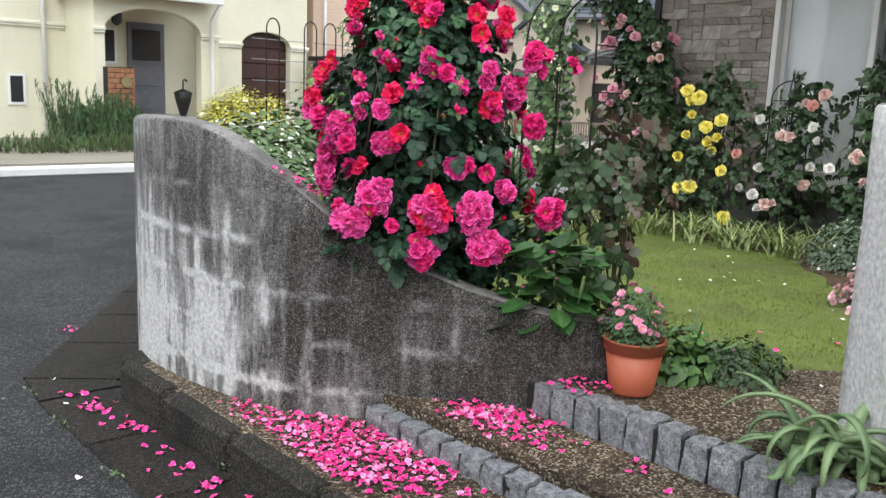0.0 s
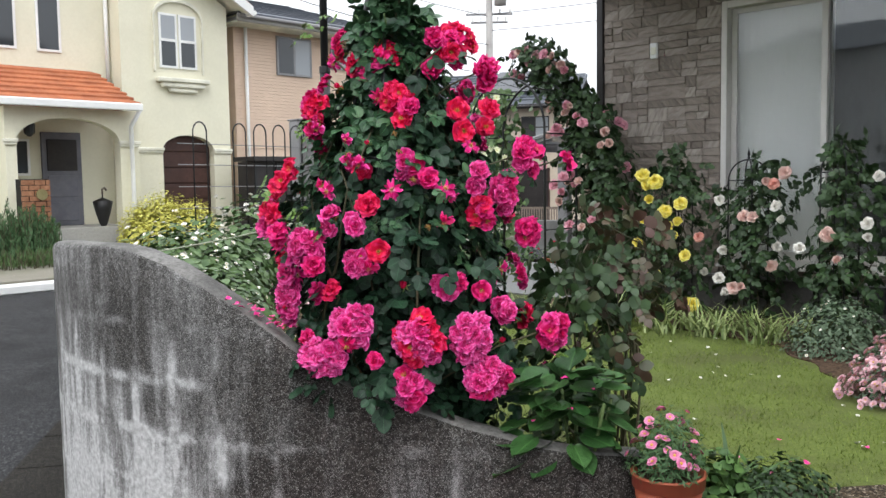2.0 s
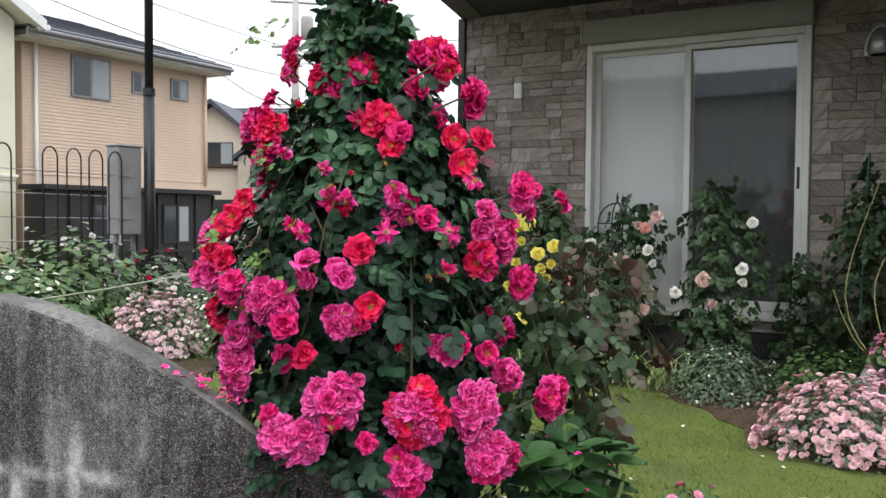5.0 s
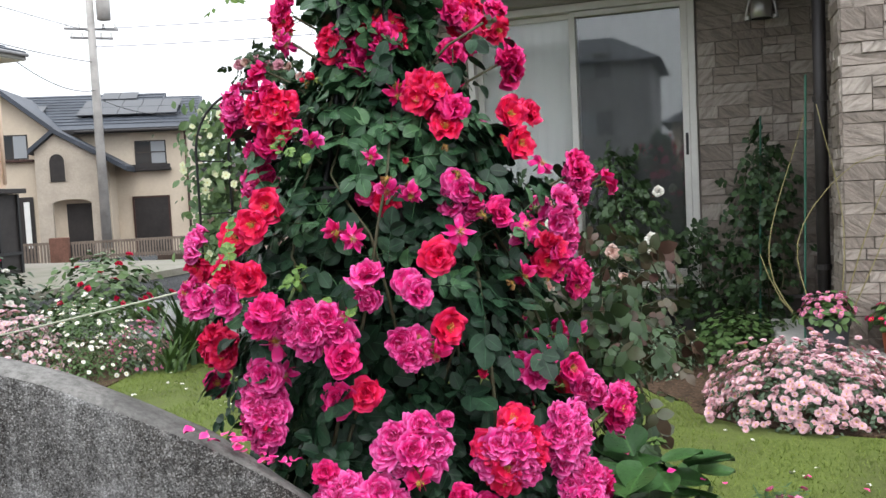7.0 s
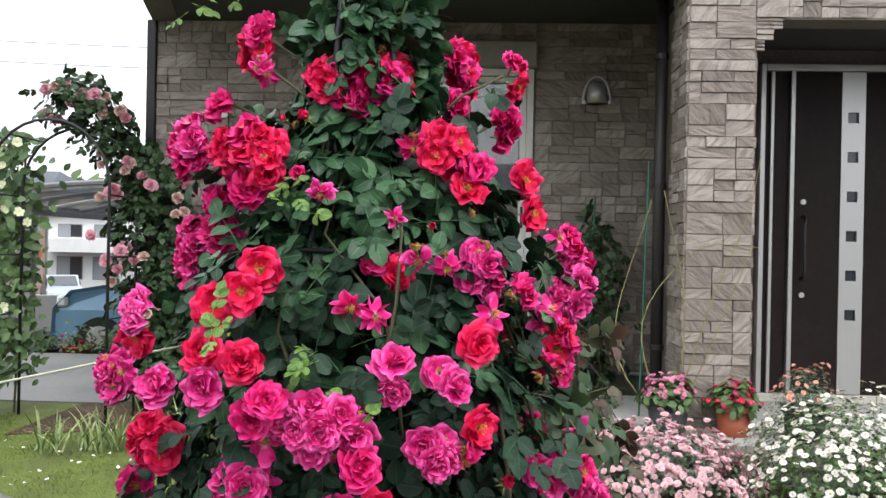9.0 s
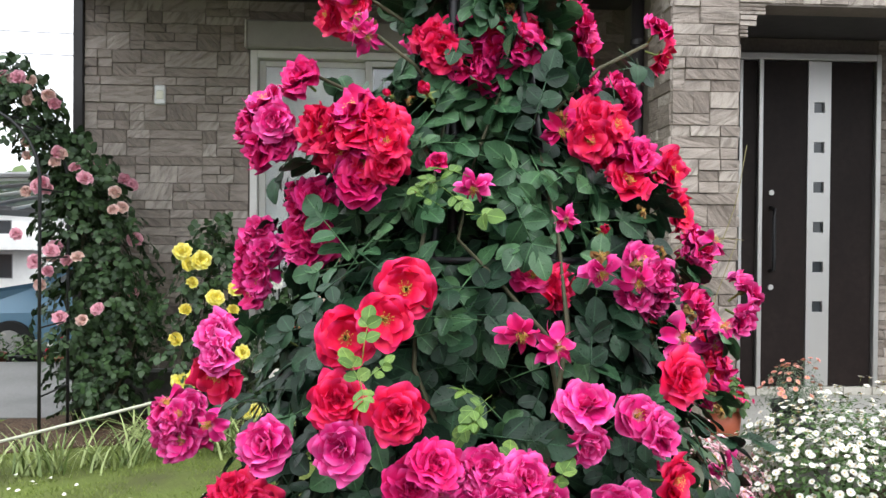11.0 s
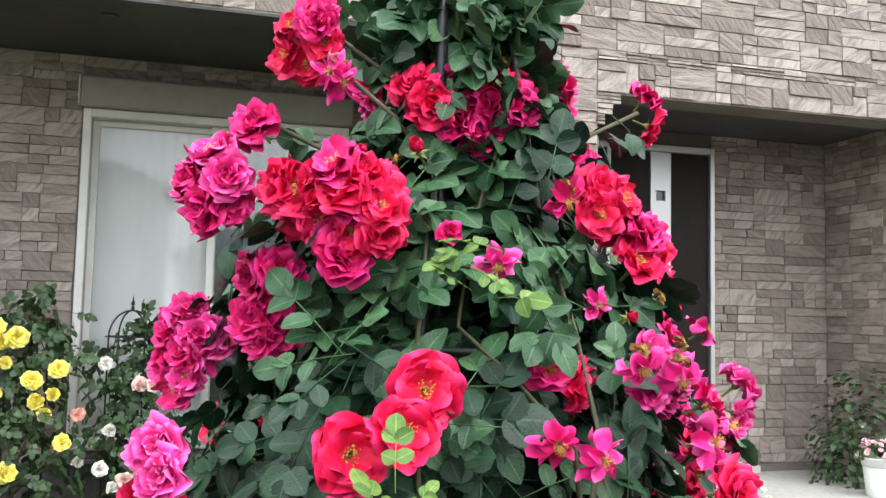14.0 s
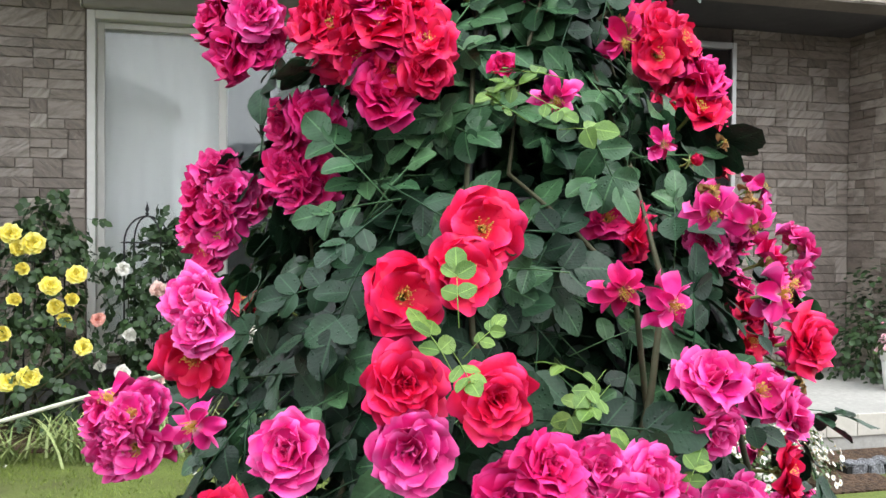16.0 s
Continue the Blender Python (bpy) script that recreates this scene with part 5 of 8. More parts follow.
spray("MM", 2.07, 3.37, 0.99, 0.054, 0.061)
spray("MM", 1.99, 2.81, 0.99, 0.079, 0.078)
spray("C", 1.93, 3.09, 0.98, 0.053, 0.060)
spray("W", 2.24, 2.63, 0.98, 0.048, 0.065)
spray("M", 1.96, 3.21, 0.98, 0.094, 0.068)
spray("M", 2.02, 3.31, 0.98, 0.076, 0.070)
spray("MMM", 2.18, 3.44, 0.96, 0.108, 0.102)
spray("C", 2.55, 2.57, 0.95, 0.098, 0.091)
spray("C", 1.95, 3.12, 0.94, 0.069, 0.061)
spray("MMMM", 1.94, 3.00, 0.92, 0.153, 0.115)
spray("R", 2.07, 2.75, 0.91, 0.083, 0.078)
spray("MM", 1.97, 3.09, 0.89, 0.070, 0.070)
spray("MM", 2.01, 2.82, 0.87, 0.094, 0.080)
spray("C", 1.96, 2.94, 0.87, 0.062, 0.071)
spray("RR", 2.11, 3.34, 0.85, 0.103, 0.096)
spray("W", 2.05, 2.78, 0.84, 0.051, 0.062)
spray("W", 2.42, 2.55, 0.82, 0.054, 0.075)
spray("MMM", 1.99, 3.14, 0.82, 0.105, 0.093)
spray("C", 2.62, 2.63, 0.81, 0.081, 0.077)
spray("B", 2.13, 2.71, 0.81, 0.050, 0.063)
spray("MMC", 2.21, 2.62, 0.80, 0.112, 0.075)
spray("R", 2.01, 2.93, 0.79, 0.067, 0.061)
spray("C", 2.00, 2.99, 0.78, 0.037, 0.065)
spray("CR", 2.31, 2.56, 0.78, 0.078, 0.075)
spray("CC", 2.24, 3.42, 0.74, 0.083, 0.075)
spray("PMP", 1.99, 3.16, 0.73, 0.124, 0.153)
spray("M", 2.02, 2.76, 0.73, 0.032, 0.032)
spray("MM", 2.38, 2.52, 0.71, 0.098, 0.086)
spray("PPP", 1.97, 2.82, 0.68, 0.145, 0.124)
spray("C", 1.97, 3.01, 0.64, 0.048, 0.048)
spray("RRPP", 2.10, 2.65, 0.64, 0.150, 0.158)
spray("PPPP", 2.24, 2.56, 0.63, 0.125, 0.153)
spray("CMC", 2.57, 2.48, 0.62, 0.115, 0.118)
spray("W", 1.97, 2.80, 0.61, 0.057, 0.070)
spray("C", 2.02, 2.73, 0.59, 0.043, 0.046)
spray("PPP", 1.93, 2.92, 0.57, 0.176, 0.121)
spray("PPC", 2.28, 2.53, 0.50, 0.143, 0.128)
spray("PCP", 2.10, 2.69, 0.48, 0.132, 0.126)
for i in range(30):
    # the far side
    a, z = r.uniform(-0.9, 1.2), r.uniform(0.5, 1.6)
    w = girth(z) + 0.03
    spray(r.choice(("R", "CM", "M", "RC")), BX + w * math.cos(a), BY + w * math.sin(a), z, 0.08, 0.08)
def bush_leaf_pose(r, depth):
    z = r.uniform(0.42, 1.72)
    if r.random() > 0.35 + girth(z) * 1.5:
        z = r.uniform(0.42, 1.4)
    a = r.uniform(0, 2 * math.pi)
    for _ in range(6):
        if noise.noise(Vector((3.4 * math.cos(a), 3.4 * math.sin(a), 4.6 * z))) > (0.12 if z < 1.1 else -0.04) or depth > 0.07:
            break
        a, z = r.uniform(0, 2 * math.pi), r.uniform(0.42, 1.7)
    lump = 0.035 * noise.noise(Vector((3 * math.cos(a), 3 * math.sin(a), 4 * z)))
    w = max(0.03, girth(z) + lump - depth)
    for c, wide, high in crowds:
        q = math.hypot(c.x - BX, c.y - BY)
        turn = (math.atan2(c.y - BY, c.x - BX) - a + math.pi) % (2 * math.pi) - math.pi
        if abs(turn) * q < wide / 2 + 0.035 and abs(c.z - z - 0.01) < high / 2 + 0.035:
            w = min(w, max(0.03, q - 0.085 - depth * 0.5))
    if 1.25 < z < 1.64 and 2.40 < a < 3.0:
        w = min(w, 0.09)  # a gap where the iron rod shows
    if 1.43 < z < 1.64 and 2.5 < a < 4.8:
        w = min(w, 0.06)  # behind the top clusters
    out = Vector((math.cos(a), math.sin(a), 0))
    n = (out * 0.85 + Vector((0, 0, 0.60)) + 0.55 * Vector((r.uniform(-1, 1), r.uniform(-1, 1), r.uniform(-1, 1)))).normalized()
    return Vector((BX, BY, z)) + out * w, n, facing(Vector((BX, BY, z)) + out * w, n, r.uniform(0, 6.3), r.uniform(0.66, 1.08))


def foot_leaf_pose(r):
    """Leaves round the canes below the blooms, in the colour darkened for the bush's shade."""
    a, z = r.uniform(3.6, 7.6), r.uniform(0.10, 0.50)
    at = Vector((BX + 0.02, BY, z)) + girth(z) * math.sqrt(r.uniform(0.15, 1)) * Vector((math.cos(a), math.sin(a), 0))
    at.x = max(at.x, 0.20 + float(np.interp(at.y, [2.2, 2.46, 2.92, 3.15], [2.70, 2.39, 2.05, 1.86])))  # behind the garden wall
    n = Vector((math.cos(a), math.sin(a), 0.5)) + 0.6 * Vector((r.uniform(-1, 1), r.uniform(-1, 1), r.uniform(-1, 1)))
    return facing(at, n.normalized(), r.uniform(0, 6.3), r.uniform(0.66, 1.05))


near_poses, rest_poses = [], []
for i in range(1250):
    at, n, m = bush_leaf_pose(r, abs(r.gauss(0, 0.035)) + 0.035)
    (near_poses if at.x < BX + 0.05 and len(near_poses) < 290 and r.random() < 0.55 else rest_poses).append(m)
for i in range(1500):
    rest_poses.append(bush_leaf_pose(r, r.uniform(0.09, 0.30))[2])
rest_poses += [foot_leaf_pose(r) for _ in range(330)]
# higher leaves take the colour brightened for the sky, lower ones the shade-darkened one
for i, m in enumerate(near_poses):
    place("leaf", FRESH_LIT_DATA[i % 3] if m.translation.z > 0.92 + 0.25 * (i % 3) else LEAF_DATA[i % 6], bush, m)
# the lit leaf colour grows likelier with height
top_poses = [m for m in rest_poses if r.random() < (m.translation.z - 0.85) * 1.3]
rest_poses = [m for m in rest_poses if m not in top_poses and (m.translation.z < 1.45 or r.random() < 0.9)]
part("foliage_top", scatter(LEAVES[3], top_poses), LEAF_FRESH_LIT, bush, "fresh light green leaves, with sky light from above put into their colour", True)["kind"] = "stuff"
part("foliage", scatter(LEAVES[1], rest_poses[::3] + rest_poses[1::3]), LEAF_SHADED, bush, "", True)["kind"] = "stuff"
part("foliage_inner", scatter(LEAVES[2], rest_poses[2::3]), LEAF_SHADED, bush, "", True)["kind"] = "stuff"

for i in range(26):
    a, z = r.uniform(2.0, 5.2), r.uniform(0.5, 1.68)
    w = max(0.05, girth(z) - 0.03)
    at = Vector((BX + w * math.cos(a), BY + w * math.sin(a), z))
    place("spent_bloom", BLOOMS["S"][0] if i % 3 else BLOOMS["B"][0], bush, facing(at, (math.cos(a), math.sin(a), 0.6), r.uniform(0, 6), r.uniform(0.45, 0.8)))
for x, y, z, n in ((2.03, 3.06, 1.29, 6), (1.93, 3.20, 1.06, 4), (1.97, 3.02, 1.03, 4), (2.22, 3.30, 1.66, 6), (2.30, 3.25, 1.70, 4), (2.36, 3.02, 1.77, 3), (1.97, 2.98, 0.93, 4)):
    for i in range(n):
        at = Vector((x, y, z)) + 0.03 * Vector((r.uniform(-1, 1), r.uniform(-1, 1), r.uniform(-1, 1)))
        place("young_leaf", r.choice(YOUNG_DATA), bush, facing(at, (-0.6 + r.uniform(-0.4, 0.4), r.uniform(-0.4, 0.6), 0.7), r.uniform(0, 6.3), r.uniform(0.32, 0.5)))
# shoots above the crown
for i in range(7):
    a = r.uniform(0, 6.3)
    p0 = Vector((BX - 0.03 + 0.04 * math.cos(a), BY + 0.04 * math.sin(a), 1.54))
    p1 = p0 + Vector((0.07 * math.cos(a), 0.07 * math.sin(a), r.uniform(0.08, 0.17)))
    part("shoot", Geo().tube([p0, (p0 + p1) / 2 + Vector((0.01, 0, 0.02)), p1], 0.003, 5), STEM, bush, "", True)
    for k in range(3):
        at = p0.lerp(p1, (k + 1) / 3)
        place("leaf", FRESH_LIT_DATA[k], bush, facing(at, (math.cos(a + k * 2), math.sin(a + k * 2), 0.7), r.uniform(0, 6.3), 0.75))

# ---- rope from the rose along the lawn's edge ----
rope = thing("rope", "thin pale cord tied from the rose", "rope", at=(2.0, 3.4, 0.9))
pts = curve_points([(2.40, 3.38, 0.995), (2.18, 3.92, 0.885), (1.98, 4.42, 0.80)], 0.08)
part("cord", Geo().tube(pts, 0.0026, 6), ROPE, rope, "", True)
stake = thing("rope_stake", "thin black iron stake holding the rope", "stake", at=(1.98, 4.42, 0))
part("rod", Geo().tube([(1.98, 4.42, -0.02), (1.98, 4.42, 0.82)], 0.008, 6), BLACKIRON, stake)

# ---- fallen petals ----
rp = random.Random(5)


def petal_piece(r):
    g, reach = Geo(), []
    petal(g, reach, 0, 0.0, 70, 110, 0.028, 0.014, 0.15, r.random(), 0.0, 0.15, 3, 3)
    return g, reach


def strew(name, spots, label, material, size=0.76):
    g, reach = Geo(), []
    for x, y, z in spots:
        p, q = petal_piece(rp)
        m = Matrix.Translation((x, y, z + 0.004)) @ Matrix.Rotation(rp.uniform(0, 6.3), 4, "Z") @ Matrix.Rotation(rp.uniform(-0.45, 0.45), 4, "X") @ Matrix.Rotation(rp.choice((0, 0, math.pi)) + rp.uniform(-0.3, 0.3), 4, "Y") @ Matrix.Scale(size * rp.uniform(0.75, 1.2), 4)
        g.add([m @ Vector(v) for v in p.v], p.f)
        reach += q
    return tagged(part(name, g, material, None, "", True, None, reach), label, "petals", "", "stuff")


wall_x = lambda y: float(np.interp(y, [2.2, 2.46, 2.92, 3.15, 3.45], [2.02, 2.02, 2.01, 1.84, 1.74]))
low = []
while len(low) < 760:
    y = rp.gauss(2.72, 0.27)
    x = 1.66 + (wall_x(y) - 1.66) * rp.random() ** 0.8
    if 2.15 < y < 3.4 and noise.noise(Vector((x * 9, y * 9, 3))) > -0.25 - 0.5 * rp.random():
        low.append((x, y, STRIP_Z))
up_ = [(min(2.41, max(2.1, rp.gauss(2.27, 0.07))), rp.gauss(2.42, 0.14), TREAD_Z) for _ in range(260)]
up_ = [p for p in up_ if p[1] < 2.86 - (p[0] - 2.1) * 1.3]
lip = [(rp.uniform(2.45, 2.66), rp.uniform(2.14, 2.32), 0.012) for _ in range(34)]
strew("fallen_petals_pile", [(x, y, z + rp.uniform(0, 0.014)) for x, y, z in low[::3] + up_[::3] + lip], "drift of fallen deep-pink rose petals by the steps", P_FALLEN)
strew("fallen_petals_red", [(x, y, z + rp.uniform(0, 0.016)) for x, y, z in low[1::3] + up_[1::3]], "fallen magenta-red rose petals by the steps", P_FALLEN_DEEP)
strew("fallen_petals_faded", [(x, y, z + rp.uniform(0, 0.018)) for x, y, z in low[2::3] + up_[2::3]], "faded paler pink rose petals among the fallen ones", P_FALLEN_PALE)
gut = []
for cx, cy, n in ((1.42, 3.98, 16), (1.43, 3.66, 14), (1.42, 3.42, 5), (1.40, 3.18, 5), (1.42, 2.99, 9), (1.36, 4.2, 5), (1.7, 5.3, 5)):
    gut += [(cx + rp.gauss(0, 0.032), cy + rp.gauss(0, 0.036), ROAD_Z + 0.014) for _ in range(n)]
gut += [(rp.uniform(1.22, 1.5), rp.uniform(2.3, 4.5), ROAD_Z + 0.014) for _ in range(14)]
gut += [(rp.uniform(-0.3, 1.2), rp.uniform(2.6, 6.5), ROAD_Z + 0.003) for _ in range(22)]
gut += [(rp.uniform(2.5, 4.4), rp.uniform(0.9, 2.3), 0.0) for _ in range(16)] + [(rp.uniform(2.12, 2.4), rp.uniform(1.2, 2.2), TREAD_Z) for _ in range(14)]
strew("fallen_petals_scattered", gut, "single pink rose petals on road, gutter and gravel", P_FALLEN, 1.0)
pale = [(rp.uniform(3.0, 6.2), rp.uniform(1.6, 6.0), -0.002) for _ in range(90)] + [(rp.uniform(4.6, 5.8), rp.uniform(4.6, 6.0), 0.006) for _ in range(26)] + [(rp.uniform(0.9, 1.45), rp.uniform(2.6, 5.6), ROAD_Z + 0.012) for _ in range(16)]
strew("caught_petals", [(2.50, 2.37, 0.50), (2.53, 2.47, 0.52), (2.62, 2.37, 0.49), (2.43, 2.44, 0.36), (2.56, 2.30, 0.46), (2.60, 2.50, 0.54), (2.48, 2.33, 0.40)], "pink petals caught on the hydrangea leaves", P_PINK)
strew("wall_petals", [(1.84 + 0.11 * q + rp.uniform(-0.015, 0.015), 3.20 - 0.14 * q + rp.uniform(-0.015, 0.015), 0.735 - 0.10 * q + rp.uniform(0.0, 0.02)) for q in np.linspace(0, 1, 26)], "magenta petals caught along the top of the garden wall", P_FALLEN)
strew("fallen_petals_white", pale, "pale petals strewn over lawn and gutter", P_WHITE, 0.8)

# ---- grass ----
nb = 130000
gx, gy = np.random.uniform(2.6, 6.6, nb), np.random.uniform(1.0, 7.4, nb)
line = np.interp(gy, [1.0, 1.1, 1.76, 1.99, 2.15, 2.45, 2.92, 3.45, 4.15, 4.5, 4.9, 5.6, 6.9], [4.25, 4.2, 3.62, 3.36, 3.05, 2.6, 2.3, 2.0, 1.9, 2.0, 2.25, 2.85, 3.9])
bed = np.interp(gy, [1.0, 2.3, 2.45, 3.0, 3.1, 4.6, 5.7, 6.0, 6.6, 7.4], [4.55, 4.62, 5.22, 5.68, 5.98, 6.25, 5.9, 6.6, 5.9, 5.0])
tuft = np.array([noise.noise(Vector((x * 3.2, y * 3.2, 9))) + 0.6 * noise.noise(Vector((x * 11, y * 11, 4))) for x, y in zip(gx, gy)])
keep = (gx > line + 0.02) & (gx < bed + 0.15 * tuft) & (tuft + np.random.uniform(-0.5, 0.5, nb) > -0.20)
gx, gy = gx[keep], gy[keep]
nb = len(gx)
ga, gh = np.random.uniform(0, 2 * np.pi, nb), np.random.uniform(0.010, 0.024, nb)
lean = np.random.uniform(0, 0.025, nb)
bv = np.empty((nb, 3, 3))
bv[:, 0] = np.stack([gx - 0.0022 * np.cos(ga), gy - 0.0022 * np.sin(ga), np.full(nb, -0.013)], 1)
bv[:, 1] = np.stack([gx + 0.0022 * np.cos(ga), gy + 0.0022 * np.sin(ga), np.full(nb, -0.013)], 1)
bv[:, 2] = np.stack([gx + lean * np.sin(ga * 3), gy + lean * np.cos(ga * 3), gh - 0.013], 1)
g = Geo()
g.v, g.f, g.m = bv.reshape(-1, 3).tolist(), [(3 * i, 3 * i + 1, 3 * i + 2) for i in range(nb)], [0] * nb
tagged(part("grass", g, BLADE), "short mown lawn grass", "grass", "", "stuff")

# ---- garden plants ----
def simple_leaf(L, W, fold=0.2, droop=0.15, n=3):
    v, f = blade_leaf(L, W, fold, droop, n)
    return Geo().add(v, f)


ROUND_LEAF = simple_leaf(0.04, 0.014)
SMALL_LEAF = simple_leaf(0.022, 0.006)
FINE_LEAF = simple_leaf(0.018, 0.0022, 0.1, 0.1, 2)


def dome_poses(rr, n, c, rx, ry, h, scale=(0.8, 1.25), shell=0.5, low=0.0, up=0.5, rough=0.22):
    """Poses over and within a dome with foot c, half widths and height."""
    out = []
    for _ in range(n):
        a, e = rr.uniform(0, 2 * math.pi), math.asin(rr.uniform(low, 1))
        k = 1 - shell * rr.random() ** 1.6
        k *= 1 + rough * noise.noise(Vector((2.2 * math.cos(a) * rx * 4, 2.2 * math.sin(a) * ry * 4, e * 2.5)))
        d = Vector((math.cos(a) * math.cos(e), math.sin(a) * math.cos(e), math.sin(e)))
        at = Vector(c) + Vector((d.x * rx * k, d.y * ry * k, d.z * h * k))
        nn = (d + Vector((0, 0, up)) + 0.6 * Vector((rr.uniform(-1, 1), rr.uniform(-1, 1), rr.uniform(-1, 1)))).normalized()
        out.append(facing(at, nn, rr.uniform(0, 6.3), rr.uniform(*scale)))
    return out


FLOWER_GEO = {}


def daisy(material, seed, n=13, L=0.011, W=0.0032, rows=1):
    rr = random.Random(seed)
    g, reach = Geo(), []
    for row in range(rows):
        for i in range(n):
            petal(g, reach, 2 * math.pi * (i + row * 0.5) / n + rr.uniform(-0.1, 0.1), 0.002, 74 - 26 * row + rr.uniform(-10, 10), 96 - 30 * row + rr.uniform(-10, 10), L * (1 - 0.2 * row), W, 0.05, rr.random(), 0.0, 0.05, 2, 1)
    nv = len(g.v)
    g.turned(0, 0, [(0.0036, -0.001), (0.0034, 0.0018), (0.0015, 0.0028), (0.0002, 0.003)], 8, 1)
    g.turned(0, 0, [(0.0008, -0.02), (0.0009, -0.001)], 3, 2)
    reach += [0.5] * (len(g.v) - nv)
    data = g.mesh("flower", [material, YELLOW_CENTRE, GREEN_CENTRE], True, None, reach)
    FLOWER_GEO[data.name] = (g, reach)
    return data


DAISY_W = [daisy(P_WHITE, 1, 13, 0.016, 0.0042), daisy(P_WHITE, 2, 12, 0.015, 0.0046)]
DAISY_L = [daisy(P_LILAC, 6, 9, 0.017, 0.0070, 2), daisy(P_LILAC, 7, 8, 0.018, 0.0072, 2)]
DAISY_P = [daisy(P_DAISYPINK, 3, 9, 0.017, 0.0068, 2), daisy(P_DAISYPINK, 4, 9, 0.018, 0.007, 2), daisy(P_DAISYPINK, 5, 8, 0.016, 0.0068, 2)]
DAISY_H = [daisy(P_HOTPINK, 6, 11, 0.013, 0.0042, 2), daisy(P_HOTPINK, 7, 11, 0.012, 0.0042, 2)]


def mound(name, label, c, rx, ry, h, leaf, leaf_mat_, n, flowers, nf, seed, fs=(0.8, 1.2), low=0.05, shell=0.5, extra=0):
    rr = random.Random(seed)
    t = thing(name, label, "flowers", at=c)
    part("foliage", scatter(leaf, dome_poses(rr, n, c, rx, ry, h, (0.8, 1.5), shell)), leaf_mat_, t, "", True)["kind"] = "stuff"
    for i in range(5):
        a = rr.uniform(0, 6.3)
        part("stem", Geo().tube([(c[0], c[1], c[2] - 0.01), (c[0] + 0.4 * rx * math.cos(a), c[1] + 0.4 * ry * math.sin(a), c[2] + 0.5 * h)], 0.004, 5), STEM, t)
    made = 0
    for m in dome_poses(rr, nf * 4, c, rx * 1.03, ry * 1.03, h * 1.04, fs, 0.15, low, 0.5, 0.28):
        if m.translation.x > c[0] + 0.35 * rx and nf > 80:
            continue
        made += 1
        if made > nf:
            break
        place("flower", rr.choice(flowers), t, m)
    if extra:
        for data in flowers:
            g, reach = FLOWER_GEO[data.name]
            poses = dome_poses(rr, extra // len(flowers), c, rx * 1.02, ry * 1.02, h * 1.02, fs, 0.22, low, 0.5, 0.28)
            part("blossom", scatter(g, poses), list(data.materials), t, "", True, None, reach * len(poses))["kind"] = "stuff"
    return t


mound("pink_flower_mound", "low mound of pale-pink double daisies on the lawn's edge", (5.02, 1.87, -0.01), 0.42, 0.50, 0.35, SMALL_LEAF, LEAF_GREY, 2600, DAISY_P, 298, 31, (0.85, 1.55), 0.05, 0.5, 620)
mound("white_daisy_mound", "dense mound of small white daisies by the porch", (4.98, 0.98, -0.01), 0.46, 0.52, 0.50, SMALL_LEAF, LEAF_MID, 4200, DAISY_W, 298, 32, (0.9, 1.35), 0.05, 0.5, 420)
mound("white_daisy_clump", "clump of white daisies in the side border", (5.62, 6.72, -0.01), 0.50, 0.48, 0.54, SMALL_LEAF, LEAF_MID, 3600, DAISY_W, 170, 33, (0.95, 1.3), 0.05, 0.5, 40)
mound("lilac_pink_clump", "clump of pale-pink daisies beside the white ones", (5.30, 7.08, -0.01), 0.45, 0.45, 0.50, SMALL_LEAF, LEAF_GREY, 1800, DAISY_L, 220, 34, (1.1, 1.6), 0.05, 0.5, 360)
mound("rose_pink_clump", "clump of rose-pink flowers at the lawn's edge", (5.85, 6.35, -0.01), 0.26, 0.26, 0.34, SMALL_LEAF, LEAF_GREY, 900, DAISY_H, 130, 35, (1.0, 1.5))
mound("white_lace_shrub", "small shrub with tiny white flowers under the window", (5.95, 2.72, -0.01), 0.34, 0.34, 0.36, SMALL_LEAF, LEAF_GREY, 2600, DAISY_W, 46, 36, (0.5, 0.8))
mound("green_shrub_low", "low leafy green shrub in the flower bed", (6.35, 2.15, -0.01), 0.4, 0.42, 0.34, ROUND_LEAF, LEAF_MID, 900, DAISY_W, 10, 37, (0.5, 0.7))

# rose bushes before the house
RB = {
    "yellow": [bloom("full", P_YELLOW, 41, 1.45, 4), bloom("cup", P_YELLOW, 42, 1.3, 4)],
    "white": [bloom("full", P_WHITE, 43, 1.1, 4), bloom("cup", P_WHITE, 44, 1.1, 4)],
    "blush": [bloom("full", P_BLUSH, 45, 1.2, 4), bloom("cup", P_BLUSH, 46, 1.15, 4)],
    "rose": [bloom("cup", P_ROSE, 47, 1.25, 4), bloom("full", P_ROSE, 48, 1.25, 4), bloom("cup", P_BLUSH, 49, 1.25, 4)],
    "salmon": [bloom("full", P_SALMON, 50, 1.2, 4)],
    "red": [bloom("cup", P_RED, 51, 1.0, 4)],
}
ROSE_LEAF_S = [compound_leaf(60 + i, 0.046, 5, 4, 2) for i in range(3)]


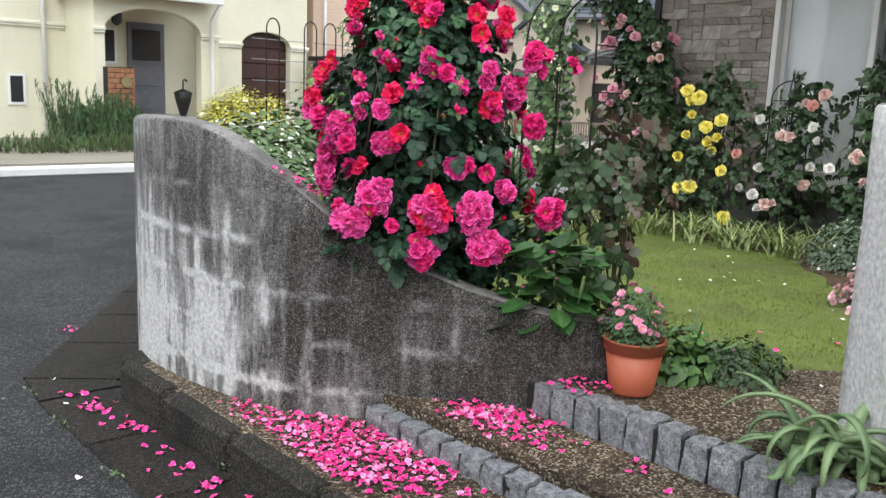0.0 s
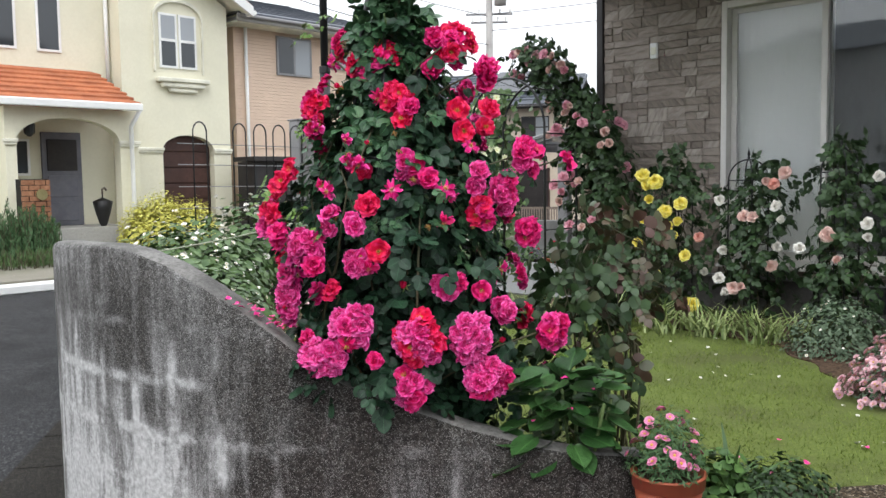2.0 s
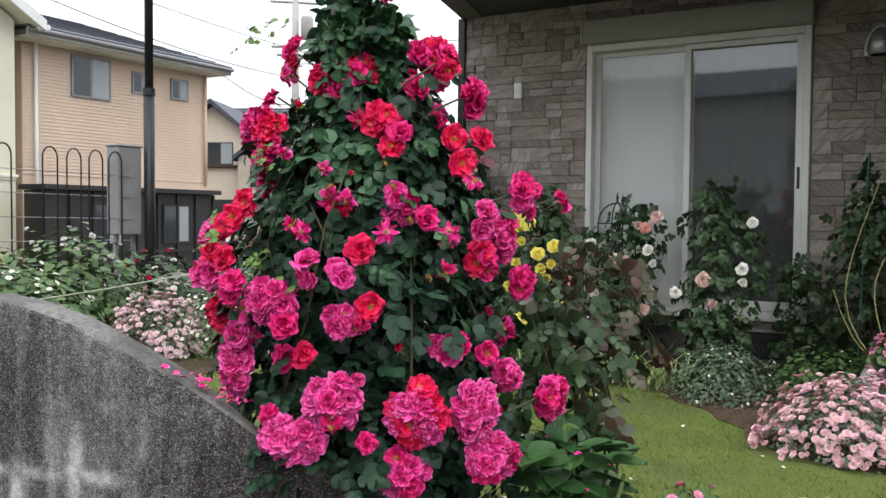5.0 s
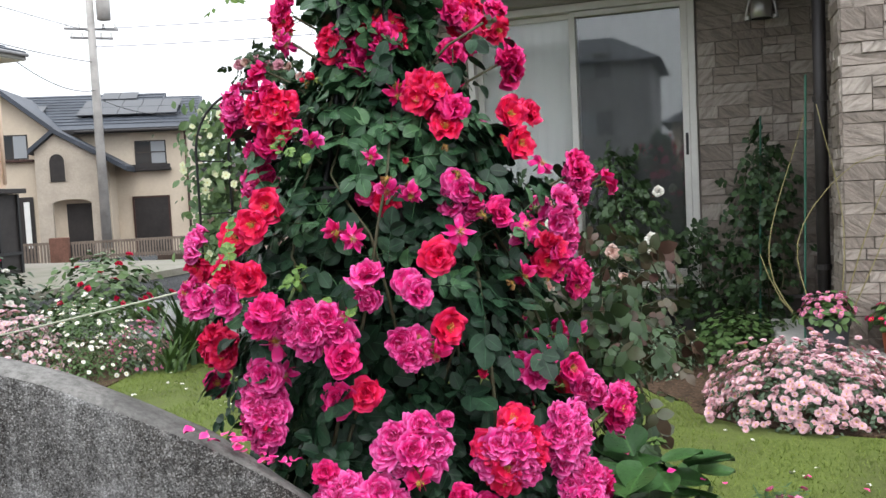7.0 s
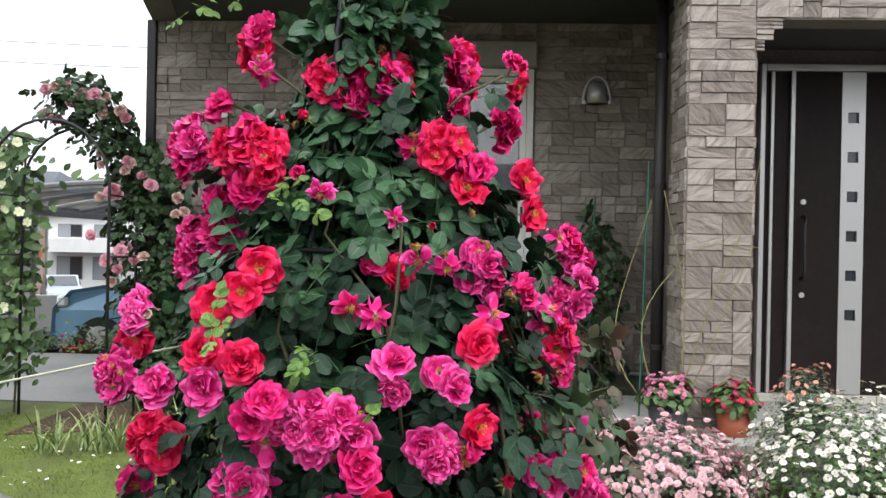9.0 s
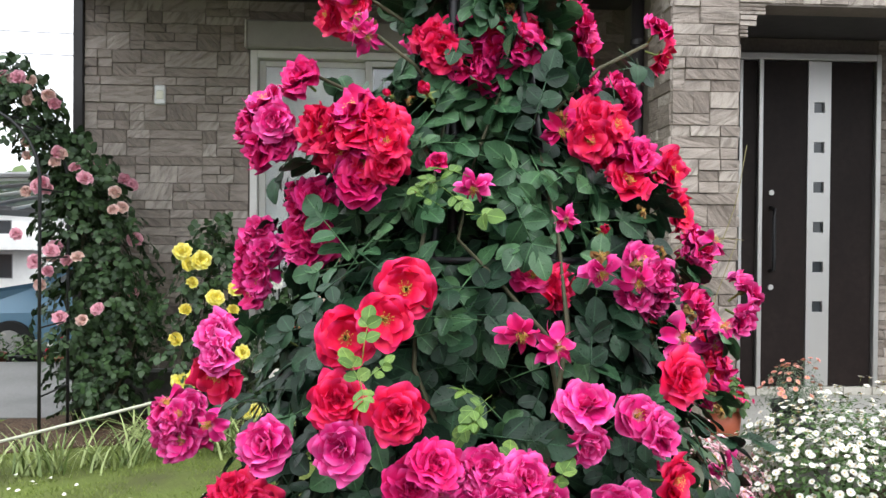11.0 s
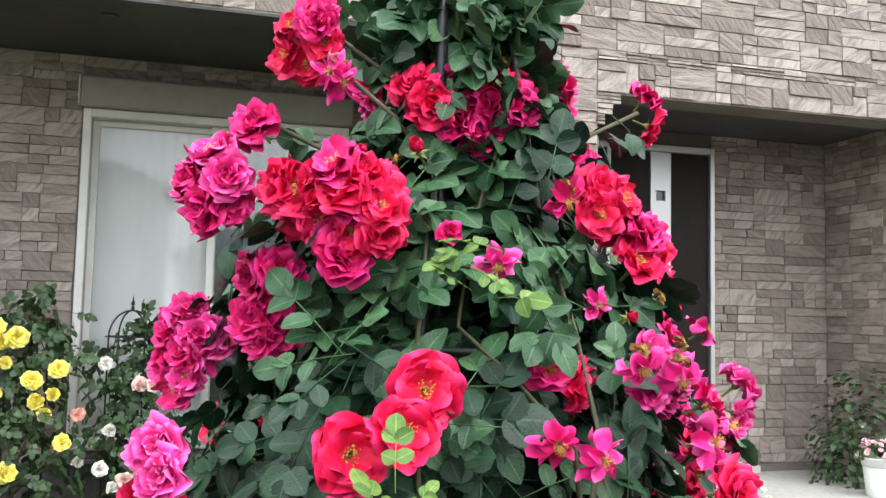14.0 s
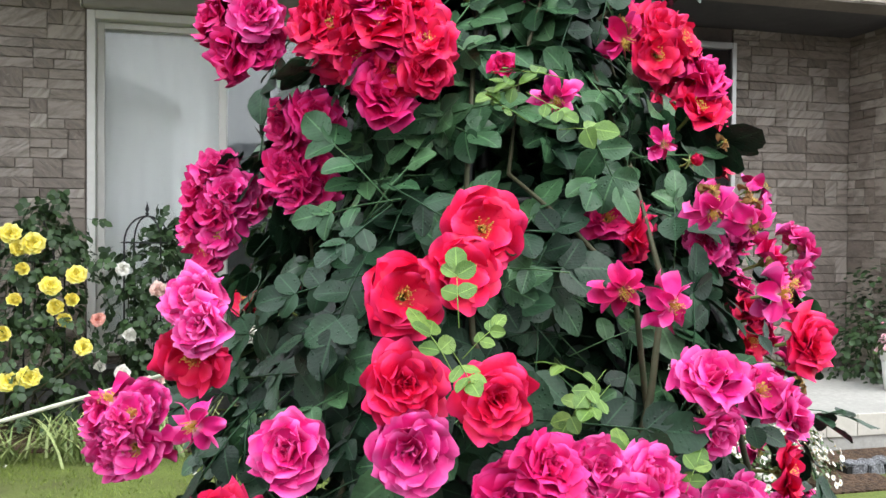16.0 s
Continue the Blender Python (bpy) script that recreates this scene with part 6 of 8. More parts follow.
def rose_bush(name, label, c, shape, n, leaf_material, heads, seed, canes=6, leaf=0):
    """shape: rows of (z, half width in x, half width in y, dx, dy); heads: rows of (colour, x, y, z)."""
    rr = random.Random(seed)
    t = thing(name, label, "rose bush", at=c)
    zs = [s[0] for s in shape]
    col = lambda z, k: float(np.interp(z, zs, [s[k] for s in shape]))
    poses = []
    for _ in range(n):
        z, a = rr.uniform(zs[0], zs[-1]), rr.uniform(0, 6.3)
        k = math.sqrt(rr.random()) * (1 + 0.3 * noise.noise(Vector((2 * math.cos(a), 2 * math.sin(a), z * 5 + seed))))
        at = Vector((c[0] + col(z, 3) + col(z, 1) * k * math.cos(a), c[1] + col(z, 4) + col(z, 2) * k * math.sin(a), c[2] + z))
        nn = Vector((math.cos(a), math.sin(a), 0.6)) + 0.6 * Vector((rr.uniform(-1, 1), rr.uniform(-1, 1), rr.uniform(-1, 1)))
        poses.append(facing(at, nn.normalized(), rr.uniform(0, 6.3), rr.uniform(0.8, 1.3)))
    part("foliage", scatter(ROSE_LEAF_S[leaf], poses), leaf_material, t, "", True)["kind"] = "stuff"
    for i in range(canes):
        pts = [(c[0] + rr.uniform(-0.04, 0.04), c[1] + rr.uniform(-0.04, 0.04), c[2] - 0.01)]
        for z in np.linspace(zs[0] if zs[0] > 0.1 else 0.15, zs[-1] * rr.uniform(0.8, 1.0), 4):
            pts.append((c[0] + col(z, 3) + rr.uniform(-0.7, 0.7) * col(z, 1), c[1] + col(z, 4) + rr.uniform(-0.7, 0.7) * col(z, 2), c[2] + z))
        part("cane", Geo().tube(curve_points(pts, 0.15), 0.006, 5, 0, 0.002), CANE, t, "", True)
    for colour, x, y, z in heads:
        nn = Vector((-1, rr.uniform(-0.5, 0.3), 0.45 + rr.uniform(-0.3, 0.3))).normalized()
        place("bloom", rr.choice(RB[colour]), t, facing((x, y, z), nn, rr.uniform(0, 6.3), rr.uniform(0.85, 1.1)))
    return t


def trellis_obelisk(c, radius, height, label):
    o = thing("plant_obelisk", label, "obelisk", "obelisks before the window", at=(*c, 0))
    for i in range(4):
        a = i * math.pi / 2 + 0.6
        p = [(c[0] + radius * math.cos(a), c[1] + radius * math.sin(a), -0.02), (c[0] + radius * math.cos(a), c[1] + radius * math.sin(a), height - 0.22)]
        p += [(c[0] + radius * math.cos(t) * math.cos(a), c[1] + radius * math.cos(t) * math.sin(a), height - 0.22 + 0.16 * math.sin(t)) for t in np.linspace(0.2, math.pi / 2, 6)]
        part("leg", Geo().tube(p, 0.0055, 6), BLACKIRON, o, "", True)
    part("finial", Geo().turned(c[0], c[1], [(0.006, height - 0.06), (0.012, height - 0.045), (0.005, height - 0.035), (0.013, height - 0.02), (0.006, height), (0.001, height + 0.03)], 10), BLACKIRON, o, "", True)
    for z in (0.25, 0.6, height - 0.22):
        part("hoop", Geo().tube([(c[0] + radius * math.cos(t), c[1] + radius * math.sin(t), z) for t in np.linspace(0, 2 * math.pi, 21)], 0.004, 6), BLACKIRON, o, "", True)


trellis_obelisk((6.84, 3.74), 0.15, 1.31, "black iron plant obelisk with a spear finial before the window")
trellis_obelisk((6.55, 2.95), 0.13, 1.36, "black iron plant obelisk buried in a rose")
trellis_obelisk((6.75, 4.30), 0.12, 1.20, "black iron plant obelisk behind the yellow rose")
rose_bush("yellow_rose_bush", "yellow rose bush against the stone wall", (6.62, 4.28, 0), [(0.05, 0.15, 0.25, 0, 0), (0.5, 0.28, 0.38, 0, 0), (0.9, 0.25, 0.36, 0, 0), (1.28, 0.08, 0.14, 0, -0.05)], 330, LEAF_DARK,
          [("yellow", 6.40, y, z) for y, z in ((4.41, 1.14), (4.37, 1.06), (4.35, 0.95), (4.30, 1.09), (4.21, 0.86), (4.08, 0.92), (4.39, 0.78), (4.18, 0.74), (4.10, 0.78), (4.14, 0.67), (4.04, 0.52), (4.42, 0.34), (4.32, 0.36), (3.98, 0.15), (4.45, 0.60))], 71)
rose_bush("blush_rose_bush", "blush and white rose on an iron obelisk", (6.82, 3.68, 0), [(0.1, 0.15, 0.2, 0, 0), (0.5, 0.26, 0.34, 0, 0), (0.95, 0.22, 0.32, 0, 0), (1.18, 0.08, 0.2, 0, -0.1)], 330, LEAF_DARK,
          [("blush", 6.60, 3.36, 1.14), ("salmon", 6.60, 3.44, 1.06), ("blush", 6.6, 3.50, 1.08), ("blush", 6.6, 3.66, 0.82), ("blush", 6.58, 3.59, 0.82), ("white", 6.6, 3.86, 0.94), ("white", 6.6, 3.42, 0.90), ("white", 6.6, 3.38, 0.80), ("white", 6.6, 3.86, 0.34), ("white", 6.58, 3.82, 0.56), ("blush", 6.58, 3.44, 0.46), ("white", 6.55, 3.78, 0.24), ("blush", 6.55, 3.72, 0.28), ("blush", 6.55, 3.66, 0.29), ("salmon", 6.5, 3.98, 0.66), ("white", 6.58, 3.40, 0.60), ("white", 6.6, 3.98, 0.38)], 72)
rose_bush("white_rose_bush", "dark-leaved rose with a few white blooms on an obelisk", (6.55, 2.92, 0), [(0.05, 0.16, 0.2, 0, 0), (0.5, 0.24, 0.30, 0, 0), (0.95, 0.22, 0.30, 0, -0.05), (1.34, 0.07, 0.12, 0, 0.02)], 420, LEAF_DARK,
          [("white", 6.31, 2.69, 0.80), ("white", 6.31, 2.69, 0.71), ("white", 6.35, 2.64, 1.11), ("blush", 6.32, 2.95, 0.72), ("blush", 6.32, 2.88, 0.55), ("white", 6.33, 3.14, 0.62)], 73)
rose_bush("stake_rose_bush", "staked green rose without blooms against the stone wall", (6.85, 1.98, 0), [(0.05, 0.12, 0.2, 0, 0), (0.4, 0.2, 0.34, 0, 0.1), (0.8, 0.18, 0.24, 0, 0.0), (1.2, 0.14, 0.2, 0, -0.02), (1.4, 0.05, 0.08, 0, 0)], 330, LEAF_DARK, [], 74)
rose_bush("sill_shrub", "small dark shrub below the window corner", (6.9, 2.42, 0), [(0.2, 0.12, 0.1, 0, 0), (0.6, 0.12, 0.2, 0, 0), (0.8, 0.1, 0.16, 0, 0)], 110, LEAF_DARK, [], 75, 3)
rose_bush("bronze_rose_bush", "sparse rose bush with bronze and dark green leaves", (3.06, 2.50, 0), [(0.50, 0.10, 0.10, 0.02, 0.03), (0.62, 0.18, 0.19, 0, 0.03), (0.80, 0.22, 0.24, 0, 0.03), (0.98, 0.12, 0.16, 0, 0.04)], 66, LEAF_BROWN,
          [], 76, 7)
rose_bush("dark_rose_bush", "green rose bush behind the bronze one", (2.98, 2.64, 0), [(0.10, 0.14, 0.12, 0, 0), (0.35, 0.22, 0.20, -0.02, 0), (0.65, 0.22, 0.22, -0.03, 0), (0.85, 0.14, 0.16, -0.02, 0)], 230, LEAF_DARK, [], 77, 5)

# pink climbing rose on the garden arch
arch = thing("garden_arch", "black iron garden arch overgrown with roses", "arch", at=(6.65, 5.55, 0))
for x in (6.10, 6.55):
    p = [(x, 5.15, -0.02), (x, 5.15, 1.55)] + [(x, 5.555 - 0.405 * math.cos(t), 1.55 + 0.43 * math.sin(t)) for t in np.linspace(0.1, math.pi - 0.1, 15)] + [(x, 5.96, 1.55), (x, 5.96, -0.02)]
    part("hoop", Geo().tube(p, 0.010, 8), BLACKIRON, arch, "", True)
for y, z in ((5.15, 0.3), (5.15, 0.7), (5.15, 1.1), (5.15, 1.5), (5.96, 0.3), (5.96, 0.7), (5.96, 1.1), (5.96, 1.5), (5.555, 1.98), (5.3, 1.88), (5.81, 1.88)):
    part("rung", Geo().tube([(6.10, y, z), (6.55, y, z)], 0.006, 6), BLACKIRON, arch)
rr = random.Random(90)
heads = [("rose", x, y, z) for x, y, z in ((6.95, 5.09, 1.70), (6.90, 5.05, 1.66), (6.80, 4.83, 1.57), (6.80, 4.88, 1.60), (6.80, 4.81, 1.21), (6.72, 4.80, 0.87), (6.57, 5.49, 2.22), (6.55, 5.46, 2.17), (6.6, 5.42, 2.12), (6.42, 5.26, 1.555), (6.44, 5.29, 1.53), (6.58, 5.25, 1.72), (6.78, 5.15, 1.66))]
heads += [("rose", 6.46, y, z) for y, z in ((5.76, 2.06), (5.68, 2.02), (5.58, 2.14), (5.51, 2.20), (5.47, 2.18), (5.34, 2.18), (5.36, 2.06), (5.62, 2.26), (5.70, 2.24), (5.24, 2.09), (5.20, 2.04), (5.42, 2.20), (5.76, 2.23), (5.20, 1.68), (5.36, 1.80), (5.25, 1.52), (5.37, 1.50), (5.43, 1.24), (5.22, 1.14), (5.06, 1.10), (5.18, 1.74), (5.08, 1.65), (5.32, 1.07), (5.02, 1.59), (5.24, 1.01), (5.36, 1.72))]
heads += [("rose", rr.uniform(6.45, 6.6), rr.uniform(4.8, 5.35), rr.uniform(0.7, 1.75)) for _ in range(12)]
rose_bush("pink_climbing_rose", "pink climbing rose covering the garden arch", (6.78, 5.05, 0), [(0.1, 0.2, 0.22, 0, 0), (0.5, 0.26, 0.40, 0, -0.06), (0.9, 0.27, 0.38, 0, -0.04), (1.4, 0.24, 0.30, -0.02, 0.05), (1.7, 0.20, 0.20, -0.1, 0.12), (1.92, 0.18, 0.20, -0.15, 0.32), (2.05, 0.18, 0.30, -0.2, 0.46), (2.2, 0.16, 0.28, -0.22, 0.52), (2.28, 0.08, 0.16, -0.22, 0.56)], 1450, LEAF_DARK, heads, 78, 9)
star = [daisy(P_LILY, 80, 6, 0.036, 0.011), daisy(P_LILY, 81, 6, 0.033, 0.012)]
climber = thing("white_clematis", "leafy climber with pale star flowers on the arch's far leg", "climber", at=(6.6, 6.02, 0))
poses = [facing((6.62 + rr.gauss(0, 0.12), 6.13 + rr.gauss(0, 0.11), rr.uniform(0.2, 1.95)), (-1, rr.uniform(-0.8, 0.8), rr.uniform(-0.2, 0.9)), rr.uniform(0, 6.3), rr.uniform(1.0, 2.3)) for _ in range(1300)]
part("foliage", scatter(ROUND_LEAF, poses), LEAF_VARIEGATED, climber, "", True)["kind"] = "stuff"
part("stem", Geo().tube([(6.6, 6.02, -0.01), (6.63, 6.0, 0.9), (6.6, 5.97, 1.8)], 0.008, 6), CANE, climber)
for i in range(26):
    place("flower", star[i % 2], climber, facing((6.42 + rr.gauss(0, 0.05), 6.12 + rr.gauss(0, 0.12), rr.uniform(0.45, 1.9)), (-1, rr.uniform(-0.9, 0.3), rr.uniform(-0.3, 0.6)), rr.uniform(0, 6.3), rr.uniform(0.8, 1.3)))


# ---- strap-leaved plants ----
def strap_clump(name, label, spots, n, L, W, material, seed, spread=0.35, category="plant"):
    rr = random.Random(seed)
    t = thing(name, label, category, at=(*spots[0], 0))
    for cx, cy in spots:
        for _ in range(n):
            a, l = rr.uniform(0, 6.3), L * rr.uniform(0.6, 1.15)
            reach_, g = spread * rr.uniform(0.4, 1.2), Geo()
            d, s = Vector((math.cos(a), math.sin(a), 0)), Vector((-math.sin(a), math.cos(a), 0))
            c = Vector((cx + rr.gauss(0, 0.05), cy + rr.gauss(0, 0.05), -0.01))
            loops = []
            for i in range(5):
                u = i / 4
                p = c + d * (l * reach_ * 1.6 * u ** 1.3) + Vector((0, 0, l * (u - 0.42 * reach_ * 2 * u * u)))
                w = W * (1 - 0.85 * u ** 2)
                loops.append([p - s * w, p + s * w])
            g.ring(loops, 0, False, False)
            part("leaf", g, material, t, "", True)
    return t


rr = random.Random(14)
for i in range(17):
    y = 2.95 + i * 0.105
    strap_clump("liriope", "clump of yellow-green striped grassy leaves edging the bed", [(6.12 + 0.17 * math.sin(i * 1.7), y)], 26, 0.31, 0.0075, LEAF_STRAP, 200 + i, 0.62)
for i in range(5):
    strap_clump("liriope", "clump of yellow-green striped grassy leaves edging the bed", [(5.75 - 0.06 * i, 4.55 + i * 0.16)], 24, 0.34, 0.007, LEAF_STRAP, 230 + i, 0.5)
strap_clump("agapanthus", "arching green strap leaves beside the flower pot", [(2.93, 2.14), (3.02, 2.06)], 12, 0.30, 0.012, LEAF_HERB, 250, 0.45)
mound("leafy_groundplant", "leafy light-green plant beside the flower pot", (3.00, 2.12, -0.01), 0.15, 0.16, 0.22, ROUND_LEAF, LEAF_HERB, 300, DAISY_H, 2, 39, (0.4, 0.5), 0.1, 0.6)
strap_clump("iris", "tall upright green strap leaves by the arch", [(6.10, 6.02), (6.25, 6.2), (5.98, 6.12)], 24, 0.62, 0.022, LEAF_IRIS, 251, 0.4)
strap_clump("daylily", "arching strap leaves in the side border", [(5.75, 6.05)], 26, 0.5, 0.013, LEAF_MID, 252, 0.5)
mound("ground_cover", "low dark-green ground cover beside the path", (3.20, 1.98, -0.01), 0.25, 0.20, 0.15, SMALL_LEAF, LEAF_DARK, 1100, DAISY_H, 3, 38, (0.6, 0.8))

# hydrangea at the wall's low end
hyd = thing("hydrangea", "broad-leaved young hydrangea with a green bud by the wall", "hydrangea", at=(2.62, 2.42, 0))
rr = random.Random(55)


def broad_leaf(L, W):
    v, f = [], []
    n, mcols = 8, 6
    for i in range(n + 1):
        u = i / n
        w = W * max(0.02, math.sin(math.pi * (0.04 + 0.96 * u) ** 0.85)) ** 0.8
        for j in range(mcols + 1):
            t = 2 * j / mcols - 1
            rib = 0.012 * L * math.cos((u * 7 - abs(t) * 1.8) * 2 * math.pi)
            v.append((t * w, u * L, 0.22 * W * abs(t) - 0.12 * L * u * u + rib * abs(t)))
    for i in range(n):
        for j in range(mcols):
            q = i * (mcols + 1) + j
            f.append((q, q + 1, q + mcols + 2, q + mcols + 1))
    g = Geo().add(v, f)
    g.luv = [(j / mcols, i / n) for i in range(n + 1) for j in range(mcols + 1)]
    return g


BROAD = [broad_leaf(0.112, 0.050).mesh("leaf", LEAF_HOSTA, True), broad_leaf(0.126, 0.056).mesh("leaf", LEAF_HOSTA, True)]
for i in range(5):
    a = rr.uniform(0, 6.3)
    part("stem", Geo().tube([(2.62, 2.42, -0.01), (2.60 + 0.07 * math.cos(a), 2.40 + 0.07 * math.sin(a), 0.22), (2.56 + 0.12 * math.cos(a), 2.38 + 0.12 * math.sin(a), 0.42)], 0.006, 6), STEM, hyd, "", True)
for i in range(66):
    a, z = rr.uniform(0, 6.3), rr.uniform(0.22, 0.50)
    q = rr.uniform(0.03, 0.15) * (1.35 - z)
    at = (2.56 + q * math.cos(a), 2.42 + q * math.sin(a), z)
    tip = 0.25 - (0.50 - z) * 2.2 + rr.uniform(-0.4, 0.3)
    m = Matrix.Translation(at) @ Matrix.Rotation(a - math.pi / 2, 4, "Z") @ Matrix.Rotation(tip, 4, "X") @ Matrix.Rotation(rr.uniform(-0.35, 0.35), 4, "Y") @ Matrix.Scale(rr.uniform(0.7, 1.1), 4)
    place("leaf", rr.choice(BROAD), hyd, m)
g = Geo()
for i in range(30):
    a, e = rr.uniform(0, 6.3), rr.uniform(0, 1)
    p = Vector((2.52 + 0.022 * math.cos(a) * math.sqrt(e), 2.40 + 0.022 * math.sin(a) * math.sqrt(e), 0.555 + 0.012 * (1 - e)))
    g.add([p + Vector(o) * 0.006 for o in ((1, 0, 0), (-0.5, 0.9, 0), (-0.5, -0.9, 0), (0, 0, 1))], [(0, 1, 3), (1, 2, 3), (2, 0, 3), (2, 1, 0)])
part("bud", g, LEAF_YOUNG, hyd, "pale green flower bud")


# ---- pots ----
def flower_pot(name, c, r0, h, material, label, taper=0.72, n=28):
    t = thing(name, label, "flower pot", at=c)
    x, y, z = c
    prof = [(0.001, z), (r0 * taper * 0.97, z), (r0 * taper, z + 0.006), (r0 * 0.93, z + h * 0.78), (r0 * 0.93, z + h * 0.78), (r0 * 0.985, z + h * 0.785), (r0 * 0.995, z + h * 0.96), (r0 * 1.03, z + h * 0.965), (r0 * 1.03, z + h * 0.995), (r0, z + h), (r0 * 0.95, z + h), (r0 * 0.93, z + h * 0.86)]
    part("pot", Geo().turned(x, y, prof, n), material, t, "", True)
    part("soil", Geo().turned(x, y, [(r0 * 0.935, z + h * 0.87), (0.001, z + h * 0.9)], 18), SOIL, t)
    return t


flower_pot("flower_pot", (2.685, 2.11, 0.0), 0.114, 0.205, TERRACOTTA, "terracotta-coloured plastic flower pot on the gravel")
mound("marguerite", "pink marguerite daisies growing in the terracotta pot", (2.685, 2.11, 0.205), 0.125, 0.125, 0.20, FINE_LEAF, LEAF_ROSEMARY, 2300, DAISY_H, 38, 61, (1.0, 1.5), 0.2, 0.6)
flower_pot("dark_planter", (5.48, 1.72, 0.208), 0.12, 0.20, DARKPOT, "charcoal planter standing by the porch column", 0.8)
mound("pink_geranium", "bright pink geranium in the charcoal planter", (5.48, 1.72, 0.38), 0.14, 0.15, 0.15, ROUND_LEAF, LEAF_MID, 260, DAISY_H, 90, 62, (1.1, 1.5), 0.3)
flower_pot("orange_pot", (5.48, 1.36, 0.208), 0.105, 0.17, TERRACOTTA, "orange plastic pot by the porch column", 0.8)
mound("red_geranium", "deep red-pink geranium in the orange pot", (5.48, 1.36, 0.35), 0.14, 0.15, 0.15, ROUND_LEAF, LEAF_MID, 300, [daisy(P_CRIMSON, 8, 8, 0.014, 0.006, 2), daisy(P_RED, 9, 8, 0.013, 0.006, 2)], 60, 63, (1.0, 1.4), 0.2)
flower_pot("black_pot", (5.42, 1.00, 0.208), 0.12, 0.18, DARKPOT, "black pot on the porch slab", 0.8)
mound("coral_marguerite", "coral-pink marguerite in the black pot", (5.42, 1.00, 0.36), 0.17, 0.17, 0.24, FINE_LEAF, LEAF_GREY, 1500, [daisy(P_SALMON, 10, 10, 0.013, 0.005, 2)], 44, 64, (1.0, 1.4), 0.25)
flower_pot("white_pot", (5.75, -0.75, 0.208), 0.11, 0.24, WHITE, "tall white pot on the porch slab", 0.75)
mound("pink_petunia", "pink petunias in the white pot", (5.75, -0.75, 0.43), 0.13, 0.13, 0.13, ROUND_LEAF, LEAF_MID, 120, DAISY_P, 40, 65, (1.0, 1.3), 0.2)
mound("porch_shrub", "small-leaved green shrub at the porch's end", (6.15, -0.95, 0.2), 0.35, 0.35, 0.8, ROUND_LEAF, LEAF_DARK, 700, DAISY_H, 6, 66, (0.6, 0.8))

# aloe by the gate wall
aloe = thing("aloe", "spiky grey-green aloe with toothed arching leaves on the gravel", "aloe", at=(2.62, 1.33, 0))
rr = random.Random(77)
for i in range(38):
    a, L = rr.uniform(0, 6.3), rr.uniform(0.24, 0.46)
    d, s = Vector((math.cos(a), math.sin(a), 0)), Vector((-math.sin(a), math.cos(a), 0))
    c = Vector((2.62 + rr.gauss(0, 0.05), 1.33 + rr.gauss(0, 0.06), -0.02 + rr.uniform(0, 0.10)))
    g, loops, lean0, lean1, p, steps = Geo(), [], rr.uniform(10, 60), rr.uniform(110, 300), c, 15
    twist = rr.uniform(-0.5, 0.5)
    for k in range(steps + 1):
        u = k / steps
        th = math.radians(lean0 + (lean1 - lean0) * u ** 1.4)
        dd = (d + s * (twist * u)).normalized()
        if k:
            p = p + (dd * math.sin(th) + Vector((0, 0, math.cos(th)))) * (L / steps)
            p.z = max(p.z, 0.008)
        up = Vector((0, 0, 1)) * math.sin(th) - dd * math.cos(th)
        w = 0.025 * (1 - u) ** 0.7 + 0.001
        loops.append([p - s * w, p - s * (w * 0.5) - up * (w * 0.75), p + s * (w * 0.5) - up * (w * 0.75), p + s * w, p + up * (w * 0.05)])
        if 0 < k < steps:
            for q in (-1, 1):
                e = p + s * (w * q)
                g.add([e + dd * 0.004, e - dd * 0.004, e + s * (q * 0.008) + dd * 0.006], [(0, 1, 2)])
    g.ring(loops, 0, True, True)
    part("leaf", g, LEAF_ALOE, aloe, "", True)

# stakes and bare canes by the column
for x, y, h, name, m, lab in ((5.95, 1.80, 1.75, "green_stake", GREEN_STAKE, "thin green plastic garden stake"), (6.75, 2.02, 1.58, "green_stake", GREEN_STAKE, "thin green plastic garden stake")):
    s = thing(name, lab, "stake", "garden stakes", at=(x, y, 0))
    part("rod", Geo().tube([(x, y, -0.01), (x + 0.01, y - 0.04, h)], 0.007, 6), m, s)
bare = thing("bare_rose_canes", "bare yellow-green rose canes leaning on the column", "rose canes", at=(5.55, 1.66, 0.0))
for pts in ([(5.55, 1.70, 0.2), (5.5, 1.5, 0.9), (5.52, 1.30, 1.4), (5.55, 1.22, 1.75)], [(5.55, 1.68, 0.2), (5.55, 1.45, 0.75), (5.58, 1.25, 1.25)], [(5.56, 1.72, 0.2), (5.6, 1.85, 0.8), (5.6, 1.55, 1.22), (5.58, 1.22, 1.24)], [(5.56, 1.73, 0.2), (5.62, 2.0, 0.7), (5.65, 1.80, 1.5)], [(5.55, 1.7, 0.2), (5.5, 1.95, 0.5), (5.5, 2.05, 0.75)], [(5.56, 1.66, 0.2), (5.58, 1.62, 0.9), (5.6, 1.74, 1.55)]):
    part("cane", Geo().tube(curve_points(pts, 0.1), 0.0042, 6, 0, 0.002), BAMBOO, bare, "", True)

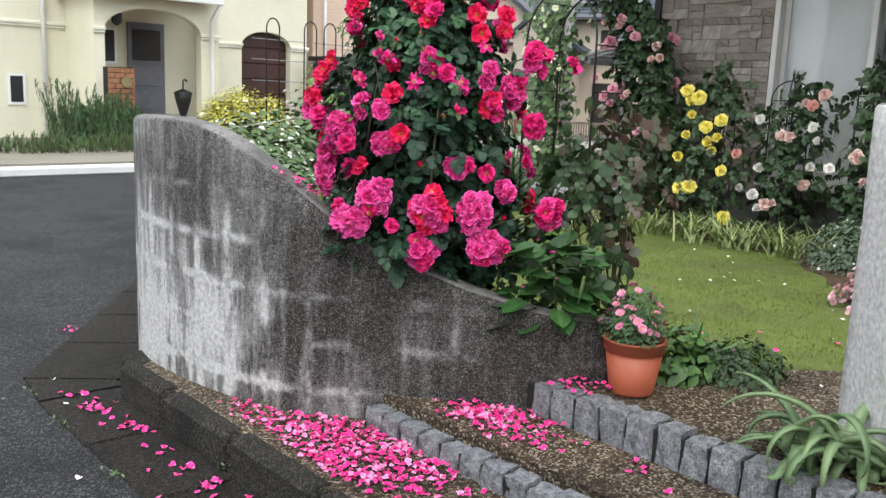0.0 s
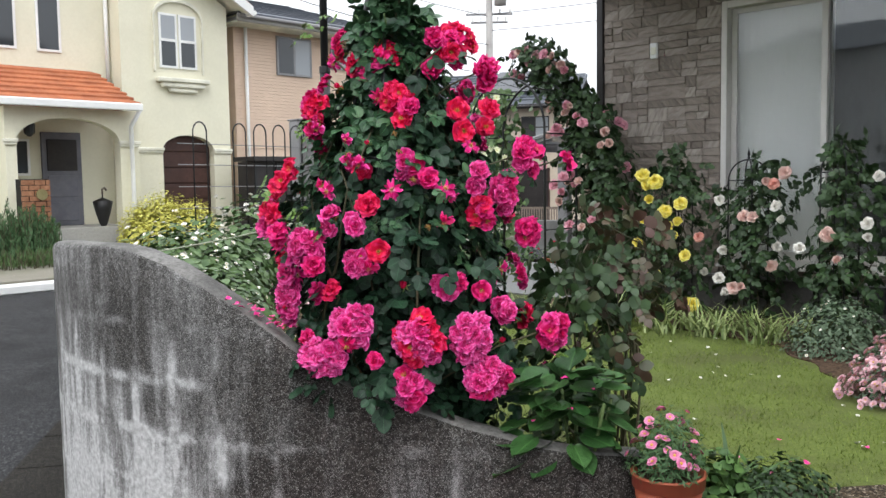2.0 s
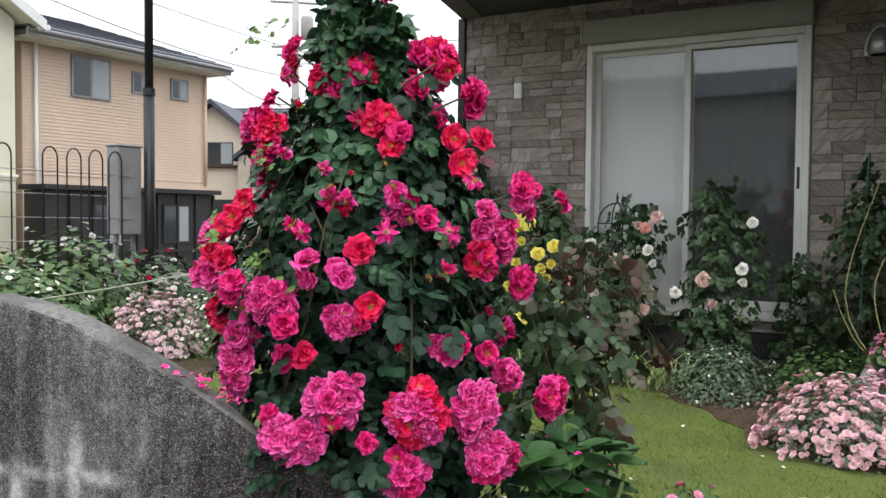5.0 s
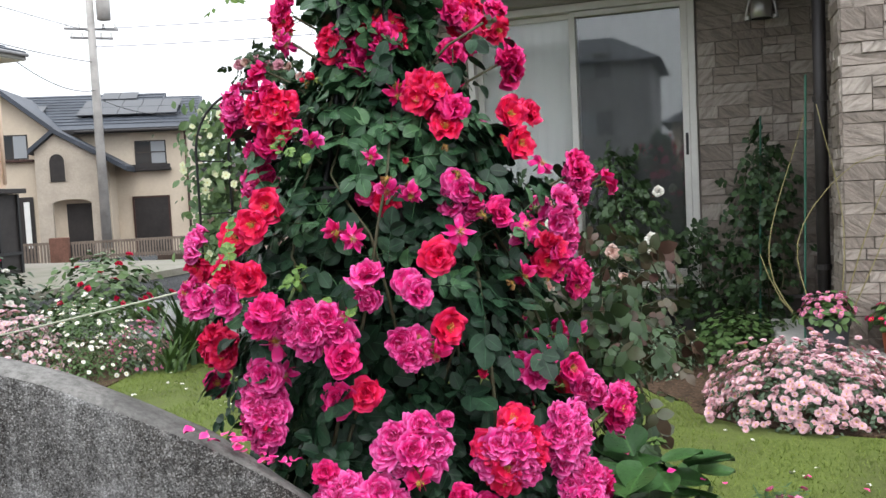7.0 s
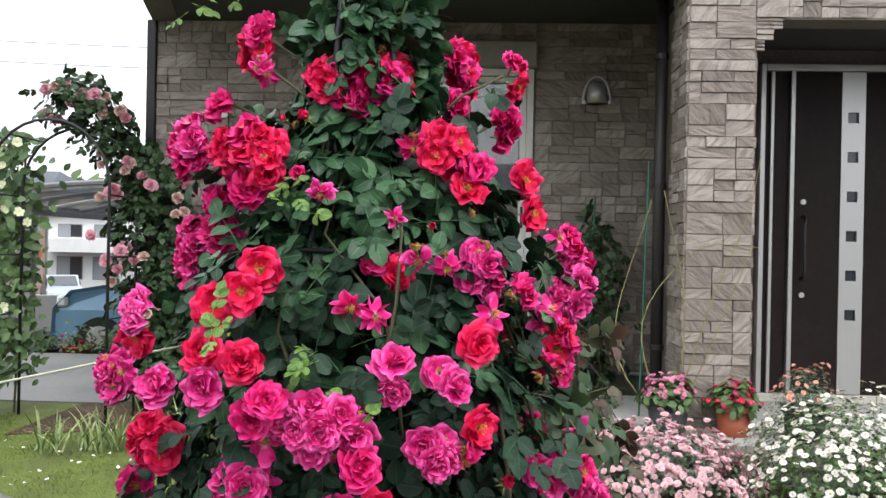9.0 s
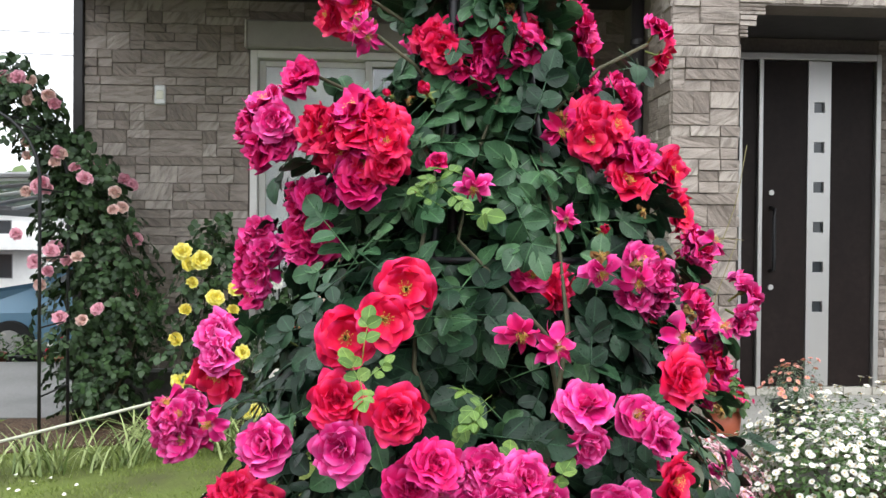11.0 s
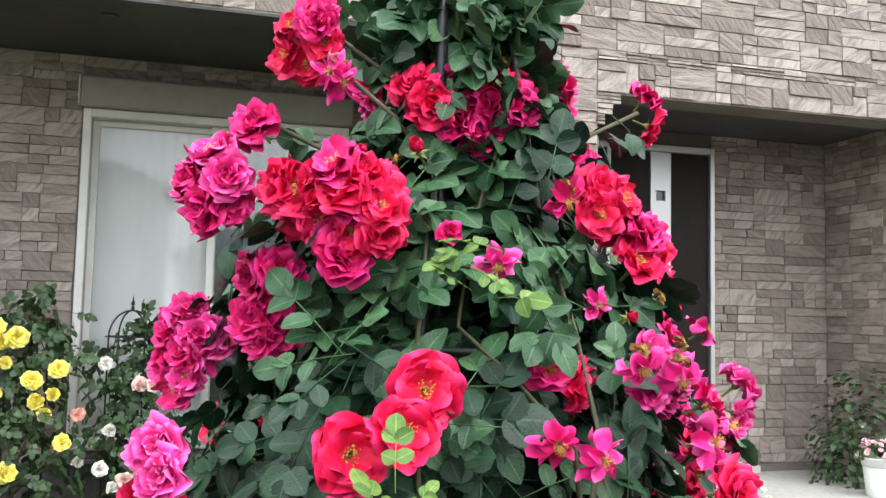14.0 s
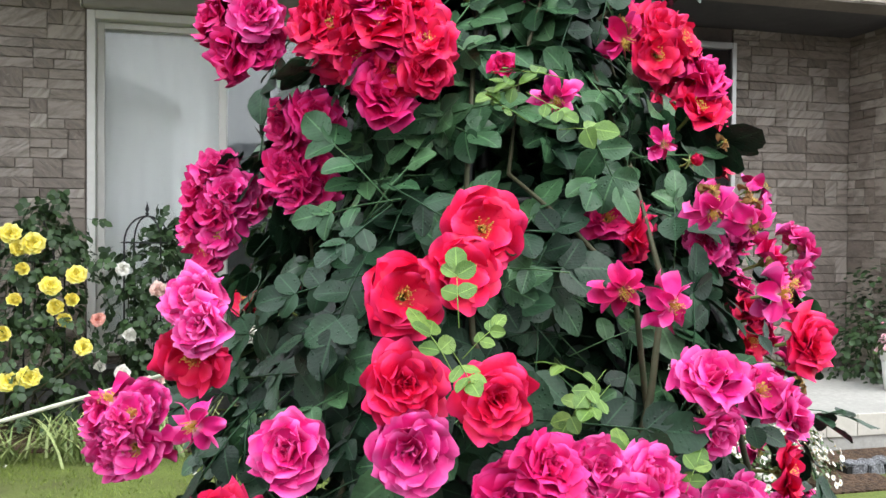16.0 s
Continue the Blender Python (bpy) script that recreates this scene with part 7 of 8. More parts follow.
# ---- side border along the road ----
MID_LEAF = simple_leaf(0.065, 0.024)
mound("white_flower_shrub", "loose shrub with small white flowers in the side border", (4.2, 7.6, 0), 0.75, 0.8, 0.78, MID_LEAF, LEAF_MID, 2600, DAISY_W, 298, 81, (1.1, 1.8), 0.1, 0.5)
mound("white_rose_shrub", "leafy shrub with white rosettes in the side border", (5.4, 8.3, 0), 0.8, 0.7, 0.95, MID_LEAF, LEAF_MID, 1700, RB["white"], 70, 82, (0.6, 0.8), 0.15, 0.5)
mound("green_border_shrub", "mixed green foliage behind the garden wall", (3.3, 6.0, 0), 0.6, 0.7, 0.60, MID_LEAF, LEAF_MID, 1900, DAISY_W, 60, 83, (0.7, 1.0), 0.1, 0.5)
mound("border_foliage", "dark green shrub before the trellis", (6.6, 8.6, 0), 0.7, 0.6, 0.75, MID_LEAF, LEAF_DARK, 1100, RB["red"] + RB["white"], 26, 84, (0.7, 0.9), 0.15, 0.5)
mound("border_red_roses", "green shrub with a few red roses", (7.6, 8.1, 0), 0.7, 0.6, 0.75, MID_LEAF, LEAF_MID, 1000, RB["red"], 16, 85, (0.8, 1.1), 0.2, 0.5)

# hooped wire trellis
fence = thing("hooped_trellis", "green-black hooped wire trellis panels", "trellis", at=(6.2, 9.4, 0))
for i, x in enumerate((5.47, 5.98, 6.26, 6.53, 6.78)):
    w = 0.085
    p = [(x - w, 9.4, -0.02), (x - w, 9.4, 1.70)] + [(x - w * math.cos(t), 9.4, 1.70 + 0.11 * math.sin(t)) for t in np.linspace(0.2, math.pi - 0.2, 7)] + [(x + w, 9.4, 1.70), (x + w, 9.4, -0.02)]
    part("hoop", Geo().tube(p, 0.009, 6), BLACKIRON, fence, "", True)
for z in (1.55, 1.32, 1.08, 0.84, 0.6):
    part("wire", Geo().tube([(5.2, 9.41, z + 0.02), (7.0, 9.41, z)], 0.005, 5), GREY_METAL, fence)
pole = thing("black_pole", "tall black steel pole", "pole", at=(7.27, 9.42, 0))
part("shaft", Geo().tube([(7.27, 9.42, -0.3), (7.27, 9.42, 2.55)], 0.062, 14), BLACKIRON, pole, "", True)
part("upper_shaft", Geo().tube([(7.27, 9.42, 2.5), (7.27, 9.42, 6.5)], 0.048, 14), BLACKIRON, pole, "", True)
part("collar", Geo().tube([(7.27, 9.42, 2.48), (7.27, 9.42, 2.56)], 0.070, 14), BLACKIRON, pole)
box_ = thing("grey_cabinet", "narrow grey metal utility cabinet on legs beside the pole", "cabinet", at=(7.0, 9.5, 0))
part("case", Geo().box(6.84, 9.42, 0.90, 7.16, 9.62, 1.88, 0, 0.012), GREY_METAL, box_)
part("lid", Geo().box(6.83, 9.41, 1.88, 7.17, 9.63, 1.90, 0, 0.004), GREY_METAL, box_)
for x in (6.88, 7.12):
    part("leg", Geo().box(x - 0.02, 9.5, -0.05, x + 0.02, 9.54, 0.90), GREY_METAL, box_)
for k, (x, y, h) in enumerate(((9.86, 8.25, 0.40), (9.9, 7.86, 0.42), (9.86, 7.48, 0.40), (9.92, 7.12, 0.42), (9.9, 6.75, 0.42), (9.9, 6.4, 0.4), (9.9, 6.0, 0.4))):
    flower_pot("driveway_pot", (x, y, -0.365), 0.16, h, TERRACOTTA if k % 2 else DARKPOT, "row pot with seedlings on the driveway", 0.8, 16)
    mound("pot_plant", "leafy seedlings in a driveway pot", (x, y, -0.365 + h * 0.86), 0.19, 0.19, 0.28, ROUND_LEAF, LEAF_MID, 170, RB["red"] + RB["white"], 4, 300 + k, (0.6, 0.8), 0.3)

tagged(part("yard_wall", Geo().box(15.2, 4.0, -0.42, 15.34, 12.2, 0.25, 0, 0.01), DRIVE), "low grey concrete wall behind the carport", "wall", "", "structure")

# carport and cars on the driveway
carport = thing("carport", "grey aluminium carport with a bowed smoked roof", "carport", at=(12.3, 6.6, -0.37))
for x, y in ((10.05, 7.78), (14.6, 7.78)):
    part("post", Geo().box(x - 0.06, y - 0.08, -0.4, x + 0.06, y + 0.08, 1.60, 0, 0.008), GREY_METAL, carport)
for y in (5.0, 8.25):
    part("beam", Geo().box(9.75, y - 0.05, 1.50, 14.9, y + 0.05, 1.58, 0, 0.008), GREY_METAL, carport)


def bow(y):
    """Height of the bowed roof over the carport's width."""
    return 1.58 + 0.22 * (1 - ((y - 6.5) / 1.8) ** 2)


for i in range(7):
    x = 9.75 + i * 0.85
    part("rafter", Geo().tube([(x + 0.02, y, bow(y)) for y in np.linspace(4.8, 8.25, 9)], 0.024, 6), WHITE if i % 2 == 0 else GREY_METAL, carport)
loops = [[(x, y, bow(y) + 0.03) for x in (9.7, 14.95)] + [(x, y, bow(y) + 0.042) for x in (14.95, 9.7)] for y in np.linspace(4.75, 8.30, 13)]
part("roof_sheet", Geo().ring(loops), CARPORT, carport, "smoked translucent roof sheet", True)
part("front_edge", Geo().tube([(9.72, y, bow(y) + 0.03) for y in np.linspace(4.75, 8.30, 13)], 0.03, 6), GREY_METAL, carport)
part("pipe_edge", Geo().box(9.70, 8.26, 1.54, 14.95, 8.33, 1.64, 0, 0.01), GREY_METAL, carport)

mirror = thing("traffic_mirror", "round convex traffic mirror on an orange post", "traffic mirror", at=(18.0, 11.9, ROAD_Z))
part("post", Geo().tube([(18.0, 11.9, ROAD_Z), (18.0, 11.9, 0.78)], 0.045, 10), ORANGE_TILE, mirror, "orange post", True)
part("rim", Geo().tube([(17.95, 11.92 + 0.24 * math.cos(t), 0.92 + 0.24 * math.sin(t)) for t in np.linspace(0, 2 * math.pi, 25)], 0.03, 6), ORANGE_TILE, mirror, "orange rim", True)
part("glass", Geo().ring([[(17.95 - d, 11.92 + k * math.cos(t), 0.92 + k * math.sin(t)) for t in np.linspace(0, 2 * math.pi, 25)[:-1]] for d, k in ((0.0, 0.24), (0.04, 0.17), (0.055, 0.08), (0.06, 0.005))], 0, True, False), MIRROR, mirror, "convex mirror", True)


def car(name, label, m, paint):
    """A small hatchback, nose along +x, built at the origin and set at pose m."""
    t = thing(name, label, "car")
    side = [(-1.75, 0.28), (-1.80, 0.75), (-1.70, 1.02), (-1.35, 1.46), (0.15, 1.50), (0.85, 1.04), (1.55, 0.92), (1.78, 0.68), (1.80, 0.30)]
    g = Geo()
    loops = []
    for w, k in ((-0.74, 0.94), (-0.80, 1.0), (0.80, 1.0), (0.74, 0.94)):
        loops.append([(x * (0.99 if k < 1 else 1), w * (1.0 if z < 1.0 else 0.86), 0.28 + (z - 0.28) * k) for x, z in side])
    g.ring(loops, 0, True, True)
    part("body", g, paint, t, "", False)
    for q in (-1, 1):
        part("side_window", Geo().add([(-1.30, q * 0.775, 1.02), (0.66, q * 0.775, 1.04), (0.10, q * 0.705, 1.40), (-1.15, q * 0.705, 1.40)], [(0, 1, 2, 3) if q < 0 else (3, 2, 1, 0)]), DARKGLASS, t)
        part("headlight", Geo().box(1.60, q * 0.66 - 0.13, 0.70, 1.745, q * 0.66 + 0.13, 0.85, 0, 0.03), WHITE, t)
        for x in (-1.15, 1.15):
            wheel = part("wheel", Geo().tube([(x, q * 0.64, 0.29), (x, q * 0.815, 0.29)], 0.29, 22), TYRE, t)
            part("rim", Geo().tube([(x, q * 0.80, 0.29), (x, q * 0.82, 0.29)], 0.18, 16), ALU, wheel)
    part("windscreen", Geo().add([(0.86, -0.62, 1.06), (0.86, 0.62, 1.06), (0.22, 0.58, 1.455), (0.22, -0.58, 1.455)], [(0, 1, 2, 3)]), DARKGLASS, t)
    part("rear_window", Geo().add([(-1.70, -0.6, 1.04), (-1.70, 0.6, 1.04), (-1.40, 0.56, 1.40), (-1.40, -0.56, 1.40)], [(3, 2, 1, 0)]), DARKGLASS, t)
    part("grille", Geo().box(1.76, -0.4, 0.42, 1.815, 0.4, 0.60, 0, 0.01), TYRE, t)
    t.matrix_world = m
    return t


car("parked_car", "pale blue hatchback parked on the driveway", pose(12.45, 6.5, -0.365, 0, 0, 90), CARBLUE)
car("far_car", "silver-blue small car parked far behind the carport", pose(41.0, 22.5, -1.98, 0, 0, 212), CARGREY)


# ---- houses across the road ----
def window_unit(parent, cx, y, z0, w, h, frame_mat, face=-1, axis="y", pane_mat=DARKGLASS, split=2, trim=True):
    """A framed window on a wall; axis y: on a plane y = const that looks to face."""
    def b(u0, z_0, u1, z_1, d0, d1, e=0.0):
        lo, hi = sorted((y + face * d0, y + face * d1))
        return (u0, lo, z_0, u1, hi, z_1, 0, e) if axis == "y" else (lo, u0, z_0, hi, u1, z_1, 0, e)
    g, f = Geo(), 0.05
    g.box(*b(cx - w / 2, z0, cx - w / 2 + f, z0 + h, -0.02, 0.03))
    g.box(*b(cx + w / 2 - f, z0, cx + w / 2, z0 + h, -0.02, 0.03))
    g.box(*b(cx - w / 2 + f, z0 + h - f, cx + w / 2 - f, z0 + h, -0.02, 0.03))
    g.box(*b(cx - w / 2 + f, z0, cx + w / 2 - f, z0 + f, -0.02, 0.03))
    for i in range(1, split):
        c = cx - w / 2 + w * i / split
        g.box(*b(c - 0.025, z0 + f, c + 0.025, z0 + h - f, -0.02, 0.02))
    win_ = part("window", g, frame_mat, parent)
    for i in range(split):
        c0, c1 = cx - w / 2 + w * i / split + 0.026, cx - w / 2 + w * (i + 1) / split - 0.026
        part("pane", Geo().box(*b(c0, z0 + f, c1, z0 + h - f, 0.014, 0.022)), pane_mat if i % 2 == 0 else PALEGLASS, win_)
    return win_


def arch_wall(g, x0, x1, y0, y1, z0, z1, ax0, ax1, spring, rise, n=14):
    """Wall from x0 to x1 with an arched opening from ax0 to ax1, as one closed skin."""
    arc = [((ax0 + ax1) / 2 - (ax1 - ax0) / 2 * math.cos(math.pi * i / n), spring + rise * math.sin(math.pi * i / n)) for i in range(n + 1)]
    low = [(x0, z0), (ax0, z0), *arc, (ax1, z0), (x1, z0)]
    high = [(x0, z1), (x0 + 0.5 * (ax0 - x0), z1), *[(x, z1) for x, _ in arc], (x1 - 0.5 * (x1 - ax1), z1), (x1, z1)]
    m, o = len(low), len(g.v)
    for y in (y0, y1):
        g.v += [(x, y, z) for x, z in low] + [(x, y, z) for x, z in high]
    fs = []
    for i in range(m - 1):
        a, b = o + i, o + i + 1
        fs += [(a, b, b + m, a + m), (a + 3 * m, b + 3 * m, b + 2 * m, a + 2 * m), (a + 2 * m, b + 2 * m, b, a), (a + m, b + m, b + 3 * m, a + 3 * m)]
    for i in (0, m - 1):
        fs.append((o + i, o + i + m, o + i + 3 * m, o + i + 2 * m))
    g.f += fs
    g.m += [0] * len(fs)


YH = 19.3
cream = thing("cream_house", "two-storey cream rendered house with arched porch and orange tiled porch roof", "house", at=(9.0, YH, 0))
g = Geo()
arch_wall(g, 6.45, 9.05, YH - 1.6, YH - 1.35, -0.4, 2.62, 6.65, 8.66, 1.98, 0.46)
part("porch_wall", g, CREAM, cream)
part("porch_side", Geo().box(6.45, YH - 1.35, -0.4, 6.6, YH, 2.62), CREAM, cream)
g = Geo().box(-2.0, YH, -0.4, 9.4, YH + 6, 7.0)
part("wall", g, CREAM, cream)
g = Geo()
arch_wall(g, 9.3, 11.95, YH - 0.5, YH - 0.3, -0.4, 5.22, 10.2, 11.5, 1.90, 0.34)
g.add([(x, y, z) for y in (YH - 0.5, YH - 0.3) for x, z in ((9.3, 5.22), (11.95, 5.22), (10.66, 6.0), (9.3, 6.0))], [(0, 1, 2, 3), (7, 6, 5, 4), (1, 5, 6, 2)])
part("tower_wall", g, CREAM, cream)
g = Geo().box(9.3, YH - 0.3, -0.4, 9.48, YH, 6.0)
part("return_wall", g, CREAM, cream)
part("side_wall", Geo().box(11.75, YH - 0.3, -0.4, 11.95, YH + 6, 5.22), CREAM, cream)
for x0, x1, y, z in ((6.40, 6.67, YH - 1.66, 1.95), (8.63, 9.09, YH - 1.66, 1.95), (9.26, 10.22, YH - 0.56, 1.88), (11.48, 11.99, YH - 0.56, 1.88), (4.6, 6.45, YH - 0.06, 2.05)):
    g = Geo().box(x0, y, z, x1, y + 0.08, z + 0.07, 0, 0.012).box(x0 + 0.02, y + 0.02, z - 0.05, x1 - 0.02, y + 0.08, z, 0, 0.01)
    part("moulding", g, CREAM_TRIM, cream)
g = Geo().box(10.2, YH - 0.28, -0.3, 11.5, YH - 0.22, 2.3)
gar = part("garage_door", g, BROWN_WOOD, cream, "dark brown panelled garage door")
for i in range(7):
    part("panel", Geo().box(10.23, YH - 0.31, -0.28 + i * 0.36, 11.47, YH - 0.282, 0.05 + i * 0.36, 0, 0.01), BROWN_WOOD, gar)
g = Geo().box(7.72, YH - 0.06, 0.30, 8.55, YH - 0.005, 2.25, 0, 0.01)
dr = part("door", g, GREY_DOOR, cream, "grey panelled front door")
for x0, x1, z0, z1 in ((7.82, 8.45, 1.45, 2.1), (7.82, 8.45, 0.9, 1.35), (7.82, 8.45, 0.4, 0.8)):
    part("panel", Geo().box(x0, YH - 0.085, z0, x1, YH - 0.062, z1, 0, 0.01), DARK_PANEL if z0 > 1.4 else GREY_DOOR, dr)
window_unit(cream, 7.30, YH, 1.35, 0.40, 0.75, WHITE, split=1)
window_unit(cream, 5.46, YH, 0.45, 0.34, 0.62, WHITE, split=1)
for c in (10.42, 10.90):
    w = window_unit(cream, c, YH - 0.5, 3.72, 0.44, 1.20, WHITE, split=1)
    part("sash_bar", Geo().box(c - 0.19, YH - 0.545, 4.30, c + 0.19, YH - 0.53, 4.36), WHITE, w)
    part("lower_pane", Geo().box(c - 0.17, YH - 0.532, 3.77, c + 0.17, YH - 0.524, 4.30), DARKGLASS, w)
    part("upper_pane", Geo().box(c - 0.17, YH - 0.532, 4.36, c + 0.17, YH - 0.524, 4.87), PALEGLASS, w)
for c in (7.1, 8.0):
    window_unit(cream, c, YH, 3.9, 0.5, 1.2, WHITE, split=1)
g = Geo()
arch_line = [(10.08, 3.62), (10.08, 4.82)] + [(10.66 - 0.58 * math.cos(t), 4.82 + 0.36 * math.sin(t)) for t in np.linspace(0.15, math.pi - 0.15, 11)] + [(11.24, 4.82), (11.24, 3.62)]
loops = [[(10.66 + (x - 10.66) * k, YH - 0.50 - d, 3.62 + (z - 3.62) * k) for x, z in arch_line] for d, k in ((0.0, 1.05), (0.07, 1.05), (0.07, 1.0), (0.0, 1.0))]
g.ring(loops, 0, False, False)
part("window_hood", g, CREAM_TRIM, cream)
g = Geo().box(10.08, YH - 0.68, 3.40, 11.36, YH - 0.5, 3.50, 0, 0.02).box(10.18, YH - 0.64, 3.28, 11.26, YH - 0.5, 3.40, 0, 0.03).box(10.36, YH - 0.6, 3.18, 11.08, YH - 0.5, 3.28, 0, 0.03)
part("balconet", g, CREAM_TRIM, cream)
# porch roof of orange tiles, courses as steps
porch_roof = part("porch_roof", Geo().add([(6.25, YH - 1.95, 2.72), (8.92, YH - 1.95, 2.72), (8.9, YH, 3.55), (6.25, YH, 3.55), (6.25, YH - 1.95, 2.66), (8.92, YH - 1.95, 2.66), (8.9, YH, 2.66), (6.25, YH, 2.66)], [(0, 1, 2, 3), (7, 6, 5, 4), (4, 5, 1, 0), (5, 6, 2, 1)]), ORANGE_TILE, cream)
for k in range(7):
    u = k / 7
    y0, z0 = YH - 1.95 + 1.95 * u, 2.72 + 0.83 * u
    xr = 8.95
    part("tile_course", Geo().add([(6.25, y0 - 0.02, z0 + 0.05), (xr, y0 - 0.02, z0 + 0.05), (xr - 0.1, y0 + 0.27, z0 + 0.135), (6.25, y0 + 0.27, z0 + 0.135), (6.25, y0 - 0.02, z0 + 0.0), (xr, y0 - 0.02, z0 + 0.0)], [(0, 1, 2, 3), (4, 5, 1, 0)]), ORANGE_TILE, porch_roof)
part("gutter_board", Geo().box(6.25, YH - 2.02, 2.60, 8.98, YH - 1.95, 2.75, 0, 0.02), WHITE, cream)
part("downpipe", Geo().tube([(8.92, YH - 1.98, 2.62), (8.86, YH - 1.70, 2.3), (8.86, YH - 1.70, 1.0), (8.86, YH - 1.70, -0.2)], 0.045, 8), WHITE, cream, "", True)
part("downpipe", Geo().tube([(9.22, YH - 0.06, 6.3), (9.22, YH - 0.06, 2.9)], 0.045, 8), WHITE, cream, "", True)
part("downpipe", Geo().tube([(6.0, YH - 0.07, 6.8), (6.0, YH - 0.07, -0.2)], 0.045, 8), WHITE, cream, "", True)
def rake(name, x0, z0, x1, z1, y0, y1, low, high, material, label=""):
    """A sloping slab from (x0, z0) down to (x1, z1), between low and high over that line."""
    g = Geo().add([(x, y, z) for y in (y0, y1) for x, z in ((x0, z0 + low), (x1, z1 + low), (x1, z1 + high), (x0, z0 + high))], [(0, 1, 2, 3), (7, 6, 5, 4), (0, 4, 5, 1), (1, 5, 6, 2), (2, 6, 7, 3), (3, 7, 4, 0)])
    return part(name, g, material, cream, label)


rake("roof", 9.2, 6.85, 12.34, 5.07, YH - 0.98, YH + 7, 0.10, 0.22, ORANGE_TILE)
rake("bargeboard", 9.2, 6.85, 12.34, 5.07, YH - 1.05, YH - 0.985, -0.06, 0.17, WHITE, "white bargeboard")
rake("soffit", 9.2, 6.85, 12.30, 5.09, YH - 0.98, YH + 7, 0.03, 0.095, CREAM_TRIM)
part("gutter", Geo().tube([(12.38, YH - 1.05, 5.10), (12.38, YH + 7, 5.10)], 0.055, 8), WHITE, cream)
g = Geo().add([(x, y, z) for y in (YH - 0.5, YH - 0.3) for x, z in ((9.3, 6.0), (10.62, 6.0), (9.3, 6.76))], [(0, 1, 2), (5, 4, 3), (0, 3, 4, 1), (1, 4, 5, 2), (2, 5, 3, 0)])
part("gable_wall", g, CREAM, cream)
part("lantern", Geo().turned(7.02, YH - 1.28, [(0.02, 2.38), (0.11, 2.32), (0.10, 2.14), (0.03, 2.08)], 10), BLACKIRON, cream)
pier = thing("brick_pier", "low orange brick garden pier with a round plate", "pier", at=(6.75, YH - 2.2, 0))
part("core", Geo().box(6.44, YH - 2.38, -0.2, 6.88, YH - 2.02, 1.26), MORTAR, pier)
for k in range(15):
    for j in range(4):
        x = 6.42 + j * 0.2 - (0.1 if k % 2 else 0)
        a, b = max(6.42, x + 0.008), min(6.90, x + 0.192)
        if b - a > 0.04:
            part("brick", Geo().box(a, YH - 2.40, -0.2 + k * 0.097, b, YH - 2.30, -0.115 + k * 0.097), BRICK, pier)
part("plate", Geo().tube([(6.74, YH - 2.40, 0.98), (6.74, YH - 2.43, 0.98)], 0.10, 16), BAMBOO, pier)
umb = thing("closed_umbrella", "closed black umbrella standing against the porch wall", "umbrella", at=(8.48, YH - 1.1, 0))
part("canopy", Geo().turned(8.48, YH - 1.1, [(0.01, 0.22), (0.08, 0.35), (0.15, 0.58), (0.20, 0.80), (0.09, 0.85), (0.02, 0.88)], 10), BLACKIRON, umb, "", True)
part("shaft", Geo().tube([(8.48, YH - 1.1, 0.12), (8.48, YH - 1.1, 0.98)], 0.015, 6), BLACKIRON, umb)
part("crook", Geo().tube([(8.48, YH - 1.1, 0.95), (8.48, YH - 1.1, 1.05), (8.53, YH - 1.1, 1.08), (8.57, YH - 1.1, 1.03)], 0.02, 6), BROWN_WOOD, umb)
flat("porch_floor", [(6.45, YH - 1.6), (9.05, YH - 1.6), (9.05, YH), (6.45, YH)], 0.30, PALE, "pale porch floor of the cream house", "porch", 0.5)
FAR_LEAF = simple_leaf(0.07, 0.006, 0.1, 0.05, 2)
GOLD_LEAF = simple_leaf(0.05, 0.013)


def shoots(name, label, material, spots, leaf, per, seed, spread=0.05):
    """Upright leafy shoots: rows of (x, y, z, height)."""
    rr = random.Random(seed)
    t = thing(name, label, "shrub", at=spots[0][:3])
    poses, g = [], Geo()
    for x, y, z, h in spots:
        lx, ly = rr.gauss(0, 0.12) * h, rr.gauss(0, 0.12) * h
        g.tube([(x, y, z), (x + lx * 0.4, y + ly * 0.4, z + h * 0.5), (x + lx, y + ly, z + h)], 0.008, 4)
        for _ in range(per):
            u, a = rr.uniform(0.08, 1.0), rr.uniform(0, 6.3)
            w = spread * (1.15 - u)
            nn = Vector((math.cos(a), math.sin(a), 0.2))
            m = facing((x + lx * u + w * math.cos(a), y + ly * u + w * math.sin(a), z + h * u), nn, 0, rr.uniform(0.7, 1.5))
            poses.append(m @ Matrix.Rotation(rr.uniform(-0.7, 0.7), 4, "Z"))
    part("foliage", scatter(leaf, poses), material, t, "", True)["kind"] = "stuff"
    part("stemwork", g, CANE, t)["kind"] = "stuff"
    return t


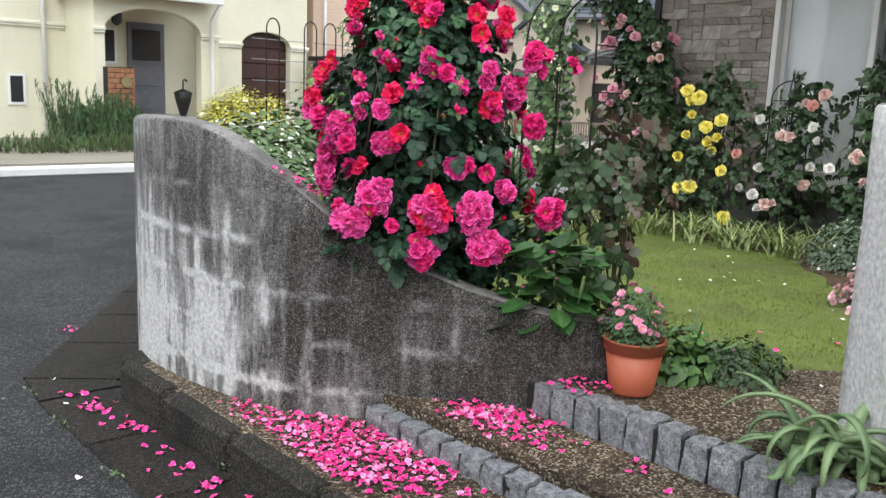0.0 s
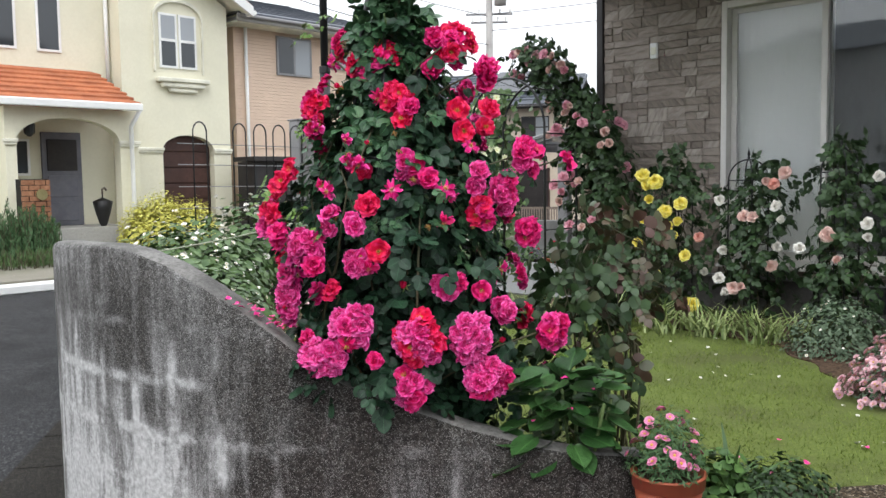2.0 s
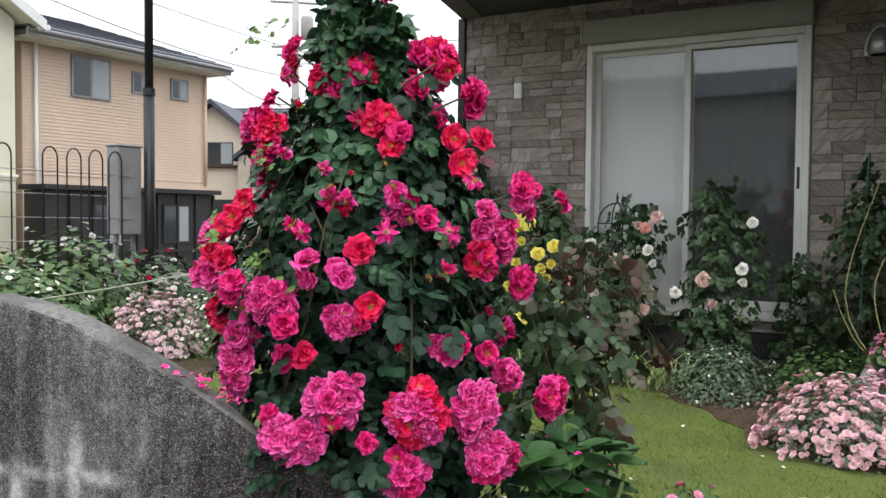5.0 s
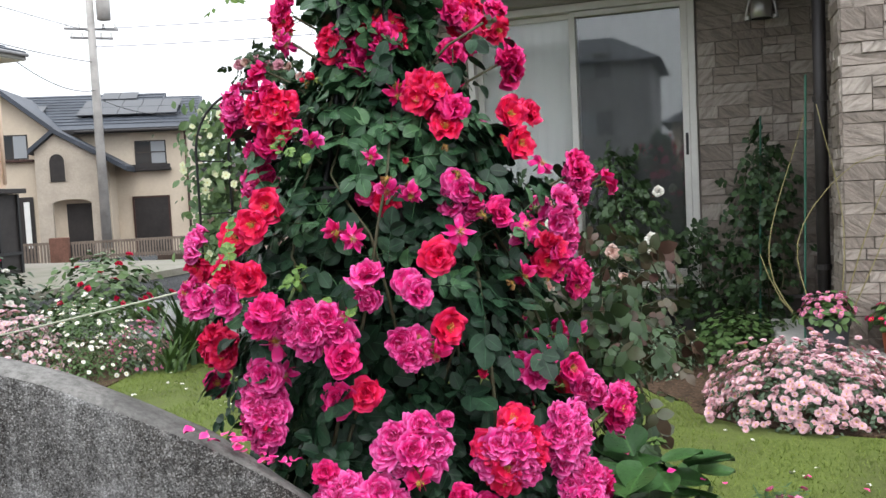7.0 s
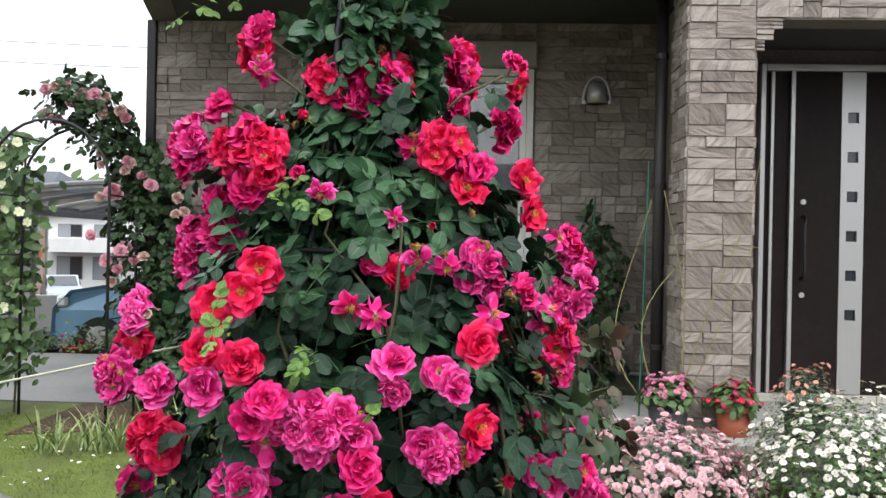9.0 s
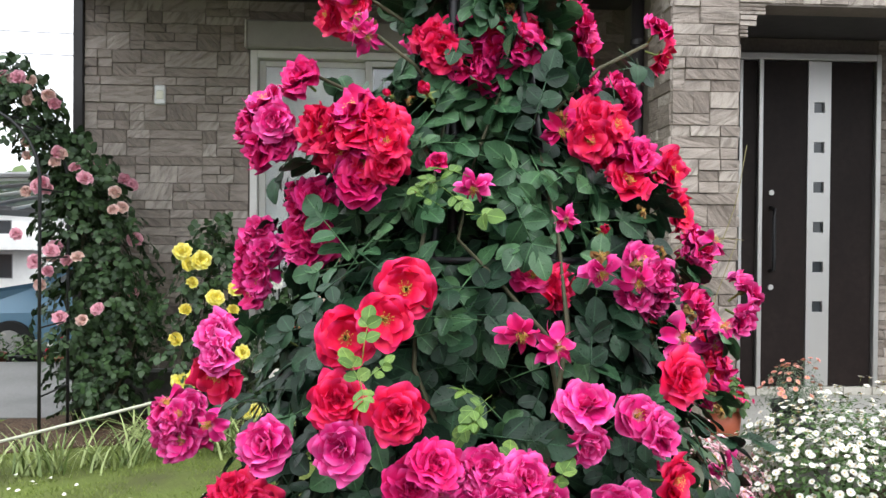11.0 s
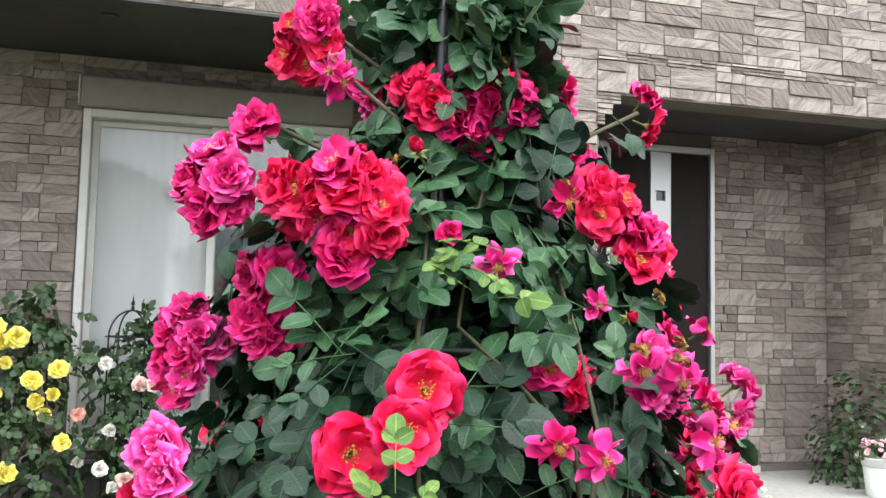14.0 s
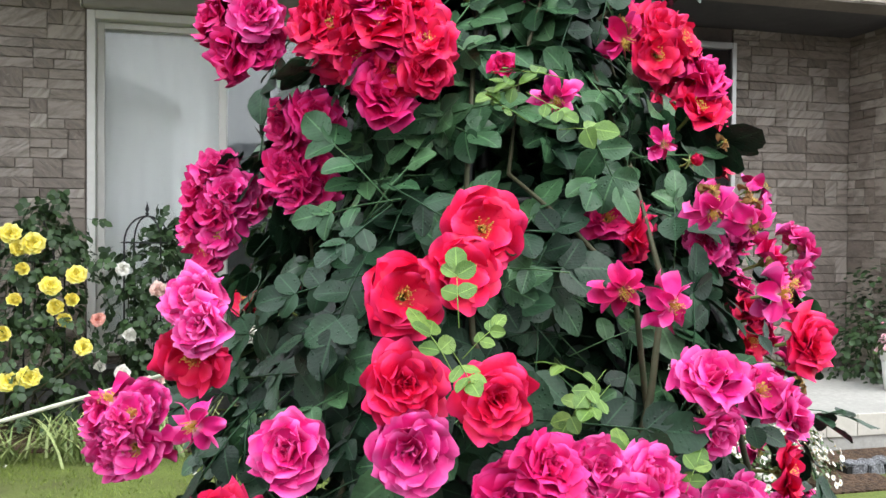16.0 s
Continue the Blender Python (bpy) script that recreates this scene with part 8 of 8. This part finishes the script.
rr = random.Random(91)
shoots("rosemary_hedge", "upright dark green rosemary before the cream house", LEAF_ROSEMARY, [(5.28 + abs(rr.gauss(0, 0.24)), rr.uniform(16.4, 16.8), -0.22, rr.uniform(0.55, 1.22)) for _ in range(38)] + [(6.28 + u, rr.uniform(16.3, 16.9), -0.22, (1.0 - 1.1 * u * u) * rr.uniform(0.55, 1.0)) for u in (rr.uniform(-0.52, 0.52) for _ in range(170))], FAR_LEAF, 75, 92, 0.11)
for k, x in enumerate((4.4, 5.6, 6.8, 8.0)):
    shoots("verge_grass", "rough weedy grass of the far verge", LEAF_MID, [(x + rr.uniform(-0.75, 0.75), rr.uniform(15.35, 16.1), -0.22, rr.uniform(0.08, 0.32)) for _ in range(130)], FAR_LEAF, 9, 93 + k, 0.09)
gold = thing("golden_shrub", "golden yellow-green feathery shrub across the road", "shrub", at=(9.3, 17.2, -0.1))
poses = []
for cx, cy, rx, h in ((9.3, 17.2, 0.75, 1.0), (8.7, 17.0, 0.5, 0.85), (9.9, 17.1, 0.55, 0.9), (9.0, 16.9, 0.5, 1.05), (9.55, 16.85, 0.45, 0.7)):
    poses += dome_poses(rr, 3600, (cx, cy, -0.1), rx, 0.45, h, (0.7, 1.6), 0.42, 0.05, 0.9, 0.3)
part("foliage", scatter(GOLD_LEAF, poses), LEAF_YELLOW, gold, "", True)["kind"] = "stuff"
part("stem", Geo().tube([(9.3, 17.2, -0.2), (9.3, 17.1, 0.6)], 0.03, 6), CANE, gold)

beige = thing("beige_house", "two-storey beige sided house with grey eaves", "house", at=(15.5, YH, 0))
part("wall", Geo().box(12.45, YH, -0.4, 18.0, YH + 9, 5.0), BEIGE, beige)
for k in range(37):
    z = 2.0 + k * 0.08
    part("board", Geo().add([(12.46, YH - 0.004, z + 0.08), (17.99, YH - 0.004, z + 0.08), (17.99, YH - 0.018, z + 0.004), (12.46, YH - 0.018, z + 0.004), (12.46, YH - 0.002, z + 0.004), (17.99, YH - 0.002, z + 0.004)], [(0, 3, 2, 1), (3, 4, 5, 2)]), BEIGE, beige)
EY = YH - 0.62
g = Geo().box(12.2, EY + 0.02, 4.93, 18.25, YH + 9.5, 4.99, 0, 0.02)
part("soffit", g, CREAM_TRIM, beige)
g = Geo().add([(12.15, EY - 0.05, 5.17), (18.3, EY - 0.05, 5.17), (18.3, YH + 9.5, 5.17), (12.15, YH + 9.5, 5.17), (14.5, YH + 4, 6.6), (17, YH + 4, 6.6), (12.15, EY - 0.05, 5.13), (18.3, EY - 0.05, 5.13), (18.3, YH + 9.5, 5.13), (12.15, YH + 9.5, 5.13)], [(0, 1, 5, 4), (1, 2, 5), (2, 3, 4, 5), (3, 0, 4), (6, 7, 1, 0), (7, 8, 2, 1), (9, 8, 7, 6)])
part("roof", g, SLATE, beige)
for k in range(9):
    u = (k + 1) / 10
    part("slate_course", Geo().box(12.15 + 2.35 * u, EY - 0.05 + 4.65 * u, 5.17 + 1.43 * u, 18.3 - 1.65 * u, EY + 0.02 + 4.65 * u, 5.195 + 1.43 * u), SLATE, beige)
part("eave", Geo().box(12.15, EY - 0.03, 4.95, 18.27, EY + 0.02, 5.125, 0, 0.015), PALE, beige)
part("gutter", Geo().tube([(12.15, EY - 0.08, 5.08), (18.31, EY - 0.08, 5.08)], 0.05, 8), GREY_METAL, beige)
part("eave_end", Geo().box(18.27, EY - 0.03, 4.95, 18.32, YH + 9, 5.125, 0, 0.015), PALE, beige)
window_unit(beige, 14.24, YH - 0.03, 3.86, 1.1, 0.98, GREY_METAL)
window_unit(beige, 15.75, YH - 0.03, 4.15, 0.62, 0.55, GREY_METAL)
window_unit(beige, 17.0, YH - 0.03, 4.15, 0.60, 0.55, GREY_METAL)
part("downpipe", Geo().tube([(12.75, YH - 0.08, 4.93), (12.75, YH - 0.08, -0.2)], 0.045, 8), WHITE, beige, "", True)
part("downpipe", Geo().tube([(17.9, YH - 0.08, 4.93), (17.9, YH - 0.08, 1.9)], 0.045, 8), BEIGE, beige, "", True)
sun_room = thing("dark_sunroom", "dark-framed lean-to with smoked panels beside the beige house", "lean-to", at=(15.7, YH - 1.4, 0))
part("wall", Geo().box(11.9, YH - 1.5, -0.4, 16.75, YH - 0.85, 1.62), DARK_PANEL, sun_room)
part("roof", Geo().box(11.8, YH - 1.7, 1.63, 16.85, YH - 0.8, 1.74, 0, 0.01), DARK_PANEL, sun_room)
for k in range(9):
    x = 11.93 + k * 0.6
    part("post", Geo().box(x - 0.03, YH - 1.55, -0.4, x + 0.03, YH - 1.505, 1.62), BLACKIRON, sun_room)
for c in (13.5, 15.5):
    window_unit(sun_room, c, YH - 1.51, 0.42, 0.85, 0.95, BLACKIRON)
part("rail", Geo().box(11.9, YH - 1.56, 0.22, 16.75, YH - 1.51, 0.29), BLACKIRON, sun_room)

# gabled house, built in its own axes (x along the front, y into it) and turned to the road
SOLAR = mat("solar_glass", (0.014, 0.016, 0.022), 0.32, 0.0, 0.35)
third = thing("gabled_house", "pale beige house with dark slate roofs and an arched gable window", "house")
part("wall", Geo().box(-8.0, 0, -0.9, 2.45, 6, 4.5), BEIGE_PALE, third)


def sheet(u0, u1, d0, z0, d1, z1, thick=0.14):
    """A roof slope from the eave (d0, z0) up to the ridge (d1, z1)."""
    return Geo().add([(u, d, z + k) for k in (0, thick) for u, d, z in ((u0, d0, z0), (u1, d0, z0), (u1, d1, z1), (u0, d1, z1))], [(3, 2, 1, 0), (4, 5, 6, 7), (0, 1, 5, 4), (1, 2, 6, 5), (2, 3, 7, 6), (3, 0, 4, 7)])


part("roof", sheet(-8.4, 1.16, -0.5, 4.40, 4.1, 6.38), SLATE, third)
part("roof", sheet(1.16, 2.85, -0.5, 4.40, 3.6, 6.10), SLATE, third)
part("roof", sheet(-8.4, 2.7, 9.0, 3.8, 4.11, 6.20), SLATE, third)
part("fascia", Geo().box(-8.4, -0.56, 4.34, 2.87, -0.50, 4.52), DARK_PANEL, third)
part("gutter", Geo().tube([(-2.0, -0.62, 4.42), (2.9, -0.62, 4.42)], 0.06, 8), DARK_PANEL, third)
for k in range(11):
    d = 0.0 + k * 0.38
    part("slate_course", Geo().box(-8.3, d, 4.555 + (d + 0.5) * 0.4304, 1.1 if d > 3.2 else 2.8, d + 0.03, 4.58 + (d + 0.5) * 0.4304), SLATE, third)
for row in range(2):
    for k in range(5):
        u, d = -2.2 + k * 0.84 + row * 0.06, 0.75 + row * 0.95
        z = 4.68 + (d + 0.5) * 0.4304
        part("solar_panel", sheet(u, u + 0.82, d, z, d + 0.92, z + 0.396, 0.04), SOLAR, third)
for u, d in ((-5.3, 1.3), (-4.5, 1.3), (-1.6, 2.9), (-0.8, 2.9)):
    part("solar_panel", sheet(u, u + 0.78, d, 4.66 + (d + 0.5) * 0.4304, d + 0.9, 5.05 + (d + 0.5) * 0.4304, 0.04), SOLAR, third)
# the wing: a tall gable whose long slope sweeps down over the porch
SWEEP = [(-8.9, 3.0), (-4.6, 6.02), (-2.5, 4.28), (0.25, 2.66)]
outline = [(-8.3, -0.9), (-0.6, -0.9), (-0.6, 3.1), (-2.5, 4.2), (-4.6, 5.94), (-8.3, 3.3)]
g = Geo().add([(u, d, z) for d in (-1.3, 0.0) for u, z in outline], [(0, 1, 2, 3, 4, 5), (11, 10, 9, 8, 7, 6)] + [(i, 6 + i, 6 + (i + 1) % 6, (i + 1) % 6) for i in range(6)])
part("wing_wall", g, BEIGE_PALE, third)
for (u0, z0), (u1, z1) in zip(SWEEP, SWEEP[1:]):
    g = Geo().add([(u, d, z + k) for k in (0.0, 0.22) for d in (-1.75, 3.0) for u, z in ((u0, z0), (u1, z1))], [(0, 1, 3, 2), (6, 7, 5, 4), (4, 5, 1, 0), (2, 3, 7, 6), (0, 2, 6, 4), (5, 7, 3, 1)])
    part("wing_roof", g, SLATE, third)
g = Geo().add([(u, d, z + k) for k in (0.0, 0.2) for d in (-2.1, -1.2) for u, z in ((-3.5, 3.48), (-2.5, 4.30))], [(0, 1, 3, 2), (6, 7, 5, 4), (4, 5, 1, 0), (2, 3, 7, 6), (0, 2, 6, 4), (5, 7, 3, 1)])
part("porch_roof", g, SLATE, third)
g = Geo().add([(u, d, z + k) for k in (0.0, 0.2) for d in (-2.1, -1.74) for u, z in ((-2.5, 4.30), (0.25, 2.66))], [(0, 1, 3, 2), (6, 7, 5, 4), (4, 5, 1, 0), (2, 3, 7, 6), (0, 2, 6, 4), (5, 7, 3, 1)])
part("porch_roof", g, SLATE, third)
g = Geo()
arch_wall(g, -3.3, -0.7, -1.9, -1.75, -0.9, 1.95, -2.75, -1.25, 1.45, 0.18)
part("porch_front", g, PORCH_STONE, third, "porch front of greyer beige render")
g = Geo().add([(u, d, z) for d in (-1.9, -1.75) for u, z in ((-3.3, 1.95), (-0.7, 1.95), (-0.7, 3.2), (-2.5, 4.26), (-3.3, 3.6))], [(0, 1, 2, 3, 4), (9, 8, 7, 6, 5)] + [(i, 5 + i, 5 + (i + 1) % 5, (i + 1) % 5) for i in range(5)])
part("porch_gable", g, PORCH_STONE, third)
arch_line = [(-2.74, 2.35), (-2.74, 3.15)] + [(-2.45 - 0.29 * math.cos(t), 3.15 + 0.32 * math.sin(t)) for t in np.linspace(0.2, math.pi - 0.2, 9)] + [(-2.16, 3.15), (-2.16, 2.35)]
part("arched_window", Geo().ring([[(-2.45 + (u + 2.45) * k, -1.905 - d, z) for u, z in arch_line] for d, k in ((0.0, 1.0), (0.03, 1.0))]), DARK_PANEL, third, "dark arched opening")
part("window_surround", Geo().ring([[(-2.45 + (u + 2.45) * k, -1.91 - d, 2.35 + (z - 2.35) * k) for u, z in arch_line] for d, k in ((0.0, 1.14), (0.06, 1.14), (0.06, 1.0), (0.0, 1.0))], 0, False, False), PORCH_STONE, third)
part("entrance_door", Geo().box(-2.35, -1.36, -0.9, -1.3, -1.31, 1.45, 0, 0.01), DARK_PANEL, third, "dark front door in the shade of the porch")
window_unit(third, 0.90, 0.0, 2.98, 1.30, 1.03, DARK_PANEL, split=2)
part("transom", Geo().box(0.27, -0.04, 3.48, 1.53, -0.02, 3.53), DARK_PANEL, third)
part("window_box", Geo().box(0.02, -0.32, 2.70, 1.72, 0, 2.82, 0, 0.02).box(0.02, -0.32, 2.82, 1.72, -0.28, 2.98), DARK_PANEL, third)
part("garage_opening", Geo().box(0.07, -0.04, -0.9, 1.52, -0.005, 1.58, 0, 0.01), DARK_PANEL, third, "tall shaded glass door")
part("door_frame", Geo().box(0.02, -0.07, -0.9, 0.10, 0, 1.64).box(1.49, -0.07, -0.9, 1.57, 0, 1.64).box(0.10, -0.07, 1.56, 1.49, 0, 1.64), BROWN_WOOD, third)
window_unit(third, -4.25, -1.3, 3.34, 1.15, 1.0, DARK_PANEL)
part("balcony_rail", Geo().box(-5.2, -1.5, 3.22, -3.45, -1.3, 3.32, 0, 0.02), BROWN_WOOD, third)
part("side_opening", Geo().box(-4.5, -1.34, -0.9, -3.62, -1.305, 1.8, 0, 0.01), DARK_PANEL, third)
part("white_curtain", Geo().box(-4.0, -1.37, -0.3, -3.78, -1.345, 1.6), WHITE, third)
part("downpipe", Geo().tube([(2.38, -0.08, 4.4), (2.38, -0.08, -0.6)], 0.05, 6), BROWN_WOOD, third)
third.matrix_world = pose(32.26, 26.44, 0.0, rz=-63.0)
low_wall = thing("slatted_fence", "brown slatted fence with a brick pillar before the gabled house", "fence")
for k in range(44):
    u = -1.6 + k * 0.105
    part("slat", Geo().box(u, -4.03, -0.75, u + 0.055, -4.0, -0.06), FENCE_WOOD, low_wall)
part("rail", Geo().box(-1.65, -4.0, -0.13, 3.05, -3.94, -0.03), FENCE_WOOD, low_wall)
part("rail", Geo().box(-1.65, -4.0, -0.68, 3.05, -3.94, -0.58), FENCE_WOOD, low_wall)
part("brick_pillar", Geo().box(-2.4, -4.15, -1.2, -1.72, -3.8, 0.16, 0, 0.02), BRICK_DARK, low_wall, "red-brown brick pillar")
for k in range(15):
    u = -4.2 + k * 0.12
    part("slat", Geo().box(u, -4.03, -1.2, u + 0.07, -4.0, 0.0), FENCE_WOOD, low_wall)
part("rail", Geo().box(-4.25, -4.0, -0.1, -2.4, -3.94, 0.0), FENCE_WOOD, low_wall)
low_wall.matrix_world = pose(32.26, 26.44, 0.0, rz=-63.0)

PX, PY = 29.8, 25.9
upole = thing("utility_pole", "grey concrete utility pole with a transformer and crossarms", "utility pole", at=(PX, PY, -0.3))
part("shaft", Geo().tube([(PX, PY, -0.4), (PX, PY, 12.0)], 0.20, 12, 0, 0.13), CONCRETE_POLE, upole, "", True)
part("transformer", Geo().turned(PX + 0.1, PY - 0.55, [(0.02, 8.6), (0.26, 8.62), (0.27, 9.5), (0.20, 9.58), (0.02, 9.6)], 14), CONCRETE_POLE, upole, "", True)
for z, w in ((8.3, 0.95), (7.95, 0.75), (10.2, 1.0)):
    part("crossarm", Geo().tube([(PX - 0.7 * w, PY + 0.8 * w, z), (PX + 0.7 * w, PY - 0.8 * w, z)], 0.05, 6), GREY_METAL, upole)
    for k in (-0.9, -0.45, 0.45, 0.9):
        part("insulator", Geo().tube([(PX + 0.7 * w * k, PY - 0.8 * w * k, z), (PX + 0.7 * w * k, PY - 0.8 * w * k, z + 0.22)], 0.05, 6), WHITE, upole)
for k, (a, b) in enumerate((((PX, PY, 8.2), (8.0, 24.0, 9.2)), ((PX, PY, 7.0), (14.0, 22.0, 6.9)), ((PX, PY, 7.6), (34.0, 2.0, 7.9)), ((PX, PY, 8.3), (34.0, 2.0, 8.7)), ((PX, PY, 5.6), (33.2, 24.0, 5.1)), ((PX, PY, 5.9), (19.4, 20.0, 5.2)))):
    w = thing("overhead_wire", "thin sagging overhead cable", "cable", "overhead wires", at=a)
    p0, p1 = Vector(a), Vector(b)
    part("cable", Geo().tube([p0.lerp(p1, t) - Vector((0, 0, 1.2 * t * (1 - t))) for t in np.linspace(0, 1, 14)], 0.016, 4), BLACKIRON, w)


def far_block(name, label, x0, y0, x1, y1, h, wall_m, roof_m, cols_, rows_):
    t = thing(name, label, "house", at=((x0 + x1) / 2, (y0 + y1) / 2, -0.3))
    part("wall", Geo().box(x0, y0, -2.4, x1, y1, h), wall_m, t)
    g = Geo().box(x0 - 0.4, y0 - 0.4, h, x1 + 0.4, y1 + 0.4, h + 0.15)
    if roof_m is SLATE:
        g.add([(x0 - 0.4, y0 - 0.4, h + 0.15), (x1 + 0.4, y0 - 0.4, h + 0.15), (x1 + 0.4, y1 + 0.4, h + 0.15), (x0 - 0.4, y1 + 0.4, h + 0.15), ((x0 + x1) / 2, y0 + 1, h + 1.7), ((x0 + x1) / 2, y1 - 1, h + 1.7)], [(0, 1, 4), (1, 2, 5, 4), (2, 3, 5), (3, 0, 4, 5)])
    part("roof", g, roof_m, t)
    for i in range(cols_):
        for j in range(rows_):
            window_unit(t, y0 + (y1 - y0) * (i + 0.5) / cols_, x0, 0.7 + j * 2.7, 1.5, 1.1, GREY_METAL, -1, "x")
    return t


b1 = far_block("white_balcony_house", "white two-storey building with a balcony far behind the carport", 52, 22.5, 60, 29.2, 2.6, WHITE, GREY_METAL, 0, 0)
part("balcony", Geo().box(50.9, 22.8, 0.42, 52, 28.6, 1.30, 0, 0.03), WHITE, b1)
for y in (25.2, 27.4):
    window_unit(b1, y, 52, 1.32, 1.5, 0.8, GREY_METAL, -1, "x")
    window_unit(b1, y, 52, -1.2, 1.6, 1.4, GREY_METAL, -1, "x")
far_block("brick_house", "brown-pink house far behind the carport", 40, 25.75, 46, 31.0, 2.75, BROWN_RENDER, GREY_METAL, 2, 1)
far_block("far_slate_house", "far house with a dark slate roof", 60, 33.0, 68, 38.5, 4.5, BEIGE_PALE, SLATE, 2, 1)
brown = bpy.data.objects["brick_house"]
window_unit(brown, 44.6, 25.75, -0.55, 0.9, 1.3, GREY_METAL)
window_unit(brown, 44.9, 25.75, 1.6, 0.8, 0.8, GREY_METAL)
part("downpipe", Geo().tube([(45.8, 25.68, 2.7), (45.8, 25.68, -2.2)], 0.06, 6), GREY_METAL, brown)
hill = thing("far_trees", "low wooded hillside beyond the houses", "trees", "", "stuff", (95, 50, 0))
rr = random.Random(5)
poses = []
for _ in range(2600):
    a = rr.uniform(-0.35, 1.15)
    d_ = rr.uniform(95, 120)
    poses.append(facing((d_ * math.cos(a), d_ * math.sin(a), rr.uniform(0, 1) ** 0.7 * (8.0 + 2.0 * math.sin(a * 9) + 1.2 * math.sin(a * 31))), (-1, rr.uniform(-0.6, 0.6), 0.7), rr.uniform(0, 6.3), rr.uniform(30, 60)))
part("crowns", scatter(ROUND_LEAF, poses), FARGREEN, hill, "", True)["kind"] = "stuff"


# plain houses that close the place behind the walk
for y0, y1, h, m in ((-16.0, -5.5, 2.6, CREAM), (-4.0, 4.3, 3.7, BEIGE_PALE), (5.2, 20.0, 6.6, GREY_METAL)):
    t = thing("house_across_road", "plain rendered house with a slate roof closing the road", "house", "houses behind the walk", at=(-28.0, (y0 + y1) / 2, ROAD_Z))
    part("wall", Geo().box(-33.5, y0, ROAD_Z, -26.5, y1, h), m, t)
    part("roof", Geo().add([(-26.0, y0 - 0.5, h), (-26.0, y1 + 0.5, h), (-34.0, y1 + 0.5, h), (-34.0, y0 - 0.5, h), (-30.0, y0 + 2, h + 1.7), (-30.0, y1 - 2, h + 1.7)], [(0, 1, 5, 4), (1, 2, 5), (2, 3, 4, 5), (3, 0, 4), (3, 2, 1, 0)]), SLATE, t)
    for k in range(3):
        for z in (0.8, 3.3, 5.9)[:1 + (h > 5) + (h > 6)]:
            window_unit(t, y0 + (y1 - y0) * (k + 0.5) / 3, -26.5, z, 1.6, 1.2, GREY_METAL, 1, "x")

# weeds along the gutter and at the wall's foot
rr = random.Random(17)
for x, y, z, n, h in ((1.19, 3.86, ROAD_Z + 0.01, 12, 0.03), (1.20, 3.25, ROAD_Z + 0.01, 10, 0.035), (1.21, 2.93, ROAD_Z + 0.01, 14, 0.035), (1.22, 4.30, ROAD_Z + 0.01, 8, 0.02), (1.78, 3.22, STRIP_Z, 16, 0.05), (1.52, 3.1, ROAD_Z + 0.01, 6, 0.03)):
    weed = thing("weed", "small green weed in the pavement joint", "weed", "weeds in the joints", at=(x, y, z))
    poses = [facing((x + rr.gauss(0, 0.012), y + rr.gauss(0, 0.03), z + rr.uniform(0, h)), (rr.uniform(-1, 1), rr.uniform(-1, 1), 0.8), rr.uniform(0, 6.3), rr.uniform(0.5, 1.0)) for _ in range(n)]
    part("leaves", scatter(SMALL_LEAF, poses), LEAF_MID, weed, "", True)
    part("stem", Geo().tube([(x, y, z - 0.005), (x, y, z + h)], 0.0015, 4), STEM, weed)

# ---- stones of the house walls ----
wall_face = lambda u, z, d: (HX - d, u, z)
stones(window_wall, wall_face, WY1 + 0.012, 5.26, 0.312, 2.89, 3, 150)
stones(window_wall, wall_face, 1.46, WY0 - 0.012, 0.312, 2.89, 21, 150)
stones(window_wall, wall_face, WY0 - 0.012, WY1 + 0.012, 2.75, 2.89, 22, 0)
stones(window_wall, wall_face, WY0 - 0.012, WY1 + 0.012, 0.312, 0.372, 23, 0)
stones(column, lambda u, z, d: (FX - d, u, z), 1.24, 1.61, 0.2, 2.775, 4)
stones(column, lambda u, z, d: (u, 1.61 + d, z), FX, FX + 0.4, 0.2, 2.76, 5)
stones(column, lambda u, z, d: (FX + 0.4 - u, 1.24 - d, z), 0.0, 0.4, 0.2, 2.4, 6)
stones(upper, lambda u, z, d: (FX - d, u, z), -2.2, 5.0, 2.785, 4.4, 8, 300, None, lambda u, z: 0.2 < u < 4.6)
stones(upper, lambda u, z, d: (FX - d, u, z), -2.2, 1.06, 2.54, 2.785, 9)
stones(porch_wall, lambda u, z, d: (6.68 - d, u, z), -1.12, DY0 - 0.01, 0.27, 2.6, 10)
stones(porch_wall, lambda u, z, d: (u, -1.12 + d, z), FX + 0.25, 6.66, 0.27, 2.6, 12)
stones(porch_wall, lambda u, z, d: (6.68 - d, u, z), DY1 + 0.01, 1.30, 0.27, 2.6, 11)
stones(upper, lambda u, z, d: (FX - d, u, z), 1.06, 1.24, 2.54, 2.785, 13)
for k, (a, z) in enumerate(((1.19, 2.35), (1.14, 2.413), (1.09, 2.476))):
    stones(upper, lambda u, q, d: (FX - d, u, q), a, 1.24, z, z + 0.062, 14 + k)
